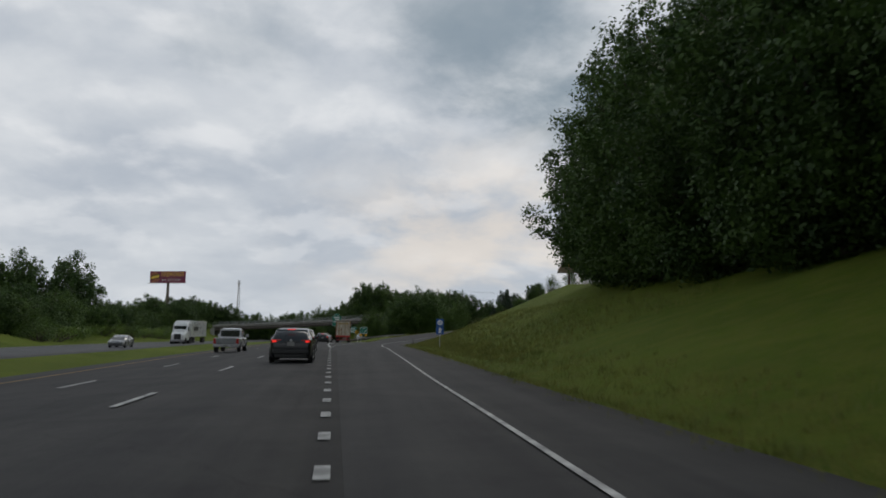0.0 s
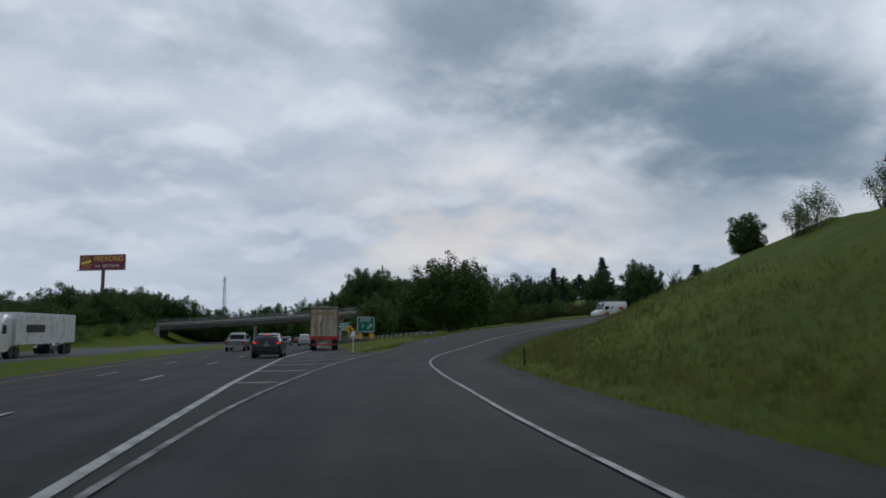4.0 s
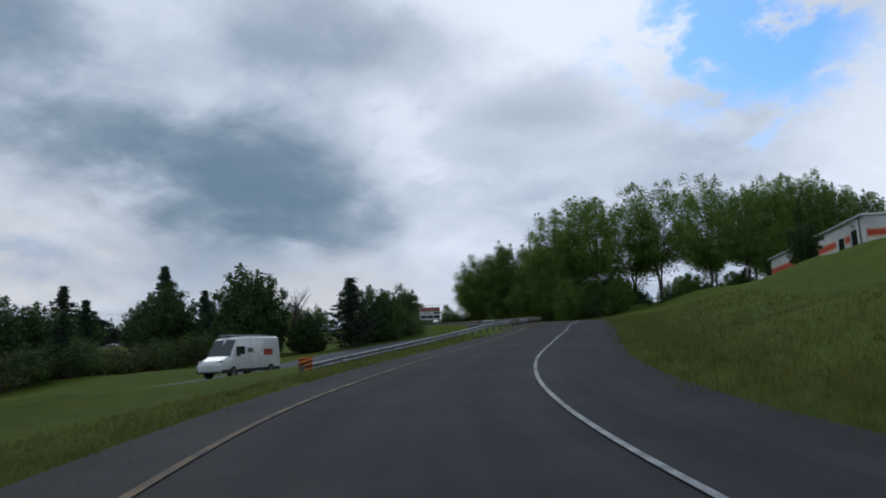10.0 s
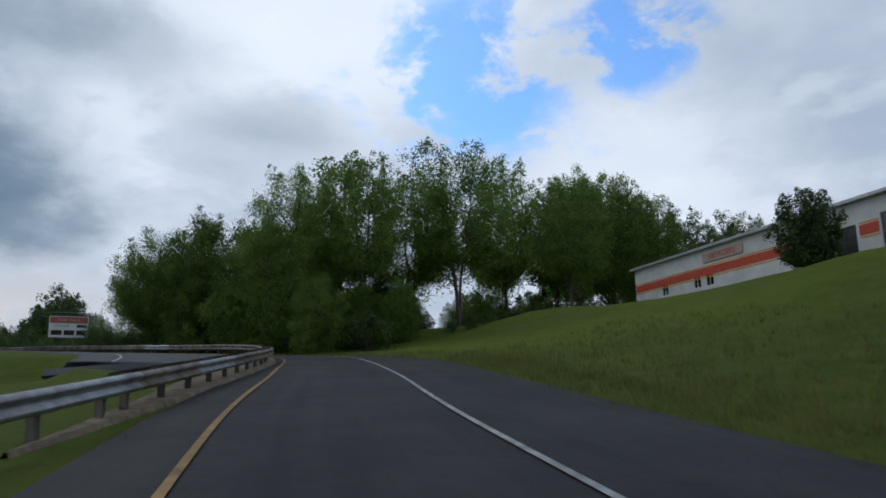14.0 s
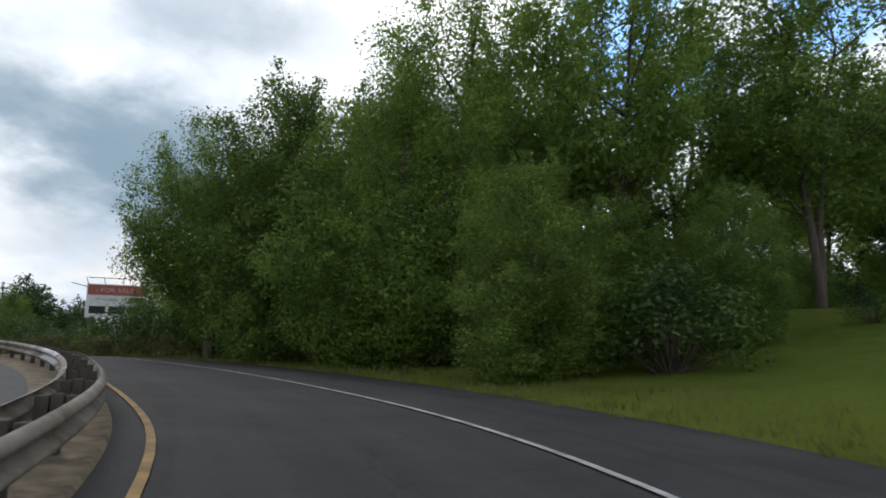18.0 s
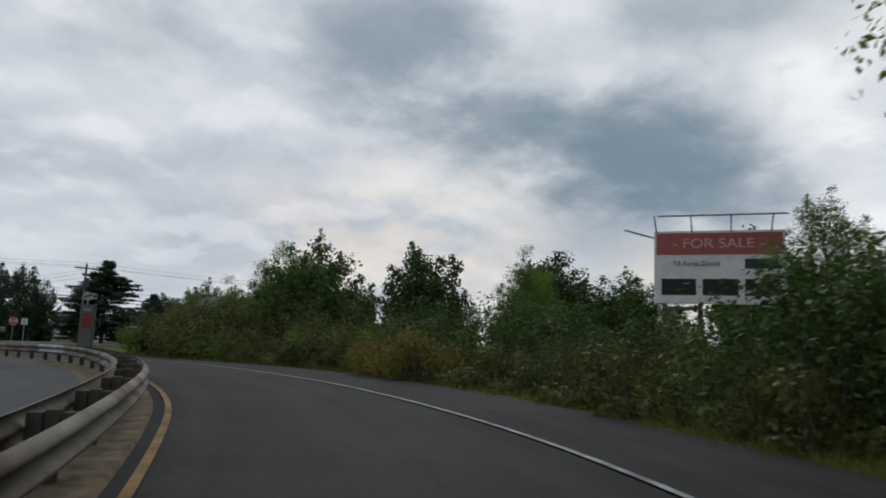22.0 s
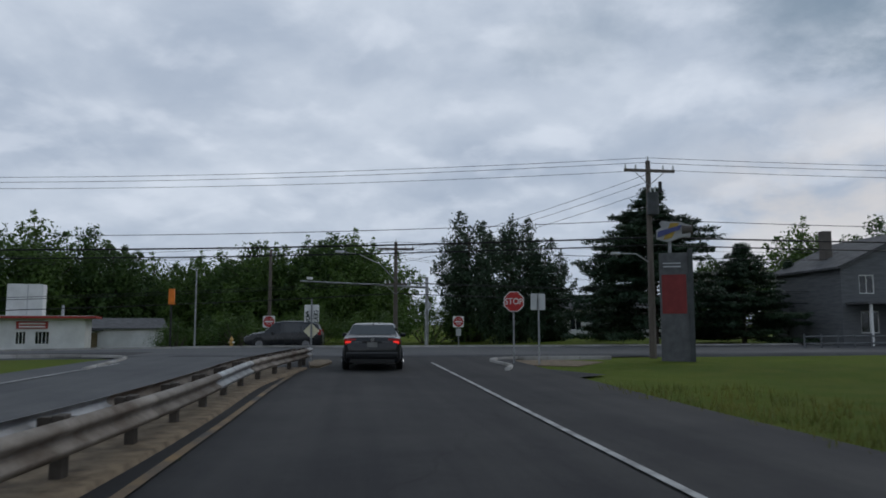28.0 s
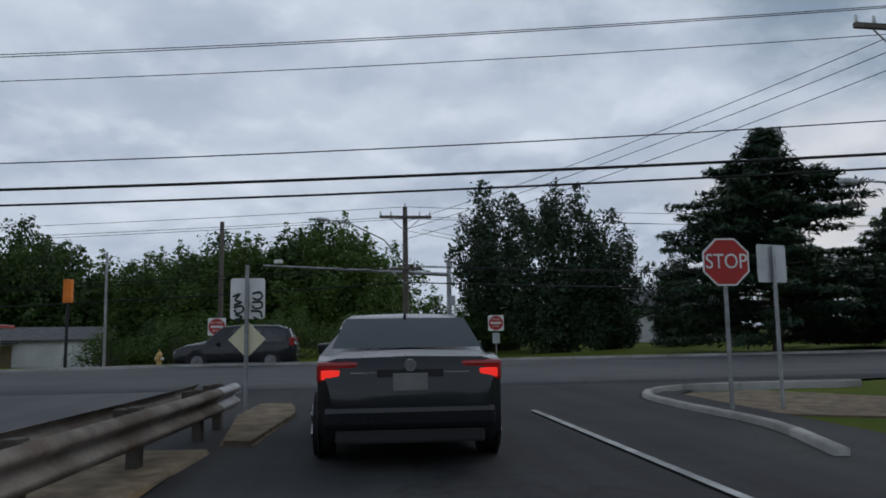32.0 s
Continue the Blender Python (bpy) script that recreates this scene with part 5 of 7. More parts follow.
bl = thing("services_sign", facing(8.6, 60.0, ground_at(8.6, 60), -8), "small blue motorist services sign on the bank", "road sign")
for z, w in ((1.75, .62), (1.1, .62)):
    part("panel", plate(rounded(w, .62, z, .05), .01), SIGN_BLUE, bl)
part("symbol", plate([(x * .22, 2.06 + y * .22) for x, y in ngon(20, 1)], -.004), SIGN_WHITE, bl, "white disc with fork and knife").location.y = -.004
for x in (-.07, .07):
    part("symbol", plate([(x - .02, 1.9), (x + .02, 1.9), (x + .02, 2.2), (x - .02, 2.2)], -.004), SIGN_BLUE, bl).location.y = -.01
part("symbol", plate([(-.12, 1.2), (.1, 1.2), (.08, 1.36), (.15, 1.48), (.1, 1.62), (-.1, 1.62), (-.06, 1.4)], -.004), SIGN_WHITE, bl, "white fuel pump symbol").location.y = -.004
sign_post(bl, 2.3)

# brown wood of crown, rim and post; the crown's shade is darkened into it
BROWN_SHADED = material("shaded_brown_sign_wood", (.055, .032, .02), (.04, .025, .018), 3.0, .7, .2)
TAN = material("tan_sign_board", (.17, .13, .085), (.12, .09, .06), 3.0, .7, .2)
mu = thing("shop_sign", facing(31.4, 95.0, ground_at(31.4, 95.0), -24), "brown half-round sign with crown-like top on one post", "sign")
half = [(1.55 * math.cos(a), 2.0 + 1.35 * math.sin(a)) for a in np.linspace(0, math.pi, 17)]
part("board", plate(half, .22), TAN, mu)
crown = [(-1.05, 2.75)] + [(-1.05 + i * .21, 3.35 + (.22 if i % 2 else 0.0) + .25 * math.sin(i / 10 * math.pi)) for i in range(11)] + [(1.05, 2.75)]
part("crown", plate(crown, .28), BROWN_SHADED, mu).location.y = -.03
part("rim", plate([(-1.6, 1.93), (1.6, 1.93), (1.6, 2.04), (-1.6, 2.04)], .26), BROWN_SHADED, mu).location.y = -.02
for k in (-.25, 0, .25):
    part("emblem", plate([(k - .07, 2.75), (k + .07, 2.75), (k + .07, 3.25), (k - .07, 3.25)], -.02), SIGN_YELLOW, mu).location.y = -.035
part("post", box(.3, .3, 2.2, (0, .15, -.2), .02), BROWN_SHADED, mu)
for x, y, h in ((29.5, 102.5, 2.2), (31.5, 103.5, 2.7), (31.5, 111.5, 1.9), (33.0, 99.5, 2.6), (36, 101, 2.6)):
    plant("bush_b", x, y, h, .8)
plant("round_b", 30.3, 109.0, 2.9, 1.25)

# billboard far across the highway
BILL = material("billboard_print", (.22, .035, .06), (.15, .03, .07), .3, .5, .02)
BILL_RAY = material("billboard_rays", (.60, .30, .06), (.45, .2, .05), .5, .5, .02)
BILL_TEXT = material("billboard_letters", (.80, .52, .08), (.72, .45, .07), .5, .5, .02)
bb = thing("billboard", pose(-63.3, 282.2, ground_at(-63.3, 282.2), 0, 0, -20), "tall red billboard advertising fireworks on one steel column", "billboard")
bz = 23.1 - ground_at(-63.3, 282.2) - 4.3
part("column", rod((0, .9, -.5), (0, .9, bz + 1), .55, .5, 16), STEEL_RUST, bb, "dark steel column")
part("panel", box(14.6, .5, 4.3, (0, .4, bz), .03), BILL, bb)
part("walkway", box(15.6, .9, .12, (0, -.15, bz - .25)), STEEL_RUST, bb)
for i in range(14):
    a, b = radians(i * 25.7), radians(i * 25.7 + 10)
    cx, cz, r = -5.2, bz + 2.0, 2.05
    f = lambda q: (cx + r * math.cos(q), cz + r * math.sin(q))
    part("ray", plate([(cx, cz), f(a), f(b)], -.004), BILL_RAY, bb).location.y = .145
part("badge", plate([(-7.0, bz + 1.0), (-3.1, bz + 1.9), (-3.3, bz + 3.4), (-6.9, bz + 2.6)], -.02), SIGN_BLACK, bb, "plain badge shape in the maker's colours").location.y = .14
part("badge", plate([(-6.7, bz + 1.35), (-3.4, bz + 2.1), (-3.5, bz + 3.0), (-6.6, bz + 2.3)], -.02), BILL_TEXT, bb).location.y = .12
letters("FIREWORKS", 2.25, BILL_TEXT, bb, (2.1, .13, bz + 3.05), wide=.78)
letters("EXIT NOW", 1.15, SIGN_WHITE, bb, (2.9, .13, bz + 1.0), wide=.95)
for x in (-2.0, -1.1):
    part("arrow", plate([(x, bz + .65), (x + .6, bz + 1.0), (x, bz + 1.35)], -.02), SIGN_WHITE, bb).location.y = .13

# lattice mast on the horizon
tw = thing("lattice_mast", pose(-148, 1128, 12), "far thin steel lattice mast", "mast")
for k in range(3):
    a = radians(120 * k)
    part("leg", rod((3.2 * math.cos(a), 3.2 * math.sin(a), 0), (1.3 * math.cos(a), 1.3 * math.sin(a), 66), .27, .2, 6), STEEL_RUST, tw)
for i in range(11):
    z = 4 + i * 5.6
    r = 3.2 - 1.9 * z / 66
    for k in range(3):
        a, b = radians(120 * k), radians(120 * k + 120)
        part("brace", rod((r * math.cos(a), r * math.sin(a), z), (r * math.cos(b), r * math.sin(b), z + 5.6), .22, None, 5), STEEL_RUST, tw)
part("platform", box(4.6, 4.6, .6, (0, 0, 60)), STEEL_RUST, tw)

# open frame sign on two legs behind the trees
pn = thing("frame_sign", pose(-94.9, 268.2, ground_at(-94.9, 268.2), 0, 0, -20), "bare steel sign frame on tall legs behind trees", "sign")
pz = 24.3 - ground_at(-94.9, 268.2)
for x in (-1.6, 1.6):
    part("leg", rod((x, 0, 0), (x * .9, 0, pz), .22, .16, 8), STEEL_RUST, pn)
for z in (pz, pz - 2.1, pz - 4.0):
    part("bar", box(5.0, .25, .25, (0, 0, z - .2)), STEEL_RUST, pn)
for x in (-2.4, -.1, 2.4):
    part("bar", box(.22, .22, 4.0, (x, 0, pz - 4.1)), STEEL_RUST, pn)
for x in (-1.2, 1.2):
    part("lamp_box", box(.5, .4, 1.2, (x, -.2, pz - 2.6), .03), ALU, pn)

# ---- the bridge over the highway ----
BRIDGE = material("bridge_girder", (.12, .105, .09), (.075, .065, .058), .6, .8, .2, fine=12, world_space=True)
br = thing("overpass_bridge", Matrix(), "old weathered road bridge with concrete parapet over the highway", "bridge")
deck = CROSS_LINE[(CROSS_LINE[:, 0] > -44) & (CROSS_LINE[:, 0] < 16.5)]
dn = sides(deck)
for name, o0, o1, z0, z1, mt in (("deck", -6.5, 6.5, -.35, .02, CONCRETE), ("girder", -6.3, -5.8, -1.45, -.35, BRIDGE), ("girder", -3.2, -2.8, -1.4, -.36, BRIDGE), ("girder", 2.8, 3.2, -1.4, -.36, BRIDGE), ("girder", 5.8, 6.3, -1.45, -.35, BRIDGE),
                                 ("parapet", -6.6, -6.25, .0, .55, CONCRETE), ("parapet", 6.25, 6.6, .0, .55, CONCRETE)):
    rows = [np.c_[deck[:, :2] + dn * o, deck[:, 2] + u] for o, u in ((o0, z0), (o0, z1), (o1, z1), (o1, z0), (o0, z0))]
    v = np.stack(rows, 1)
    k = np.arange(len(deck) - 1)[:, None] * 5 + np.arange(4)[None]
    part(name, mesh_from(name, v.reshape(-1, 3), np.stack((k, k + 1, k + 6, k + 5), -1).reshape(-1, 4), mt), mt, br)
for o in (-6.42, 6.42):
    for i in range(0, len(deck), 1):
        p = deck[i, :2] + dn[i] * o
        part("rail_post", rod((*p, deck[i, 2] + .5), (*p, deck[i, 2] + 1.5), .035, None, 6), STEEL, br)
    for u in (.8, 1.15, 1.5):
        line = np.c_[deck[:, :2] + dn * o, deck[:, 2] + u]
        v, f = tube(line, [.03] * len(line), 5)
        part("rail", mesh_from("rail", v, f, STEEL), STEEL, br)
for x in (-17.5, 3.9):
    k = int(np.argmin(np.abs(deck[:, 0] - x)))
    zt, zb = deck[k, 2] - 1.45, highway_z(deck[k, 1]) - .5
    for o in (-4.5, 0, 4.5):
        p = deck[k, :2] + dn[k] * o
        part("pier", rod((*p, zb), (*p, zt - .5), .45, None, 14), CONCRETE, br)
    part("pier_cap", box(1.0, 12, .6, (deck[k, 0], deck[k, 1], zt - .6), .04, turn=math.degrees(math.atan2(dn[k][1], dn[k][0])) + 90), CONCRETE, br)
for k in (0, -1):
    zb = -4
    part("abutment", box(1.4, 13, deck[k, 2] - .36 - zb, (deck[k, 0], deck[k, 1], zb), turn=math.degrees(math.atan2(dn[k][1], dn[k][0])) + 90), CONCRETE, br)
gs = thing("overhead_sign", pose(0.2, 259.2, deck[np.argmin(np.abs(deck[:, 0])), 2], 0, 0, -4), "green direction sign fixed to the bridge", "road sign")
framed_panel(gs, 3.2, 3.6, -1.9, SIGN_GREEN, SIGN_WHITE)
framed_panel(gs, 1.8, .7, 1.8, SIGN_GREEN, SIGN_WHITE, .05)
for z, w in ((1.0, 2.0), (.3, 1.4), (-.5, 2.2)):
    part("word_bar", plate([(-w / 2, z), (w / 2, z), (w / 2, z + .32), (-w / 2, z + .32)], -.006), SIGN_WHITE, gs).location.y = -.006
for x in (-1, 1):
    part("bracket", box(.12, .9, .12, (x, .5, 0)), STEEL, gs)
g2 = thing("direction_sign", pose(5.0, 231.3, ground_at(5.0, 231.3), 0, 0, -4), "low green direction sign beside the entry ramp", "road sign")
framed_panel(g2, 3.1, 1.9, 2.75, SIGN_GREEN, SIGN_WHITE)
for z, w in ((4.1, 1.9), (3.55, 2.3), (3.0, 1.5)):
    part("word_bar", plate([(-w / 2, z), (w / 2, z), (w / 2, z + .22), (-w / 2, z + .22)], -.006), SIGN_WHITE, g2).location.y = -.006
for x in (-1.0, 1.0):
    part("post", box(.15, .15, 4.4, (x, .1, 0), .01), STEEL, g2)


# ---- the junction at the top of the ramp ----
def utility_pole(x, y, top_z, yaw, label, arms=1, transformer=False, lean=0.0):
    """A wooden pole with crossarms, braces and insulators; yaw: the direction of the arms."""
    z = ground_at(x, y)
    h = top_z - z
    u = thing("utility_pole", pose(x, y, z, lean, 0, yaw), label, "utility pole", "utility poles")
    part("shaft", rod((0, 0, -.5), (0, 0, h), .17, .11, 14), POLE_WOOD, u)
    for k in range(arms):
        az = h - .55 - k * 2.4
        w = 2.4 if k == 0 else 1.5
        part("crossarm", box(w, .11, .13, (0, -.15, az), .01), POLE_WOOD, u)
        for s in (-1, 1):
            part("brace", rod((s * .7, -.14, az), (0, -.12, az - .6), .018, None, 6), STEEL, u)
            for f in (.95, .55):
                part("insulator", rod((s * w / 2 * f, -.15, az + .13), (s * w / 2 * f, -.15, az + .33), .055, .03, 10), SIGN_WHITE, u, "pale ceramic insulator")
    part("insulator", rod((0, 0, h), (0, 0, h + .22), .05, .03, 10), SIGN_WHITE, u)
    if transformer:
        can = part("transformer", rod((.0, -.42, h - 2.55), (0, -.42, h - 1.55), .26, .26, 18), TRANSFORMER, u, "dark grey transformer can")
        part("bushing", rod((.1, -.42, h - 1.55), (.1, -.42, h - 1.3), .04, .03, 8), SIGN_WHITE, can)
        part("bushing", rod((-.1, -.42, h - 1.55), (-.1, -.42, h - 1.3), .04, .03, 8), SIGN_WHITE, can)
        part("fuse_box", box(.12, .12, .5, (.45, -.25, h - 1.5), .01), SIGN_BLACK, u)
    return u


def wire(a, b, sag, r=.012, label="thin black overhead wire"):
    a, b = np.array(a, float), np.array(b, float)
    s = np.linspace(0, 1, 18)[:, None]
    line = a + (b - a) * s
    line[:, 2] -= sag * 4 * (s * (1 - s))[:, 0]
    v, f = tube(line, [r] * len(line), 5)
    return tagged(part("overhead_wire", mesh_from("overhead_wire", v, f, CABLE), CABLE), label, "wire", "overhead wires")


TRANSFORMER = material("dark_transformer_paint", (.06, .065, .07), (.045, .05, .05), 3, .6, .1)
ROAD_TURN = math.degrees(math.atan2(.31, 1))
utility_pole(92.3, 294.9, 18.6, ROAD_TURN + 10, "tall wooden utility pole with crossarm and transformer", 1, True)
utility_pole(75.2, 306.2, 16.7, ROAD_TURN + 8, "wooden utility pole with two crossarms across the road", 2, False, -1.0)
utility_pole(44.0, 281.0, 18.4, ROAD_TURN + 90, "wooden utility pole beside the cross road", 1)
utility_pole(137.0, 309.5, 18.6, ROAD_TURN + 90, "wooden utility pole beside the cross road", 1)
utility_pole(99.0, 372.0, 17.5, ROAD_TURN, "far wooden utility pole with crossarm", 1)
P1, PL, PR, P2 = (92.3, 294.9), (44.0, 281.0), (137.0, 309.5), (75.2, 306.2)
for dx, z, sag, r in ((-.9, 18.35, .55, .011), (0, 18.75, .55, .011), (.9, 18.35, .55, .011), (.1, 15.9, .5, .016), (.2, 15.1, .35, .04), (.2, 14.75, .4, .03)):
    wire((P1[0] + dx * .3, P1[1] + dx, z), (PL[0] + dx * .3, PL[1] + dx, z - .2), sag, r)
    wire((P1[0] + dx * .3, P1[1] + dx, z), (PR[0] + dx * .3, PR[1] + dx, z), sag, r)
for dx, z, r in ((-1.1, 16.2, .012), (0, 16.7, .012), (1.1, 16.2, .012), (-.6, 14.0, .018), (.5, 13.9, .02), (0, 13.2, .03)):
    wire((P2[0] + dx, P2[1] + .3 * dx, z), (P2[0] - 62, P2[1] - 26 + dx, z - 1.4), .7, r)
    wire((P2[0] + dx, P2[1] + .3 * dx, z), (P2[0] + 60, P2[1] + 23 + dx, z + .2), .7, r)
for dz in (.0, .35, .8):
    wire((P1[0], P1[1], 18.0 - dz), (P2[0], P2[1], 16.0 - dz), .25, .011)
wire((P2[0], P2[1], 15.6), (99, 372, 17.0), .8, .012)
wire((P2[0] + .8, P2[1], 15.6), (99.8, 372, 17.0), .8, .012)

# signal mast with its arm, camera and lamp bracket
mz = ground_at(76.2, 309.6)
ms = thing("signal_mast", pose(76.2, 309.6, mz), "grey steel signal mast with a long arm over the road", "signal mast")
part("pole", rod((0, 0, -.2), (0, 0, 14.5 - mz), .14, .11, 14), STEEL, ms)
part("base_plate", box(.5, .5, .06, (0, 0, 0), .01), STEEL, ms)
tip = (69.4 - 76.2, 303.6 - 309.6, 14.0 - mz)
part("arm", rod((0, 0, 13.75 - mz), tip, .10, .05, 12), STEEL, ms)
part("detector_camera", box(.35, .2, .16, (tip[0] * .93, tip[1] * .93, tip[2] + .12), .02), SIGN_WHITE, ms, "small white detector camera")
part("control_box", box(.25, .2, .5, (.2, -.1, 12.6 - mz - .4), .02), ALU, ms)
lp = thing("street_lamp", pose(75.2, 306.2, 0), "curved street lamp arm on the wooden pole", "street lamp")
arm_line = [(0, 0, 14.0), (-.7, -.9, 15.1), (-1.7, -2.2, 15.7), (-2.4, -3.2, 15.8)]
v, f = tube(arm_line, (.035, .032, .03, .025), 8)
part("arm", mesh_from("arm", v, f, STEEL, smooth=True), STEEL, lp)
part("lamp_head", box(.22, .55, .14, (-2.5, -3.4, 15.72), .05, turn=-35), ALU, lp)
lp2 = thing("street_lamp", pose(92.3, 294.9, 0), "small street lamp arm on the tall wooden pole", "street lamp")
v, f = tube([(0, 0, 13.9), (-.6, -.5, 14.3), (-1.3, -.9, 14.3)], (.03, .028, .02), 8)
part("arm", mesh_from("arm", v, f, STEEL, smooth=True), STEEL, lp2)
part("lamp_head", box(.2, .45, .13, (-1.45, -1.0, 14.22), .05, turn=-50), ALU, lp2)

# stop sign, with a blank back of another sign next to it
sz = ground_at(87.7, 287.5)
st = thing("stop_sign", facing(87.7, 287.5, sz, 22), "red octagonal stop sign on a steel post", "road sign")
c = 12.0 - sz
part("border", plate([(x, c + z) for x, z in ngon(8, .405, math.pi / 8)], .01), SIGN_WHITE, st)
part("panel", plate([(x, c + z) for x, z in ngon(8, .375, math.pi / 8)], -.004), SIGN_RED, st).location.y = -.001
letters("STOP", .33, SIGN_WHITE, st, (0, -.012, c), wide=.86)
sign_post(st, c + .35)
bk = thing("sign_back", facing(88.45, 288.3, sz, 40), "bare aluminium back of a road sign beside the stop sign", "road sign")
part("panel", plate(rounded(.62, .62, c - .3, .04), .01), ALU, bk)
sign_post(bk, c + .3, depth=-.08)

# signs on the nose of the divider
jz = ground_at(80.3, 285.6)
jn = thing("route_sign", facing(80.3, 285.6, jz, 19), "white sign panel with black scrawl over a pale diamond", "road sign")
part("panel", plate(rounded(.56, .66, 11.85 - jz - .62, .04), .01), SIGN_WHITE, jn)
dm = part("marker_plate", plate([(0, .96), (.30, 1.26), (0, 1.56), (-.30, 1.26)], .008), material("faded_yellow_plate", (.62, .58, .36), (.7, .66, .5), 3, .6, .05), jn, "faded pale yellow diamond")
dm.location.y = -.012
GRAFF = material("dark_green_scrawl", (.02, .035, .03), (.03, .05, .04), 3, .6, .02)
for stroke in (((-.24, 1.95), (-.12, 2.0), (-.2, 1.9), (-.1, 1.86), (-.22, 1.82)), ((-.22, 1.78), (-.1, 1.8), (-.06, 1.73), (-.16, 1.68), (-.22, 1.74)), ((-.2, 1.66), (-.08, 1.62), (-.2, 1.58), (-.1, 1.56)),
               ((.08, 2.0), (.2, 2.02), (.24, 1.94), (.16, 1.9), (.08, 1.93)), ((.08, 1.86), (.22, 1.86), (.24, 1.78), (.12, 1.76), (.07, 1.82)), ((.06, 1.72), (.22, 1.7), (.24, 1.6)), ((.1, 1.62), (.2, 1.57))):
    line = spline(np.array([(x, -.012, z) for x, z in stroke]), .02)
    v, f = tube(line, [.016] * len(line), 5)
    part("scrawl", mesh_from("scrawl", v, f, GRAFF), GRAFF, jn)
sign_post(jn, 12.1 - jz, depth=-.09)
nose = [(81.9, 282.6), (82.3, 282.7), (81.3, 285.4), (80.5, 286.8), (79.9, 286.6), (80.6, 284.9)]
bm = bmesh.new()
vs = [bm.verts.new((x, y, jz - .1)) for x, y in nose] + [bm.verts.new((x, y, jz + .14)) for x, y in nose]
n = len(nose)
bm.faces.new(vs[n:])
for i in range(n):
    bm.faces.new((vs[i], vs[(i + 1) % n], vs[n + (i + 1) % n], vs[n + i]))
bmesh.ops.bevel(bm, geom=[e for e in bm.edges if min(v.co.z for v in e.verts) > jz], offset=.05, segments=2, affect="EDGES")
tagged(part("divider_nose", bm, GRAVEL), "low concrete nose at the divider's end", "kerb", "", "structure")

# do-not-enter signs, hydrant, thin pole, signal head on a post
for x, y, yaw in ((67.9, 302.3, 25), (78.5, 309.8, 15)):
    dz = ground_at(x, y)
    dn_ = thing("no_entry_sign", facing(x, y, dz, yaw), "white square no entry sign with red disc", "road sign", "no entry signs")
    part("panel", plate(rounded(.76, .76, 1.35, .05), .01), SIGN_WHITE, dn_)
    part("disc", plate([(a, 1.73 + b) for a, b in ngon(28, .35)], -.003), SIGN_RED, dn_).location.y = -.001
    part("bar", plate([(-.26, 1.68), (.26, 1.68), (.26, 1.78), (-.26, 1.78)], -.003), SIGN_WHITE, dn_).location.y = -.006
    letters("DO NOT", .12, SIGN_WHITE, dn_, (0, -.012, 1.9))
    letters("ENTER", .12, SIGN_WHITE, dn_, (0, -.012, 1.56))
    part("plaque", plate(rounded(.35, .5, .75, .03), .01), ALU, dn_)
    sign_post(dn_, 2.0)
HYD = material("hydrant_paint", (.55, .34, .10), (.42, .25, .08), 6, .55, .1)
hz = ground_at(66.0, 301.0)
hy = thing("fire_hydrant", pose(66.0, 301.0, hz), "weathered yellow fire hydrant on the verge", "fire hydrant")
part("barrel", rod((0, 0, -.1), (0, 0, .55), .12, .11, 16), HYD, hy)
part("flange", rod((0, 0, .0), (0, 0, .06), .18, .18, 16), HYD, hy)
part("bonnet", rod((0, 0, .55), (0, 0, .72), .15, .05, 16), HYD, hy)
part("nut", rod((0, 0, .72), (0, 0, .80), .03, .03, 6), HYD, hy)
for s in (-1, 1):
    part("nozzle", rod((0, 0, .42), (s * .2, 0, .42), .055, .06, 12), SIGN_WHITE, hy)
part("nozzle", rod((0, 0, .4), (.0, -.2, .4), .07, .075, 12), HYD, hy)
tp = thing("steel_pole", pose(63.4, 300.7, ground_at(63.4, 300.7), .6, 0, 0), "thin grey steel pole behind the kerb", "pole")
part("shaft", rod((0, 0, -.2), (0, 0, 14.6 - ground_at(63.4, 300.7)), .07, .05, 10), STEEL, tp)
part("base_plate", box(.3, .3, .05, (0, 0, 0), .01), STEEL, tp)
tk = thing("wooden_pole", pose(66.6, 304.4, ground_at(66.6, 304.4)), "bare dark wooden pole without wires", "pole")
part("shaft", rod((0, 0, -.2), (0, 0, 6.9), .13, .1, 12), POLE_WOOD, tk)
sg = thing("signal_post", pose(62.2, 299.8, ground_at(62.2, 299.8), 0, 0, 20), "dark post with an orange backed traffic signal", "traffic signal")
zt = 12.9 - ground_at(62.2, 299.8)
part("post", rod((0, 0, -.1), (0, 0, zt - .4), .07, .06, 10), SIGN_BLACK, sg)
hd = part("signal_head", box(.36, .22, 1.0, (0, 0, zt - .5), .03), SIGN_ORANGE, sg, "orange signal housing seen from behind")
for k in range(3):
    part("visor", rod((0, .1, zt - .3 + k * .32), (0, .32, zt - .3 + k * .32), .12, .12, 14), SIGN_BLACK, hd)

# the shop's pylon sign
pyz = ground_at(93.4, 292.3)
py = thing("pylon_sign", facing(93.4, 292.3, pyz, 2), "shop pylon sign with grey frame, red panel and coloured top", "sign")
PYLON = material("grey_frame", (.10, .105, .11), (.07, .07, .075), 3, .6, .1)
part("frame", box(1.3, .42, 14.1 - pyz, (0, .21, 0), .02), PYLON, py)
part("side_rib", box(.2, .5, 14.25 - pyz, (.58, .2, 0), .02), TRANSFORMER, py, "grey metal edge strip")
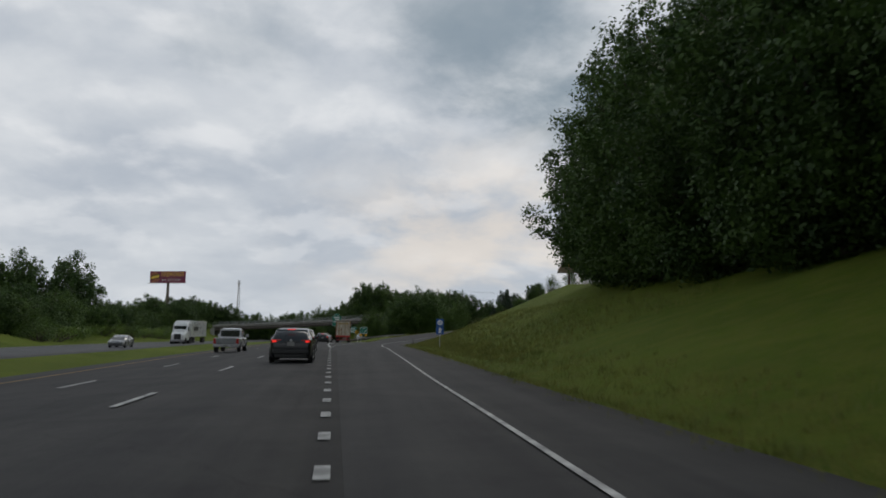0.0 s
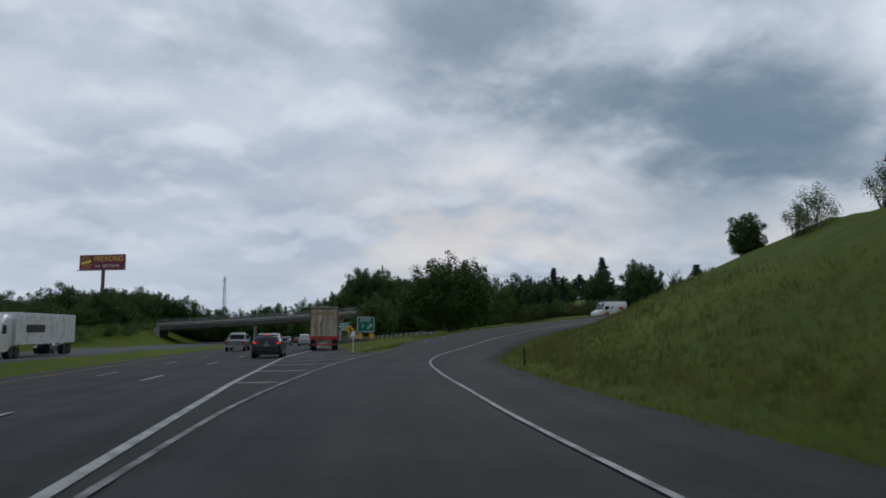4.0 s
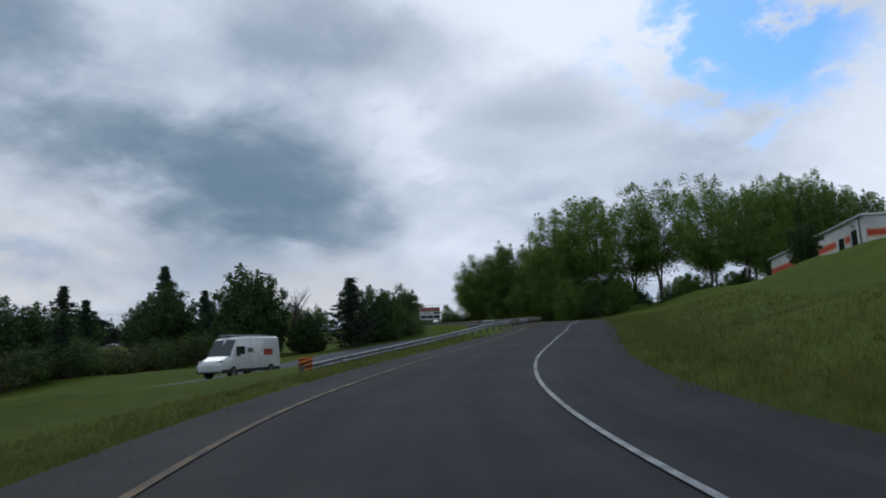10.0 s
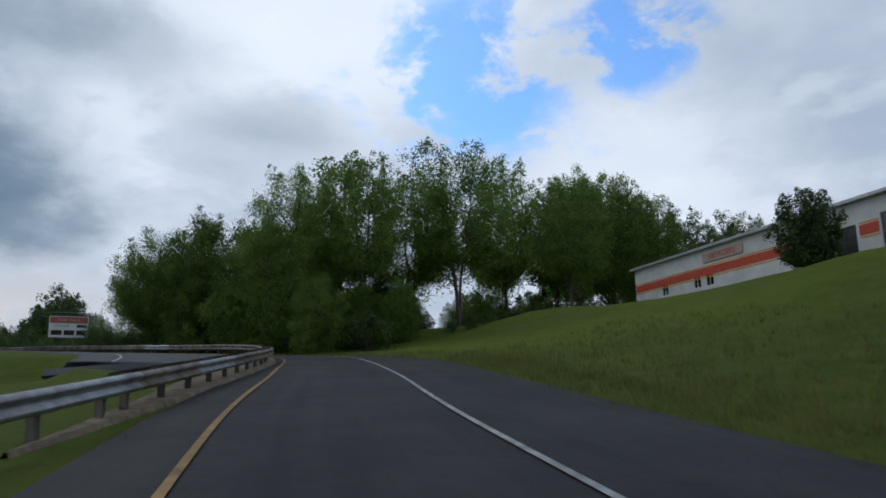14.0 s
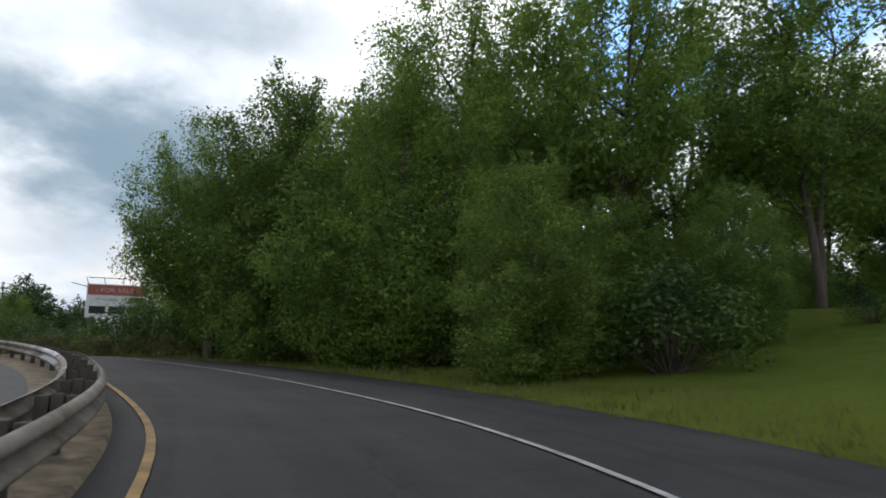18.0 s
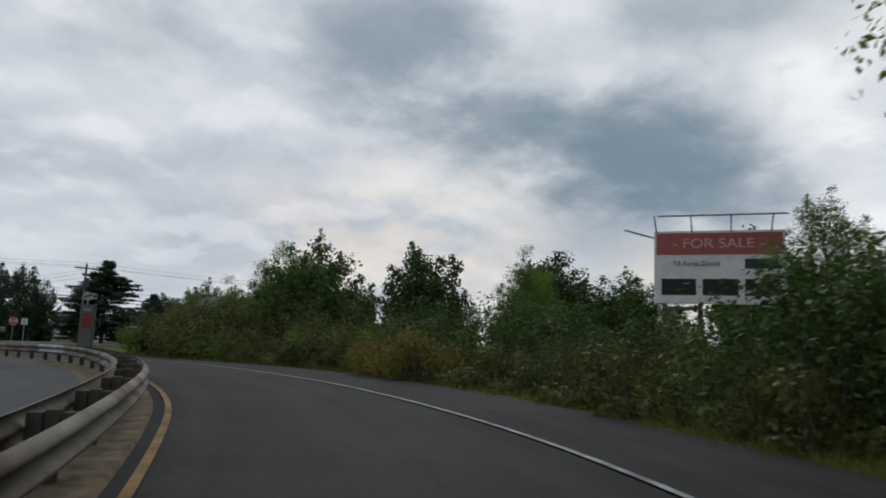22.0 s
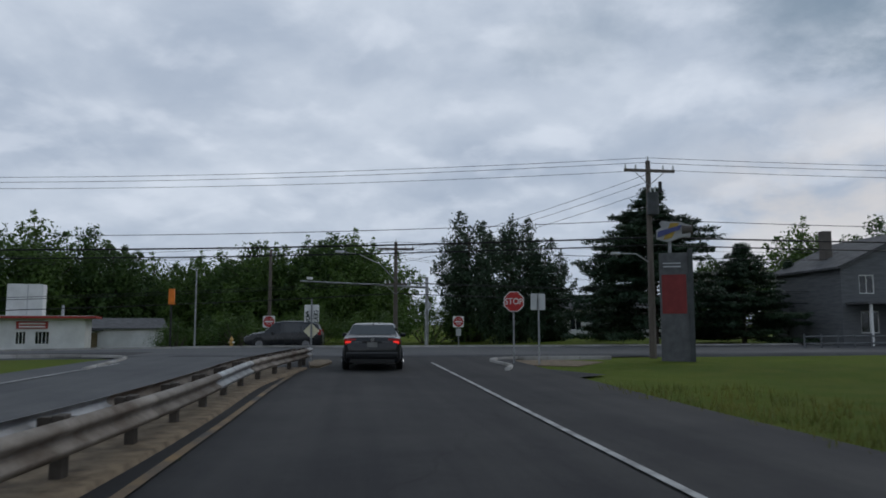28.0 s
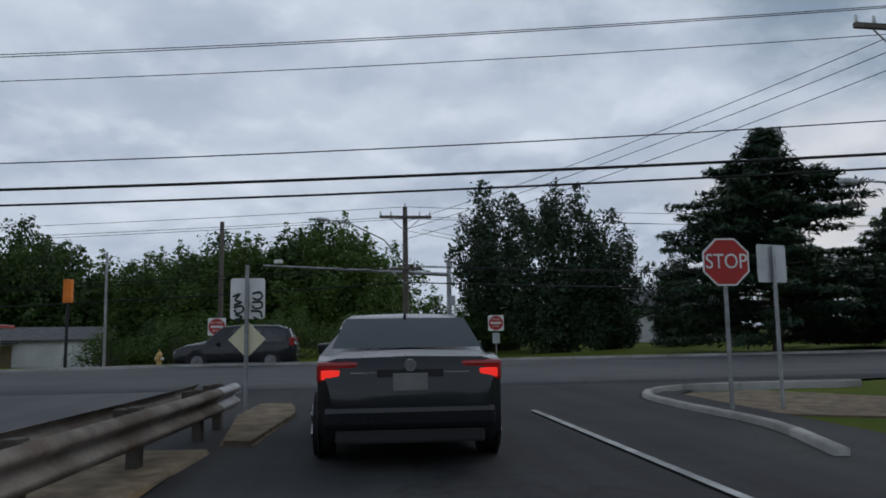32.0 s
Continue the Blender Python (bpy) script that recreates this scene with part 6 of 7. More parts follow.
part("red_panel", plate([(-.56, 11.6 - pyz), (.40, 11.6 - pyz), (.40, 13.2 - pyz), (-.56, 13.2 - pyz)], -.01), material("dull_red_panel", (.20, .03, .03), (.15, .025, .025), 2, .6, .05), py).location.y = -.012
part("word_bar", plate([(-.56, 13.45 - pyz), (.3, 13.45 - pyz), (.3, 13.75 - pyz), (-.56, 13.75 - pyz)], -.01), PYLON, py, "pale unreadable name bar").location.y = -.012
for z in (13.5, 13.64):
    part("word_bar", plate([(-.5, z - pyz), (.2, z - pyz), (.2, z + .05 - pyz), (-.5, z + .05 - pyz)], -.01), ALU, py).location.y = -.03
part("neck", rod((-.2, .2, 14.0 - pyz), (-.2, .2, 14.7 - pyz), .07, None, 10), STEEL, py)
topz = 14.95 - pyz
part("emblem", plate([(-.72, topz - .26), (-.25, topz - .40), (.35, topz - .18), (.62, topz - .2), (.68, topz + .25), (.25, topz + .42), (-.2, topz + .45), (-.45, topz + .5), (-.6, topz + .42), (-.5, topz + .25), (-.72, topz + .1)], .3), material("greyed_emblem", (.36, .36, .36), (.26, .26, .27), 2, .6, .1), py, "plain emblem shape in blue, yellow and white")
part("emblem", plate([(-.45, topz - .3), (-.1, topz - .22), (.2, topz + .38), (-.15, topz + .4)], -.01), material("dull_yellow_print", (.36, .24, .04), (.28, .19, .04), 2, .6, .05), py).location.y = -.012
part("emblem", plate([(-.68, topz - .2), (.2, topz + .1), (.3, topz + .3), (-.66, topz + .05)], -.012), material("dull_blue_print", (.08, .09, .22), (.06, .07, .18), 2, .6, .05), py).location.y = -.026
part("cap", rod((.3, .15, topz + .1), (.72, .15, topz + .1), .24, .2, 14), BRIDGE, py)

# corner kerbs and the worn corner of the verge
def arc_line(points, z, step=.7):
    return spline(np.array([(x, y, z) for x, y in points]), step)


kerb(arc_line([(88.4, 283.5), (88.0, 285.6), (86.9, 287.8), (86.3, 289.6), (86.8, 291.2), (88.6, 292.4), (91.5, 293.6)], 9.66), "curved concrete kerb round the grass corner")
kerb(arc_line([(75.9, 279.2), (74.2, 281.8), (72.4, 284.6), (70.6, 286.4), (67.8, 286.3), (64.0, 284.6)], 9.66), "curved concrete kerb round the traffic island")
far_kerb = CROSS_LINE[(CROSS_LINE[:, 0] > 30) & (CROSS_LINE[:, 0] < 130)].copy()
far_kerb[:, :2] -= sides(far_kerb) * 6.3
kerb(far_kerb, "straight concrete kerb along the far verge", .18, .12)
cap_pts = [(87.3, 287.6), (86.6, 289.6), (87.0, 290.9), (88.5, 291.9), (90.6, 290.8), (90.0, 287.5)]
bm = bmesh.new()
bm.faces.new([bm.verts.new((x, y, 9.62)) for x, y in cap_pts])
ext = bmesh.ops.extrude_face_region(bm, geom=bm.faces[:])
for e in ext["geom"]:
    if isinstance(e, bmesh.types.BMVert):
        e.co.z += .05
tagged(part("bare_earth_patch", bm, GRAVEL), "worn bare earth on the verge corner", "earth", "", "structure")

# ---- buildings ----
WALL_WHITE = material("white_painted_wall", (.62, .62, .61), (.50, .50, .49), .7, .75, .15, fine=14, world_space=True)
ROOF_GREY = material("grey_shingle_roof", (.10, .10, .105), (.07, .07, .072), 2, .9, .4, fine=16, world_space=True)
TRIM_RED = material("red_trim", (.36, .05, .04), (.28, .04, .035), 2, .6, .1)
STRIPE_RED = material("orange_red_stripe", (.50, .07, .03), (.42, .06, .03), 1.5, .6, .1)
DOOR_TAN = material("tan_garage_door", (.24, .19, .11), (.19, .15, .09), 2, .7, .15, streak=(1, 1, 6))
GLASS_DARK = material("dark_window_glass", (.012, .014, .016), (.02, .022, .025), 2, .08, 0, spec=.6)
WALL_DARK = material("grey_siding", (.14, .145, .15), (.10, .105, .11), 1, .8, .2, streak=(1, 1, 8))


def wall_with_openings(name, w, h, t, openings, mat, parent, m):
    """A wall of w x h x t in its own x-z plane with rectangular openings right through it."""
    xs = sorted({0, w, *[v for o in openings for v in (o[0], o[1])]})
    zs = sorted({0, h, *[v for o in openings for v in (o[2], o[3])]})
    bm = bmesh.new()
    grid = {}
    for k, y in ((0, 0), (1, t)):
        for i, x in enumerate(xs):
            for j, z in enumerate(zs):
                grid[i, j, k] = bm.verts.new((x, y, z))
    solid = lambda i, j: 0 <= i < len(xs) - 1 and 0 <= j < len(zs) - 1 and not any(o[0] <= xs[i] < o[1] and o[2] <= zs[j] < o[3] for o in openings)
    for i in range(len(xs) - 1):
        for j in range(len(zs) - 1):
            if not solid(i, j):
                continue
            for k in (0, 1):
                q = [grid[i, j, k], grid[i + 1, j, k], grid[i + 1, j + 1, k], grid[i, j + 1, k]]
                bm.faces.new(q if k == 0 else q[::-1])
            for di, dj, a, b in ((-1, 0, (0, 0), (0, 1)), (1, 0, (1, 0), (1, 1)), (0, -1, (0, 0), (1, 0)), (0, 1, (0, 1), (1, 1))):
                if not solid(i + di, j + dj):
                    bm.faces.new((grid[i + a[0], j + a[1], 0], grid[i + b[0], j + b[1], 0], grid[i + b[0], j + b[1], 1], grid[i + a[0], j + a[1], 1]))
    ob = part(name, bm, mat, parent)
    ob.matrix_basis = m
    return ob


def window_unit(x, z, w, h, parent, m, bars=2):
    """A window: a welded frame ring, a pane and upright bars, each a part of its own."""
    bm = bmesh.new()
    outer = [(x, z), (x + w, z), (x + w, z + h), (x, z + h)]
    inner = [(x + .06, z + .06), (x + w - .06, z + .06), (x + w - .06, z + h - .06), (x + .06, z + h - .06)]
    rings = [[bm.verts.new((a, y, b)) for a, b in ring] for y, ring in ((.04, outer), (.04, inner), (.12, inner), (.12, outer))]
    for k in range(4):
        one, two = rings[k], rings[(k + 1) % 4]
        for n in range(4):
            bm.faces.new((one[n], one[(n + 1) % 4], two[(n + 1) % 4], two[n]))
    bmesh.ops.recalc_face_normals(bm, faces=bm.faces[:])
    f = part("window", bm, SIGN_WHITE, parent)
    f.matrix_basis = m
    part("pane", box(w - .1, .02, h - .1, (x + w / 2, .1, z + .05)), GLASS_DARK, f)
    for k in range(1, bars):
        part("window_bar", box(.04, .05, h - .11, (x + w * k / bars, .065, z + .055)), SIGN_WHITE, f)
    return f


def house_box(name, m, w, d, h, label, category, openings_front, wall, roof=None, pitch=0.0, over=.35, ridge_across=False):
    """A building: four walls with thickness, openings in the front, and a flat or pitched roof."""
    b = thing(name, m, label, category)
    wall_with_openings("wall_front", w, h, .22, openings_front, wall, b, pose(-w / 2, 0, 0))
    wall_with_openings("wall_back", w, h, .22, [], wall, b, pose(-w / 2, d - .22, 0))
    for s in (-1, 1):
        wall_with_openings("wall_side", d - .44, h, .22, [], wall, b, pose(s * w / 2 - (.22 if s > 0 else 0) + .22, .22, 0, 0, 0, 90))
    roof = roof or ROOF_GREY
    if not pitch:
        part("roof", box(w + 2 * over, d + 2 * over, .22, (0, d / 2, h), .02), roof, b)
    else:
        bm = bmesh.new()
        W, D = w / 2 + over, d / 2 + over
        if ridge_across:
            sec = [(-W, 0), (0, pitch), (W, 0), (W, -.14), (0, pitch - .14), (-W, -.14)]
            a = [bm.verts.new((x, -over, h + z)) for x, z in sec]
            e = [bm.verts.new((x, d + over, h + z)) for x, z in sec]
        else:
            sec = [(-D, 0), (0, pitch), (D, 0), (D, -.14), (0, pitch - .14), (-D, -.14)]
            a = [bm.verts.new((-W, d / 2 + y, h + z)) for y, z in sec]
            e = [bm.verts.new((W, d / 2 + y, h + z)) for y, z in sec]
        for i in range(6):
            j = (i + 1) % 6
            bm.faces.new((a[i], a[j], e[j], e[i]))
        bm.faces.new(a[0:3] + a[3:6])
        bm.faces.new((e[0:3] + e[3:6])[::-1])
        part("roof", bm, roof, b)
        g = bmesh.new()
        if ridge_across:
            for y in (.02, d - .02 - .18):
                tri = [(-w / 2, h), (w / 2, h), (0, h + pitch * .92)]
                p0 = [g.verts.new((x, y, z)) for x, z in tri]
                p1 = [g.verts.new((x, y + .18, z)) for x, z in tri]
                g.faces.new(p0)
                g.faces.new(p1[::-1])
                for i in range(3):
                    g.faces.new((p0[i], p0[(i + 1) % 3], p1[(i + 1) % 3], p1[i]))
        else:
            for x in (-w / 2 + .02, w / 2 - .2):
                tri = [(0, h), (d, h), (d / 2, h + pitch * .92)]
                p0 = [g.verts.new((x, y, z)) for y, z in tri]
                p1 = [g.verts.new((x + .18, y, z)) for y, z in tri]
                g.faces.new(p0)
                g.faces.new(p1[::-1])
                for i in range(3):
                    g.faces.new((p0[i], p0[(i + 1) % 3], p1[(i + 1) % 3], p1[i]))
        part("gable", g, wall, b)
    return b


# white garage and the low shop across the road
gm = pose(39.6, 318.4, ground_at(40, 319) - .35, 0, 0, 48)
ga = house_box("garage", gm, 10.4, 6.5, 2.55, "white garage with tan doors and a grey roof", "garage", [(.6, 4.2, .0, 2.1)], WALL_WHITE, ROOF_GREY, 1.0, .3)
part("garage_door", box(3.6, .08, 2.1, (-5.2 + 2.4, .1, 0)), DOOR_TAN, ga, "tan garage door")
part("porch_roof", box(4.6, 1.6, .12, (-2.9, -.6, 2.25), .02), ROOF_GREY, ga)
sm = pose(39.3, 303.7, ground_at(40, 305) - .1, 0, 0, 41)
sh = house_box("roadside_shop", sm, 17, 8, 3.05, "low white shop with red roof edge and barred windows", "shop", [(6.4, 7.4, .0, 2.05), (11.9, 12.7, .9, 2.0), (13.3, 14.4, .9, 2.0)], WALL_WHITE, WALL_WHITE, 0, .7)
part("roof_edge", box(18.5, .12, .2, (0, -.78, 3.04), .02), TRIM_RED, sh)
part("roof_edge", box(.12, 9.3, .2, (9.27, 3.9, 3.04), .02), TRIM_RED, sh)
window_unit(11.9, .9, .8, 1.1, sh, pose(-8.5, 0, 0), 3)
window_unit(13.3, .9, 1.1, 1.1, sh, pose(-8.5, 0, 0), 4)
part("door", box(1.0, .06, 2.05, (-8.5 + 6.9, .1, 0)), WALL_DARK, sh)
part("shop_sign", box(2.3, .1, .6, (4.6, -.07, 2.2), .02), TRIM_RED, sh, "red sign board with pale bars")
for z in (2.3, 2.55):
    part("word_bar", plate([(3.65, z), (5.55, z), (5.55, z + .12), (3.65, z + .12)], -.01), SIGN_WHITE, sh).location.y = -.13
rb = part("roof_unit", box(2.7, 2.4, 2.7, (3.7, 3.0, 3.25), .05), WALL_WHITE, sh, "white box on the roof")
part("seam", box(.06, .04, 2.6, (3.9, 1.79, 3.3)), ALU, rb)
part("vent_pipe", rod((6.5, 3, 3.2), (6.5, 3, 4.2), .12, None, 8), ALU, sh)
for x, y, h in ((45.4, 319.6, 1.3), (49.0, 318.0, .7), (25, 308, .9), (33.5, 310.2, .8), (37, 311.2, .8)):
    plant("bush_b", x, y, h, .9)

# the house behind the trees on the other side
hm = pose(107.5, 314.5, ground_at(108, 317), 0, 0, 22)
ho = house_box("house", hm, 9.5, 8, 5.0, "dark grey two-storey house with a porch behind trees", "house", [(1.2, 2.2, 3.3, 4.5), (3.4, 4.4, 3.3, 4.5), (6.4, 7.4, 3.3, 4.5), (1.2, 2.4, .8, 2.2), (6.2, 7.6, .8, 2.2), (4.2, 5.2, 0, 2.1)], WALL_DARK, ROOF_GREY, 2.4, .4, True)
for x, z, w, h in ((1.2, 3.3, 1.0, 1.2), (3.4, 3.3, 1.0, 1.2), (6.4, 3.3, 1.0, 1.2), (1.2, .8, 1.2, 1.4), (6.2, .8, 1.4, 1.4)):
    window_unit(x, z, w, h, ho, pose(-4.75, 0, 0))
part("door", box(1.0, .06, 2.1, (-.05, .1, 0)), WALL_WHITE, ho)
part("porch_roof", box(9.0, 2.2, .15, (0, -1.1, 2.6), .02), ROOF_GREY, ho)
for x in (-4.2, -1.4, 1.4, 4.2):
    part("porch_post", box(.14, .14, 2.6, (x, -2.0, 0), .01), SIGN_WHITE, ho)
part("chimney", box(.6, .6, 2.2, (-3.2, 4, 5.6), .02), BRIDGE, ho)
fn = thing("picket_fence", Matrix(), "low grey wooden fence in front of the house", "fence")
fl = spline(np.array(((100.0, 306.6, 9.8), (108.0, 310.0, 9.9), (120.0, 315.0, 10.0))), 1.0)
for i, p in enumerate(fl):
    part("fence_post", box(.09, .09, .95, (p[0], p[1], ground_at(p[0], p[1]) - .05), .01), WALL_DARK, fn)
for u in (.35, .75):
    line = fl.copy()
    line[:, 2] = [ground_at(p[0], p[1]) + u for p in fl]
    v, f = tube(line, [.045] * len(line), 4)
    part("rail", mesh_from("rail", v, f, WALL_DARK), WALL_DARK, fn)
wh = house_box("distant_house", pose(86.5, 338, ground_at(86, 340) - .2, 0, 0, 12), 11, 7, 3.2, "pale low house between the pines", "house", [(1, 2.2, 1, 2.2), (4, 5.2, 1, 2.2), (7.5, 8.7, 1, 2.2)], WALL_WHITE, ROOF_GREY, 1.6)
for x in (1, 4, 7.5):
    window_unit(x, 1, 1.2, 1.2, wh, pose(-5.5, 0, 0))

# the fireworks store above the ramp
a = math.atan2(165.2 - 147.2, 128.8 - 102.9)
flen = math.hypot(165.2 - 147.2, 128.8 - 102.9)
fz = 13.15
fm = pose((128.8 + 102.9) / 2, (165.2 + 147.2) / 2, fz - .3, 0, 0, math.degrees(a) + 180)
fw = house_box("fireworks_store", fm, flen, 16, 4.05, "long white store with orange-red stripe and a sign", "shop", [(4.5, 5.5, 1.1, 2.6), (9.3, 10.3, 1.1, 2.6), (11, 12, 1.1, 2.6), (24.5, 26.2, .3, 2.7), (28.0, 29.6, .3, 3.0)], WALL_WHITE, WALL_WHITE, 0, .25)
part("fascia", box(flen + .6, .1, .22, (0, -.3, 4.03), .02), ALU, fw)
for x0, x1 in ((-flen / 2 + .1, flen / 2 - 7.6), (flen / 2 - 5.1, flen / 2 - 3.7)):
    for z, h, mt in ((1.95, .62, STRIPE_RED), (1.78, .09, SIGN_YELLOW), (2.64, .09, SIGN_YELLOW)):
        part("stripe", box(x1 - x0, .02, h, ((x0 + x1) / 2, -.014, z)), mt, fw)
for z, h, mt in ((1.95, .62, STRIPE_RED), (1.78, .09, SIGN_YELLOW), (2.64, .09, SIGN_YELLOW)):
    part("stripe", box(.02, 15.6, h, (flen / 2 + .014, 8, z)), mt, fw)
board = part("sign_board", box(5.0, .08, .72, (-2.4, -.06, 2.95), .02), material("faded_sign_board", (.42, .30, .24), (.36, .25, .2), 2, .7, .05), fw, "faded board lettered FIREWORKS")
letters("FIREWORKS", .62, TRIM_RED, fw, (-2.4, -.11, 3.31), wide=.98)
for x, z, w, h in ((4.5, 1.1, 1, 1.5), (9.3, 1.1, 1, 1.5), (11, 1.1, 1, 1.5)):
    window_unit(x, z, w, h, fw, pose(-flen / 2, 0, 0))
for x, w, h in ((25.35, 1.7, 2.4), (28.8, 1.6, 2.7)):
    part("door", box(w, .08, h, (-flen / 2 + x, .12, .3)), GLASS_DARK, fw, "dark glass door")
part("downpipe", rod((flen / 2 - .9, -.1, 0), (flen / 2 - .9, -.1, 4.4), .06, None, 8), BRIDGE, fw)
part("wall_lamp", box(.3, .3, .3, (flen / 2 - 2.6, -.2, 3.3), .03), ALU, fw)

# the sale board among the bushes
FSX, FSY = (121.2, 230.2), (124.45, 227.7)
a = math.degrees(math.atan2(FSY[1] - FSX[1], FSY[0] - FSX[0]))
w = math.hypot(FSY[0] - FSX[0], FSY[1] - FSX[1])
fz0 = ground_at(122.8, 229.0)
fs = thing("sale_board", pose((FSX[0] + FSY[0]) / 2, (FSX[1] + FSY[1]) / 2, fz0, 0, 0, a) @ Matrix.Diagonal((1, 1, 1.02, 1)), "large faded red and white for-sale board with lamp bar", "billboard")
FADED_RED = material("faded_red_print", (.40, .12, .10), (.33, .10, .09), 1.2, .7, .05)
z0 = (12.95 - fz0) / 1.02
part("board", box(w, .16, 2.42, (0, 0, z0), .02), SIGN_WHITE, fs)
part("red_band", plate([(-w / 2 + .08, z0 + 1.62), (w / 2 - .08, z0 + 1.62), (w / 2 - .08, z0 + 2.34), (-w / 2 + .08, z0 + 2.34)], -.006), FADED_RED, fs).location.y = -.085
letters("- FOR SALE -", .44, material("pale_red_letters", (.62, .42, .38), (.55, .36, .32), 2, .7, .03), fs, (0, -.1, z0 + 1.98), wide=1.2)
letters("7.9 Acres Zoned", .23, GRAFF, fs, (-w * .17, -.1, z0 + 1.32), wide=.95)
part("word_bar", plate([(w * .2, z0 + 1.15), (w * .44, z0 + 1.15), (w * .44, z0 + 1.48), (w * .2, z0 + 1.48)], -.006), GRAFF, fs).location.y = -.085
for x0, x1 in ((-.44, -.17), (-.12, .15), (.2, .46)):
    part("number_bar", plate([(x0 * w, z0 + .28), (x1 * w, z0 + .28), (x1 * w, z0 + .82), (x0 * w, z0 + .82)], -.006), SIGN_BLACK, fs).location.y = -.085
for x in (-.42, -.14, .14, .42):
    part("leg", box(.16, .2, z0 + .4, (x * w, .2, -.1), .01), POST_WOOD, fs)
part("walkway", box(w * .3, .5, .08, (-w * .28, -.2, z0 - .2)), POST_WOOD, fs)
part("lamp_bar", rod((-w / 2 + .2, -1.1, z0 + 2.75), (w / 2, -1.1, z0 + 2.75), .03, None, 6), STEEL, fs)
for x in (-.48, -.2, .1, .4):
    part("lamp_arm", rod((x * w, 0, z0 + 2.35), (x * w, -1.1, z0 + 2.75), .025, None, 6), STEEL, fs)
part("lamp_arm", rod((-w / 2, 0, z0 + 2.2), (-w / 2 - .9, -.9, z0 + 2.35), .03, None, 6), STEEL, fs)

for x, y, h in ((119.8, 229.2, 1.9), (121.0, 228.2, 1.9), (122.3, 227.0, 2.1), (123.6, 225.8, 2.6), (118.4, 231.4, 2.5), (124.6, 223.4, 3.2), (117.4, 218.8, 3.2), (119.2, 219.6, 3.3), (121.2, 221.4, 3.4), (116.6, 232.8, 2.9)):
    plant("bush_b", x, y, h, 1.2)

for k, x, y, h in (("round_a", 123.2, 242.6, 5.6), ("round_c", 126.8, 241.4, 4.6), ("bush_b", 124.6, 238.6, 2.9), ("bush_b", 127.2, 237.2, 2.7), ("bush_b", 122.0, 238.6, 2.7), ("bush_b", 129.6, 235.6, 2.9)):
    plant(k, x, y, h, 1.2)

# trees behind the junction
for k, x, y, h in (("dark_b", 75.2, 323.5, 11.8), ("dark_a", 79.8, 320.5, 10.6), ("dark_b", 83.0, 319.0, 8.4), ("pine_b", 91.6, 314.5, 11.0), ("pine_b", 97.5, 316.0, 7.0), ("cedar_a", 101, 320, 6), ("dark_a", 87.0, 327.0, 6.4)):
    plant(k, x, y, h, 1.55 if k == "pine_b" else 1.0 if k[:4] == "dark" else 1.3)
for i in range(13):
    x = -8 + i * 5.2
    k = .72 if 9 < x < 23 else 1.0
    plant(pick("round_a", "round_c"), x, 352 - .25 * abs(x - 45) + planter.uniform(-3, 3), k * planter.uniform(12.5, 15.0), 1.15)
for i in range(8):
    x = 35 + i * 3.3
    plant(pick("round_a", "round_c"), x, 336 + planter.uniform(-2, 3), planter.uniform(10.5, 12.5), 1.1)
for i in range(9):
    plant("bush_b", 50 + i * 3.2, 315 + i * .6 + planter.uniform(-1.5, 2.5), planter.uniform(2.2, 3.6), 1.4)
for x, y, h in ((28, 331, 13), (21, 326, 16.0), (12, 327, 16.5), (8, 318, 14.5), (14, 321, 15.5), (20, 336, 16), (0, 312, 14), (4, 326, 15.5), (104, 335, 11), (112, 340, 12), (122, 336, 12), (130, 340, 12), (118, 322, 8), (140, 335, 12), (97, 345, 9), (150, 345, 13)):
    plant(pick("round_a", "round_b", "round_c"), x, y, h)
plant("round_b", 103.2, 153.3, 4.6, 1.0)

for x, y, h in ((176, 168, 25), (184, 163, 24), (168, 172, 25), (192, 156, 25), (160, 176, 24), (200, 148, 24), (208, 136, 24), (150, 150, 13), (215, 126, 23)):
    plant(pick("tall_a", "tall_b", "tall_c"), x, y, h, .95)


# ---- vehicles ----
def car_paint(name, c, rough=.3):
    return material(name, c, tuple(v * .85 for v in c), 1.2, rough, 0.0, .1, 60, .04, coat=.5 if max(c) < .1 else .9, spec=.3 if max(c) < .1 else .4)


PAINT_BLACK, PAINT_SILVER, PAINT_WHITE_CAR, PAINT_MAROON, PAINT_GREY = (car_paint("car_paint_" + n, c) for n, c in (
    ("black", (.008, .009, .011)), ("silver", (.34, .35, .36)), ("white", (.66, .66, .65)), ("maroon", (.07, .012, .014)), ("grey", (.16, .165, .17))))
CAR_GLASS = material("car_glass", (.014, .017, .019), (.02, .023, .025), 1, .06, 0, spec=.7)
TAIL = material("tail_lamp_lens", (.30, .012, .010), (.24, .01, .01), 8, .2, 0, spec=.6)
LAMP_CLEAR = material("clear_lamp_lens", (.55, .56, .57), (.45, .46, .47), 8, .15, 0, spec=.6)
RIM = material("alloy_rim", (.30, .30, .31), (.2, .2, .2), 6, .35, 0, .8)
TRIM_BLACK = material("black_trim", (.018, .018, .018), (.025, .025, .025), 5, .6, .05)
PLATE_GREY = material("number_plate", (.20, .20, .19), (.16, .16, .15), 5, .6, 0)
BRAKE = bpy.data.materials.new("lit_brake_lamp")
BRAKE.use_nodes = True
BRAKE.node_tree.nodes["Principled BSDF"].inputs["Base Color"].default_value = (.5, .02, .01, 1)
BRAKE.node_tree.nodes["Principled BSDF"].inputs["Emission Color"].default_value = (1, .025, .015, 1)
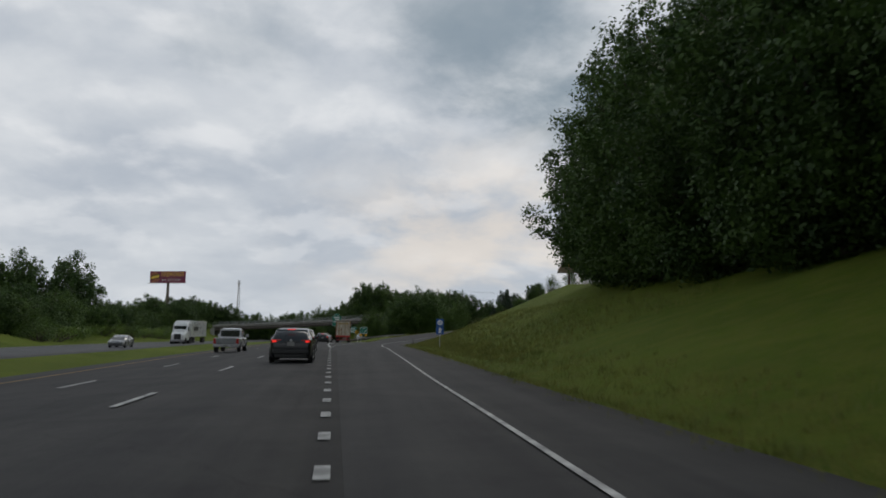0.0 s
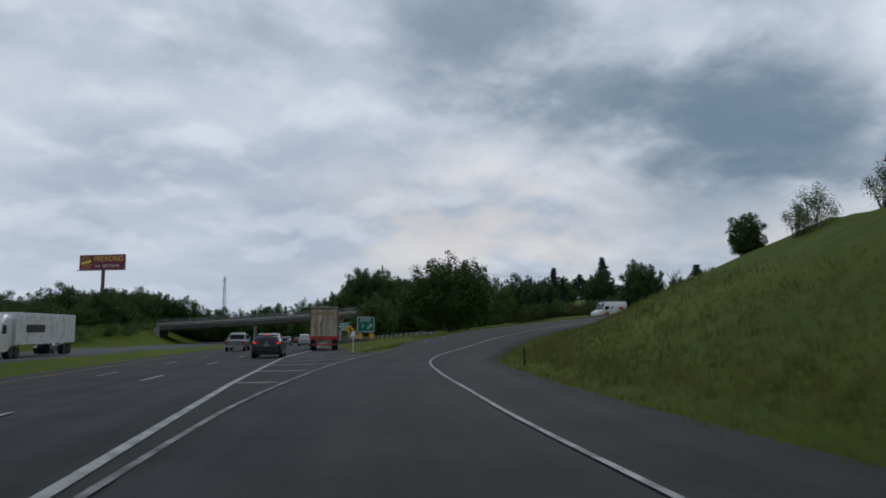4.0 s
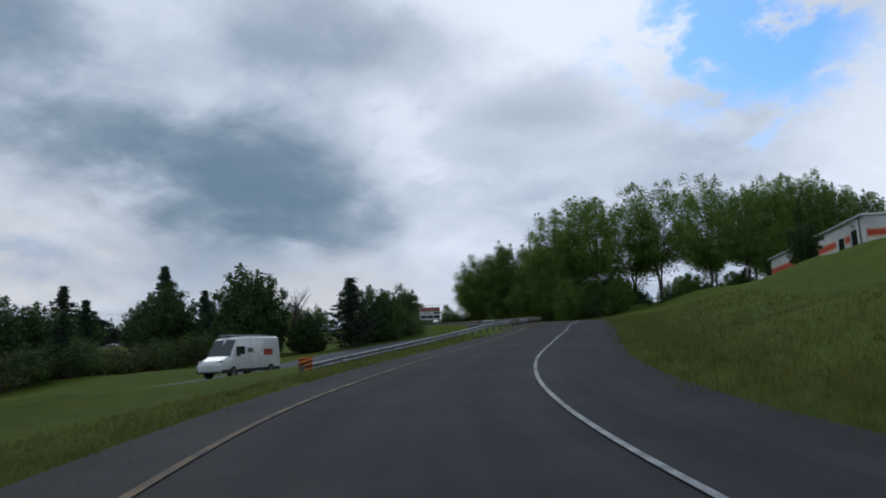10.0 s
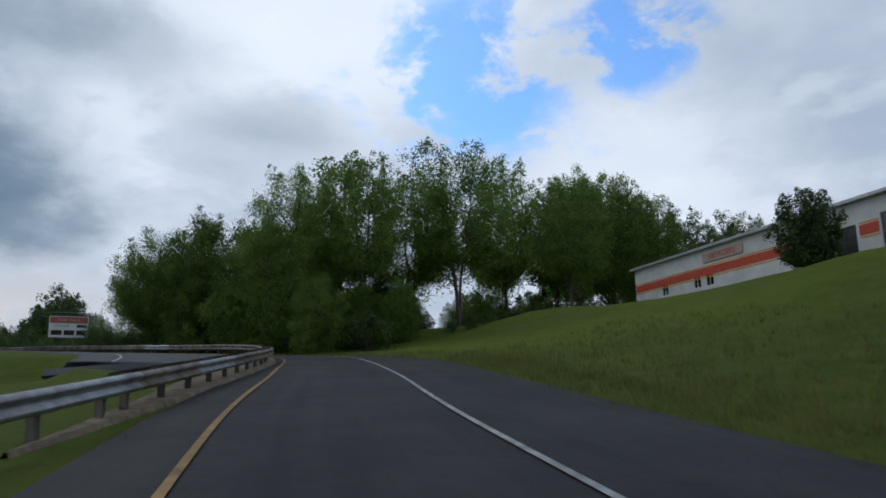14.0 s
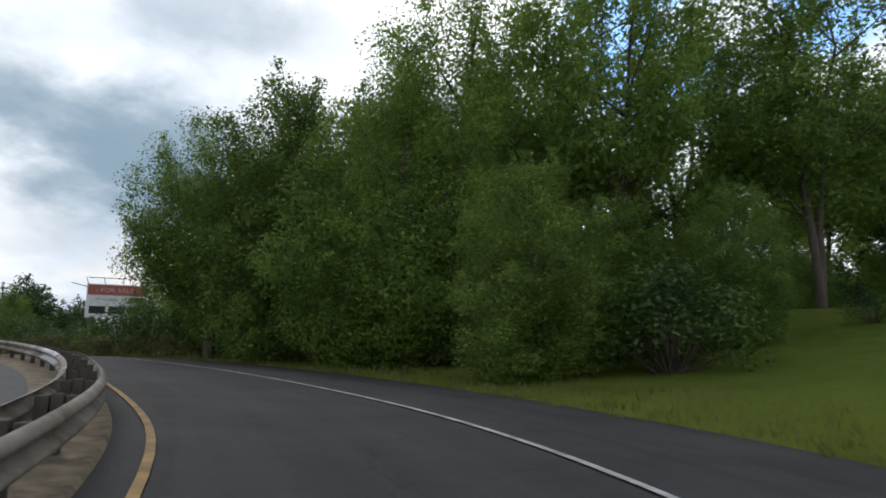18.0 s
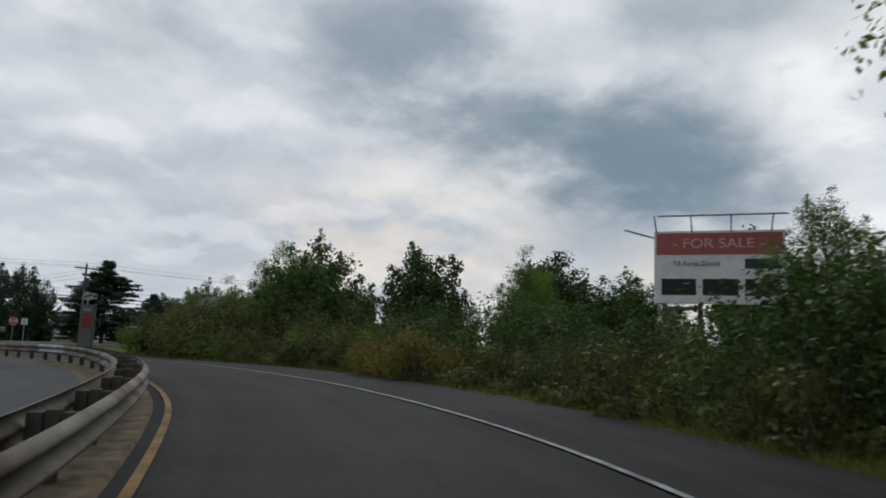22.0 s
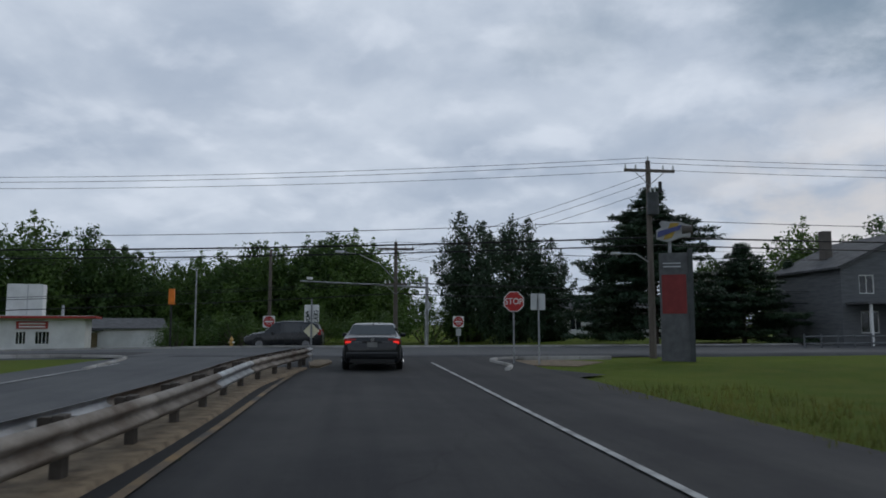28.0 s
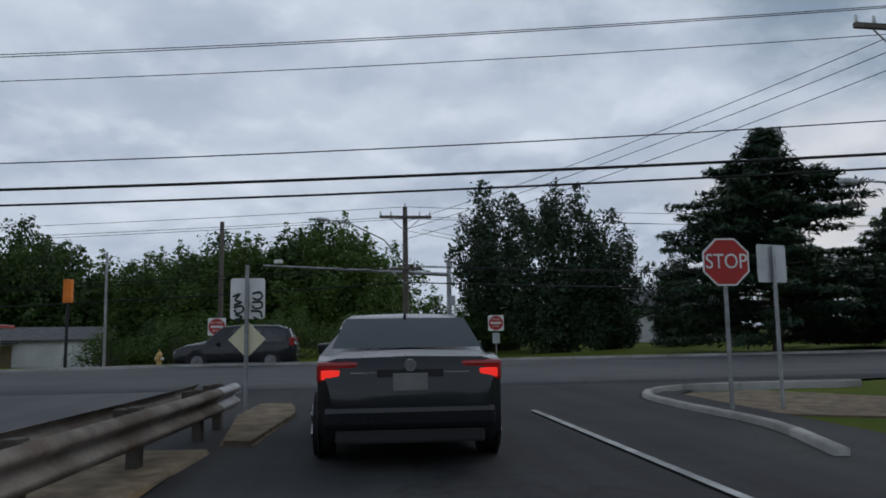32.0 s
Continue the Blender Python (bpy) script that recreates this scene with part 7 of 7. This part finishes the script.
BRAKE.node_tree.nodes["Principled BSDF"].inputs["Emission Strength"].default_value = .65


def loft(sections):
    """A closed skin through rings of places, alike in count; end rings are capped."""
    bm = bmesh.new()
    rings = [[bm.verts.new(p) for p in ring] for ring in sections]
    n = len(rings[0])
    for a, b in zip(rings, rings[1:]):
        for i in range(n):
            bm.faces.new((a[i], a[(i + 1) % n], b[(i + 1) % n], b[i]))
    bm.faces.new(rings[0][::-1])
    bm.faces.new(rings[-1])
    return bm


def smooth_part(name, bm, mat, parent, label="", bevel=0.0):
    ob = part(name, bm, mat, parent, label)
    for p in ob.data.polygons:
        p.use_smooth = True
    if bevel:
        md = ob.modifiers.new("round", "BEVEL")
        md.width, md.segments, md.limit_method, md.angle_limit = bevel, 3, "ANGLE", radians(28)
    return ob


def wheel(parent, x, y, r=.33, w=.21):
    top = part("wheel", rod((x - w / 2, y, r), (x + w / 2, y, r), r, r, 24), BLACK, parent)
    s = 1 if x > 0 else -1
    part("rim", rod((x + s * (w / 2 - .03), y, r), (x + s * (w / 2 + .006), y, r), r * .66, r * .60, 20), RIM, top, "metal wheel rim")
    for k in range(5):
        a = 2 * math.pi * k / 5
        part("spoke", rod((x + s * (w / 2 + .012), y, r), (x + s * (w / 2 + .008), y + math.cos(a) * r * .58, r + math.sin(a) * r * .58), .028, .03, 6), RIM, top)
    return top


CARS = {
    # along: y, floor, belt, roof, half width low, at the belt, at the roof; the front is at +y
    "hatch": dict(l=4.32, w=1.77, sec=[(-2.16, .42, .80, .82, .70, .74, .70), (-2.05, .26, .98, 1.02, .82, .83, .72), (-1.75, .2, 1.02, 1.30, .87, .86, .64), (-1.25, .2, .99, 1.44, .885, .87, .65), (-.2, .2, .95, 1.47, .885, .87, .67), (.5, .2, .93, 1.42, .885, .87, .66), (1.1, .2, .92, 1.05, .885, .86, .66), (1.75, .22, .84, .88, .87, .82, .70), (2.08, .26, .68, .70, .80, .76, .68), (2.16, .40, .60, .61, .66, .66, .60)],
                  wheels=(-1.32, 1.30), rear=(-1.98, 1.0, -1.52, 1.38), side=((-1.5, -.98), (-.92, -.02), (.05, .92)), tail=(.84, .15, .66)),
    "sedan": dict(l=4.86, w=1.85, sec=[(-2.43, .40, .78, .80, .72, .76, .72), (-2.33, .26, .99, 1.02, .86, .86, .76), (-1.75, .2, 1.03, 1.07, .91, .89, .74), (-1.2, .2, 1.0, 1.36, .925, .90, .66), (-.55, .2, .97, 1.46, .925, .90, .68), (.3, .2, .94, 1.47, .925, .90, .69), (.85, .2, .93, 1.29, .925, .90, .68), (1.35, .2, .92, .96, .92, .88, .72), (2.0, .22, .80, .83, .90, .83, .74), (2.34, .26, .66, .68, .82, .77, .70), (2.43, .40, .58, .59, .70, .68, .62)],
                  wheels=(-1.42, 1.38), rear=(-1.72, 1.08, -1.14, 1.38), side=((-1.2, -.86), (-.8, .1), (.17, 1.06)), tail=(.80, .19, .62)),
    "suv": dict(l=4.75, w=1.9, sec=[(-2.37, .45, .95, .97, .78, .82, .78), (-2.28, .3, 1.08, 1.12, .90, .90, .80), (-2.1, .26, 1.10, 1.60, .93, .92, .70), (-1.6, .26, 1.08, 1.74, .95, .93, .68), (-.3, .26, 1.05, 1.77, .95, .93, .69), (.5, .26, 1.03, 1.72, .95, .93, .69), (1.1, .26, 1.02, 1.16, .95, .92, .76), (1.85, .28, .98, 1.01, .93, .88, .78), (2.28, .32, .82, .84, .86, .82, .76), (2.37, .45, .72, .73, .74, .74, .70)],
                wheels=(-1.4, 1.4), rear=(-2.2, 1.14, -2.02, 1.62), side=((-1.98, -1.12), (-1.06, -.1), (-.03, .95)), tail=(.92, .34, .22)),
}


def car(kind, m, paint, label, lit=False, name="car"):
    d = CARS[kind]
    c = thing(name, m, label, "car", "cars on the road")
    rings = []
    for y, lo, belt, roof, wl, wb, wr in d["sec"]:
        half = [(wl * .9, lo), (wl, lo + .12), (wl, (lo + belt) / 2), (wb, belt), (wr + .02, max(belt + .005, roof - .05)), (wr - .08, roof), (0, roof + .015)]
        ring = [(x, y, z) for x, z in half] + [(-x, y, z) for x, z in half[-2::-1]]
        rings.append(ring)
    body = smooth_part("body", loft(rings), paint, c, "", .03)
    sec = np.array(d["sec"])

    def skin(y, f):
        """A place on the side glass: f from belt to roof edge."""
        v = [np.interp(y, sec[:, 0], sec[:, k]) for k in range(1, 7)]
        return v[4] + (v[5] + .02 - v[4]) * f, v[1] + (max(v[1] + .005, v[2] - .05) - v[1]) * f

    for y0, y1 in d["side"]:
        for s in (-1, 1):
            bm = bmesh.new()
            pts = []
            for y, f in ((y0, .03), (y1, .03), (y1, .92), (y0, .92)):
                x, z = skin(y, f)
                pts.append(bm.verts.new((s * (x + .012), y, z)))
            bm.faces.new(pts)
            ext = bmesh.ops.extrude_face_region(bm, geom=bm.faces[:])
            for e in ext["geom"]:
                if isinstance(e, bmesh.types.BMVert):
                    e.co.x -= s * .03
            part("side_window", bm, CAR_GLASS, c)
    y0, z0, y1, z1 = d["rear"]
    for nm, (ya, za, yb, zb) in (("rear_window", d["rear"]), ("windscreen", (sec[np.argmax(sec[:, 0] > .95), 0] + .1, 1.0, .55, np.interp(.55, sec[:, 0], sec[:, 3]) - .07))):
        back = nm == "rear_window"
        wa, wb_ = np.interp(ya, sec[:, 0], sec[:, 5]) * .86, np.interp(yb, sec[:, 0], sec[:, 6]) * .98
        o = -.03 if back else .03
        bm = bmesh.new()
        q = [bm.verts.new(p) for p in ((-wa, ya + o, za + .02), (wa, ya + o, za + .02), (wb_, yb + o, zb + .03), (-wb_, yb + o, zb + .03))]
        bm.faces.new(q)
        ext = bmesh.ops.extrude_face_region(bm, geom=bm.faces[:])
        for e in ext["geom"]:
            if isinstance(e, bmesh.types.BMVert):
                e.co.y -= o
        part(nm, bm, CAR_GLASS, c)
    L, W = d["l"] / 2, d["w"] / 2
    tz, th, tw = d["tail"]
    for s in (-1, 1):
        t = part("tail_lamp", box(tw * .62, .2, th, (s * (W - tw * .40), -L + .16, tz), .03), TAIL, c, "red tail lamp")
        if lit:
            part("lit_bulb", box(.17, .05, .085, (s * (W - tw * .30), -L + .055, tz + .03), .01), BRAKE, t, "glowing red brake bulb")
        part("headlamp", box(.34, .25, .15, (s * (W - .28), L - .2, .62), .04), LAMP_CLEAR, c, "clear headlamp")
        mr = part("mirror", box(.2, .12, .14, (s * (W + .08), .62, .98), .03), paint, c)
        for y in d["wheels"]:
            r = .33 if kind != "suv" else .37
            part("wheel_arch", plate([(y + a, r + b + .01) for a, b in ngon(24, r * 1.2)], -.02), TRIM_BLACK, c, "black wheel arch").matrix_basis = Matrix.Translation((s * (W - .012), 0, 0)) @ Matrix.Rotation(radians(90), 4, "Z")
            wheel(c, s * (W - .075), y, r)
        for y in d["side"][1]:
            part("door_seam", box(.012, .012, .5, (s * (W + .002), y, .38)), TRIM_BLACK, c)
        part("door_handle", box(.02, .2, .03, (s * (W + .004), d["side"][1][0] + .18, .84), .008), paint, c)
        part("door_handle", box(.02, .2, .03, (s * (W + .004), d["side"][2][0] + .02, .82), .008), paint, c)
        part("sill", box(.03, d["wheels"][1] - d["wheels"][0] - .9, .1, (s * (W - .012), 0, .22), .01), TRIM_BLACK, c, "black lower sill")
    part("bumper", box(W * 1.72, .2, .2, (0, -L + .07, .38), .05), paint if kind != "hatch" else TRIM_BLACK, c)
    part("lower_trim", box(W * 1.5, .16, .14, (0, -L + .1, .24), .03), TRIM_BLACK, c)
    part("number_plate", box(.32, .02, .16, (0, -L, .72), .004), PLATE_GREY, c, "number plate with a plain bar")
    part("plate_recess", box(.62, .03, .24, (0, -L + .03, .68), .01), TRIM_BLACK, c)
    part("badge", rod((0, -L + .05, .95), (0, -L + .0, .95), .06, .055, 14), RIM, c, "plain chrome badge")
    part("trim_strip", box(W * 1.2, .03, .03, (0, -L + .05, .86), .006), RIM, c)
    if lit:
        part("brake_lamp", box(.34, .03, .03, (0, y0 + .16, z0 + .06 if kind == "sedan" else z1 + .02)), BRAKE, c, "lit high brake lamp")
    part("roof_aerial", rod((0, -1.0 if kind != "suv" else -1.7, np.interp(-1.0 if kind != "suv" else -1.7, sec[:, 0], sec[:, 3]) - .01), (0, -1.16 if kind != "suv" else -1.86, np.interp(-1.0, sec[:, 0], sec[:, 3]) + .08), .03, .01, 6), TRIM_BLACK, c)
    return c


def on_highway(x, y, yaw=0.0):
    return pose(x, y, float(highway_z(y) + crossfall(x, y)) + .012, 0, 0, yaw)


car("hatch", on_highway(-1.86, 33.3), PAINT_BLACK, "black hatchback car with lit brake lamps on the highway", True)
car("hatch", on_highway(-1.9, 110.0), PAINT_BLACK, "black hatchback car beside the painted island", True)
car("hatch", on_highway(-2.2, 50.1), PAINT_BLACK, "dark hatchback car in the slow lane of the highway", False)
car("suv", on_highway(-5.5, 152.0), PAINT_BLACK, "black car in the middle lane of the highway")
car("suv", on_highway(-5.4, 164.0), PAINT_MAROON, "dark red sport utility car in traffic")
car("suv", on_highway(-2.0, 178.0), PAINT_SILVER, "silver minivan with lit lamps in traffic", True)
car("sedan", on_highway(-5.6, 192.0), PAINT_GREY, "grey car in the queue under the bridge")
car("suv", on_highway(-1.9, 205.0), PAINT_BLACK, "dark van in the queue under the bridge")
car("sedan", on_highway(-9.2, 200.0), PAINT_WHITE_CAR, "white car in the far lane of the queue")
car("sedan", on_highway(-2.0, 228.0), PAINT_WHITE_CAR, "white car far ahead in the queue")
car("sedan", on_highway(-5.5, 236.0), PAINT_MAROON, "red car far ahead in the queue", True)
car("suv", on_highway(-25.5, 41.0, 180), PAINT_WHITE_CAR, "white sport utility car on the far carriageway")
car("sedan", on_highway(-25.5, 92.0, 180), PAINT_GREY, "dark car on the far carriageway")
car("sedan", on_highway(-29.0, 150.0, 180), PAINT_BLACK, "black car on the far carriageway")
hz = 9.73
car("sedan", pose(83.6, 284.0, hz, 0, 0, 23), PAINT_BLACK, "black sedan waiting with brake lamps lit at the junction", True)
car("suv", pose(70.0, 300.8, 9.56, 0, 0, 114), PAINT_BLACK, "dark sport utility car crossing on the far road")
car("suv", pose(6.6, 192.0, ground_at(6.6, 192.0) + .08, 0, 0, 12), PAINT_WHITE_CAR, "white car joining the highway beyond the grass")

k = int(np.argmin(np.hypot(ENTRY_LINE[:, 0] - 101.3, ENTRY_LINE[:, 1] - 234)))
p, d = ENTRY_LINE[k], ENTRY_LINE[k + 1] - ENTRY_LINE[k - 1]
car("suv", pose(p[0], p[1], p[2] + .02, 0, 0, math.degrees(math.atan2(-d[0], d[1]))), PAINT_GREY, "grey sport utility car on the entry ramp")


def pickup(m, label):
    c = thing("pickup_truck", m, label, "pickup truck", "cars on the road")
    rings = []
    for y, lo, top, w in ((-2.85, .55, 1.12, .90), (-2.75, .45, 1.16, .97), (-.75, .42, 1.16, .99), (1.0, .42, 1.14, .99), (1.9, .42, 1.16, .98), (2.6, .45, 1.08, .95), (2.85, .55, .95, .84)):
        half = [(w * .92, lo), (w, lo + .15), (w, top - .08), (w * .95, top), (0, top + .01)]
        rings.append([(x, y, z) for x, z in half] + [(-x, y, z) for x, z in half[-2::-1]])
    smooth_part("body", loft(rings), PAINT_SILVER, c, "", .03)
    cab = []
    for y, lo, hi, w, wr in ((-.78, 1.1, 1.15, .9, .88), (-.7, 1.1, 1.86, .93, .74), (.2, 1.1, 1.92, .93, .74), (.75, 1.1, 1.84, .93, .72), (1.45, 1.1, 1.18, .9, .8)):
        half = [(w, lo), (wr + .02, hi - .06), (wr - .08, hi), (0, hi + .01)]
        cab.append([(x, y, z) for x, z in half] + [(-x, y, z) for x, z in half[-2::-1]])
    smooth_part("cab", loft(cab), PAINT_SILVER, c, "", .03)
    part("rear_window", box(1.45, .04, .5, (0, -.76, 1.24), .02), CAR_GLASS, c)
    for s in (-1, 1):
        part("side_window", box(.03, .62, .5, (s * .87, -.25, 1.24), .01), CAR_GLASS, c)
        part("side_window", box(.03, .62, .5, (s * .87, .48, 1.24), .01), CAR_GLASS, c)
        part("tail_lamp", box(.2, .06, .42, (s * .86, -2.85, .7), .02), TAIL, c, "red tail lamp")
        part("mirror", box(.24, .14, .24, (s * 1.12, 1.0, 1.2), .03), PAINT_SILVER, c)
        for y in (-1.75, 1.75):
            wheel(c, s * .88, y, .4, .26)
    part("tailgate", box(1.5, .06, .5, (0, -2.86, .66), .02), PAINT_GREY, c)
    part("bumper", box(1.9, .22, .2, (0, -2.92, .45), .03), RIM, c, "chrome rear bumper")
    part("number_plate", box(.32, .02, .16, (0, -3.04, .48)), PLATE_GREY, c, "number plate with a plain bar")
    return c


pickup(on_highway(-8.4, 61.0), "silver crew cab pickup truck with wide mirrors on the highway")
pickup(on_highway(-7.8, 143.0), "silver crew cab pickup truck on the highway")


def van(m, label):
    c = thing("van", m, label, "van", "cars on the road")
    rings = []
    for y, lo, mid, hi, w, wr in ((-2.95, .45, 1.2, 2.45, .95, .82), (-2.85, .35, 1.2, 2.5, 1.0, .86), (0.6, .32, 1.2, 2.52, 1.02, .88), (1.3, .32, 1.2, 2.42, 1.02, .84), (2.05, .32, 1.15, 1.32, 1.0, .9), (2.75, .36, .95, 1.05, .95, .84), (2.95, .45, .8, .84, .84, .76)):
        half = [(w * .93, lo), (w, lo + .15), (w, mid), (wr + .03, max(mid + .02, hi - .1)), (wr - .1, hi), (0, hi + .02)]
        rings.append([(x, y, z) for x, z in half] + [(-x, y, z) for x, z in half[-2::-1]])
    smooth_part("body", loft(rings), PAINT_WHITE_CAR, c, "", .04)
    part("lower_trim", box(2.06, 5.6, .2, (0, 0, .34), .03), TRIM_BLACK, c, "black lower sill")
    bm = bmesh.new()
    bm.faces.new([bm.verts.new(p) for p in ((-.86, 1.98, 1.36), (.86, 1.98, 1.36), (.76, 1.32, 2.32), (-.76, 1.32, 2.32))])
    ext = bmesh.ops.extrude_face_region(bm, geom=bm.faces[:])
    for e in ext["geom"]:
        if isinstance(e, bmesh.types.BMVert):
            e.co.y += .06
    part("windscreen", bm, CAR_GLASS, c)
    for s in (-1, 1):
        part("side_window", box(.03, .8, .62, (s * .985, 1.15, 1.28), .02), CAR_GLASS, c)
        part("logo_patch", box(.02, .9, .4, (s * 1.005, -1.6, 1.3), .01), TRIM_RED, c, "plain red patch of the company's mark")
        part("logo_patch", box(.02, .5, .3, (s * 1.0, .2, 1.5), .01), PAINT_GREY, c)
        part("headlamp", box(.3, .3, .3, (s * .76, 2.66, .8), .05), LAMP_CLEAR, c)
        part("tail_lamp", box(.12, .05, .6, (s * .88, -2.95, .9), .02), TAIL, c)
        part("mirror", box(.2, .14, .3, (s * 1.16, 1.6, 1.3), .03), TRIM_BLACK, c)
        for y in (-1.85, 1.85):
            wheel(c, s * .9, y, .36, .22)
    for y in (-1.8, -.2, 1.0):
        part("roof_bar", box(1.6, .06, .08, (0, y, 2.52)), STEEL, c)
    part("ladder", box(.5, 3.6, .07, (.25, -.5, 2.6), .01), STEEL, c, "ladder on the roof rack")
    return c


vz = ENTRY_LINE[np.argmin(np.hypot(ENTRY_LINE[:, 0] - 45, ENTRY_LINE[:, 1] - 171))]
van(pose(vz[0], vz[1], vz[2] + .02, -2, 0, 110), "white high-roof van with roof ladder on the entry ramp")

# trailer of the truck that stands on the shoulder
BOX_WHITE = material("stained_trailer_paint", (.52, .48, .40), (.27, .20, .12), 1.3, .75, .15, fine=10, streak=(5, 5, .22))
RUST = material("rust_streaks", (.22, .11, .05), (.14, .07, .035), 3, .85, .2, streak=(4, 4, .3))
tr = thing("box_trailer", on_highway(1.3, 131.5, 0), "stained white box trailer with rear doors standing on the shoulder", "truck trailer")
part("box", box(2.6, 14.0, 2.85, (0, 7.6, 1.2), .03), BOX_WHITE, tr)
for s in (-1, 1):
    part("door", box(1.2, .05, 2.5, (s * .62, .58, 1.34), .01), BOX_WHITE, tr)
    part("corner_post", box(.12, .1, 2.78, (s * 1.26, .57, 1.2), .01), RUST, tr)
    for x in (.18, .9):
        part("lock_rod", rod((s * x, .52, 1.25), (s * x, .52, 3.85), .02, None, 6), STEEL, tr)
    part("tail_lamp", box(.3, .06, .12, (s * .95, .52, .98), .01), TAIL, tr, "red tail lamp")
    for y in (1.9, 3.15):
        part("wheel", rod((s * .75, y, .5), (s * 1.28, y, .5), .5, .5, 22), BLACK, tr)
    part("mudflap", box(.55, .03, .6, (s * .95, 1.2, .28)), TRIM_BLACK, tr)
    for k in range(9):
        part("marker_strip", box(.02, .45, .07, (s * 1.31, 1.4 + k * 1.4, 1.26)), TRIM_RED if k % 2 else SIGN_WHITE, tr)
part("sill", box(2.6, .16, .34, (0, .58, .98), .02), TRIM_RED, tr, "red rear sill")
part("under_guard", box(2.3, .1, .12, (0, .6, .48), .02), TRIM_RED, tr)
for s in (-.7, .7):
    part("guard_arm", box(.1, .1, .5, (s, .62, .5)), TRIM_RED, tr)
part("header", box(2.6, .08, .16, (0, .55, 3.82), .01), BRIDGE, tr)
part("word_bar", box(1.9, .02, .24, (0, .54, 3.3)), material("faded_brown_print", (.34, .24, .10), (.28, .2, .1), 4, .8, 0), tr, "faded unreadable name bar")
streaker = random.Random(12)
for k in range(15):
    x, z = streaker.uniform(-1.15, 1.15), streaker.uniform(1.4, 3.3)
    w, h = streaker.uniform(.02, .06), streaker.uniform(.2, .6)
    part("rust_streak", plate([(x - w, z), (x + w * .3, z - .03), (x + w, z + h * .6), (x + w * .4, z + h), (x - w * .7, z + h * .8)], -.004), RUST, tr).location.y = .553
part("undercarriage", box(1.0, 12, .25, (0, 7.6, .9)), TRIM_BLACK, tr)
part("number_plate", box(.34, .02, .16, (.3, .5, .7)), PLATE_GREY, tr, "number plate with a plain bar")

# white semi-trailer truck on the far carriageway
se = thing("semi_truck", on_highway(-26.0, 128.0, 180), "white semi truck with box trailer on the far carriageway", "truck")
part("trailer", box(2.6, 14.5, 2.8, (0, -9.5, 1.15), .03), PAINT_WHITE_CAR, se)
part("word_bar", box(.02, 4.2, .7, (-1.31, -6.5, 2.2)), TRIM_BLACK, se, "plain dark bar in place of the company name")
part("word_bar", box(.02, 4.2, .7, (1.31, -6.5, 2.2)), TRIM_BLACK, se)
cab = []
for y, lo, hi, w in ((-1.8, .7, 3.7, 1.15), (-.6, .6, 3.75, 1.2), (.1, .6, 3.3, 1.2), (.7, .6, 2.05, 1.18), (1.9, .6, 1.85, 1.1), (2.4, .65, 1.55, 1.0)):
    half = [(w, lo), (w, hi - .25), (w * .85, hi), (0, hi + .02)]
    cab.append([(x, y, z) for x, z in half] + [(-x, y, z) for x, z in half[-2::-1]])
smooth_part("cab", loft(cab), PAINT_WHITE_CAR, se, "", .05)
part("windscreen", box(2.0, .05, .8, (0, .5, 2.2), .02), CAR_GLASS, se)
for s in (-1, 1):
    part("side_window", box(.03, .8, .7, (s * 1.2, -.2, 2.1), .02), CAR_GLASS, se)
    part("headlamp", box(.3, .1, .25, (s * .8, 2.35, 1.0), .04), LAMP_CLEAR, se)
    part("mirror", box(.1, .15, .7, (s * 1.4, .5, 2.2), .03), TRIM_BLACK, se)
    for y in (1.5, -1.6, -2.8, -14.2, -15.4):
        part("wheel", rod((s * .72, y, .5), (s * 1.25, y, .5), .5, .5, 20), BLACK, se)
part("grille", box(1.1, .08, .9, (0, 2.4, .75), .03), TRIM_BLACK, se)
part("bumper", box(2.3, .2, .4, (0, 2.4, .35), .05), RIM, se)

for ob, _, used in STOCK.values():
    if not used:
        for o in (*ob.children_recursive, ob):
            bpy.data.objects.remove(o)
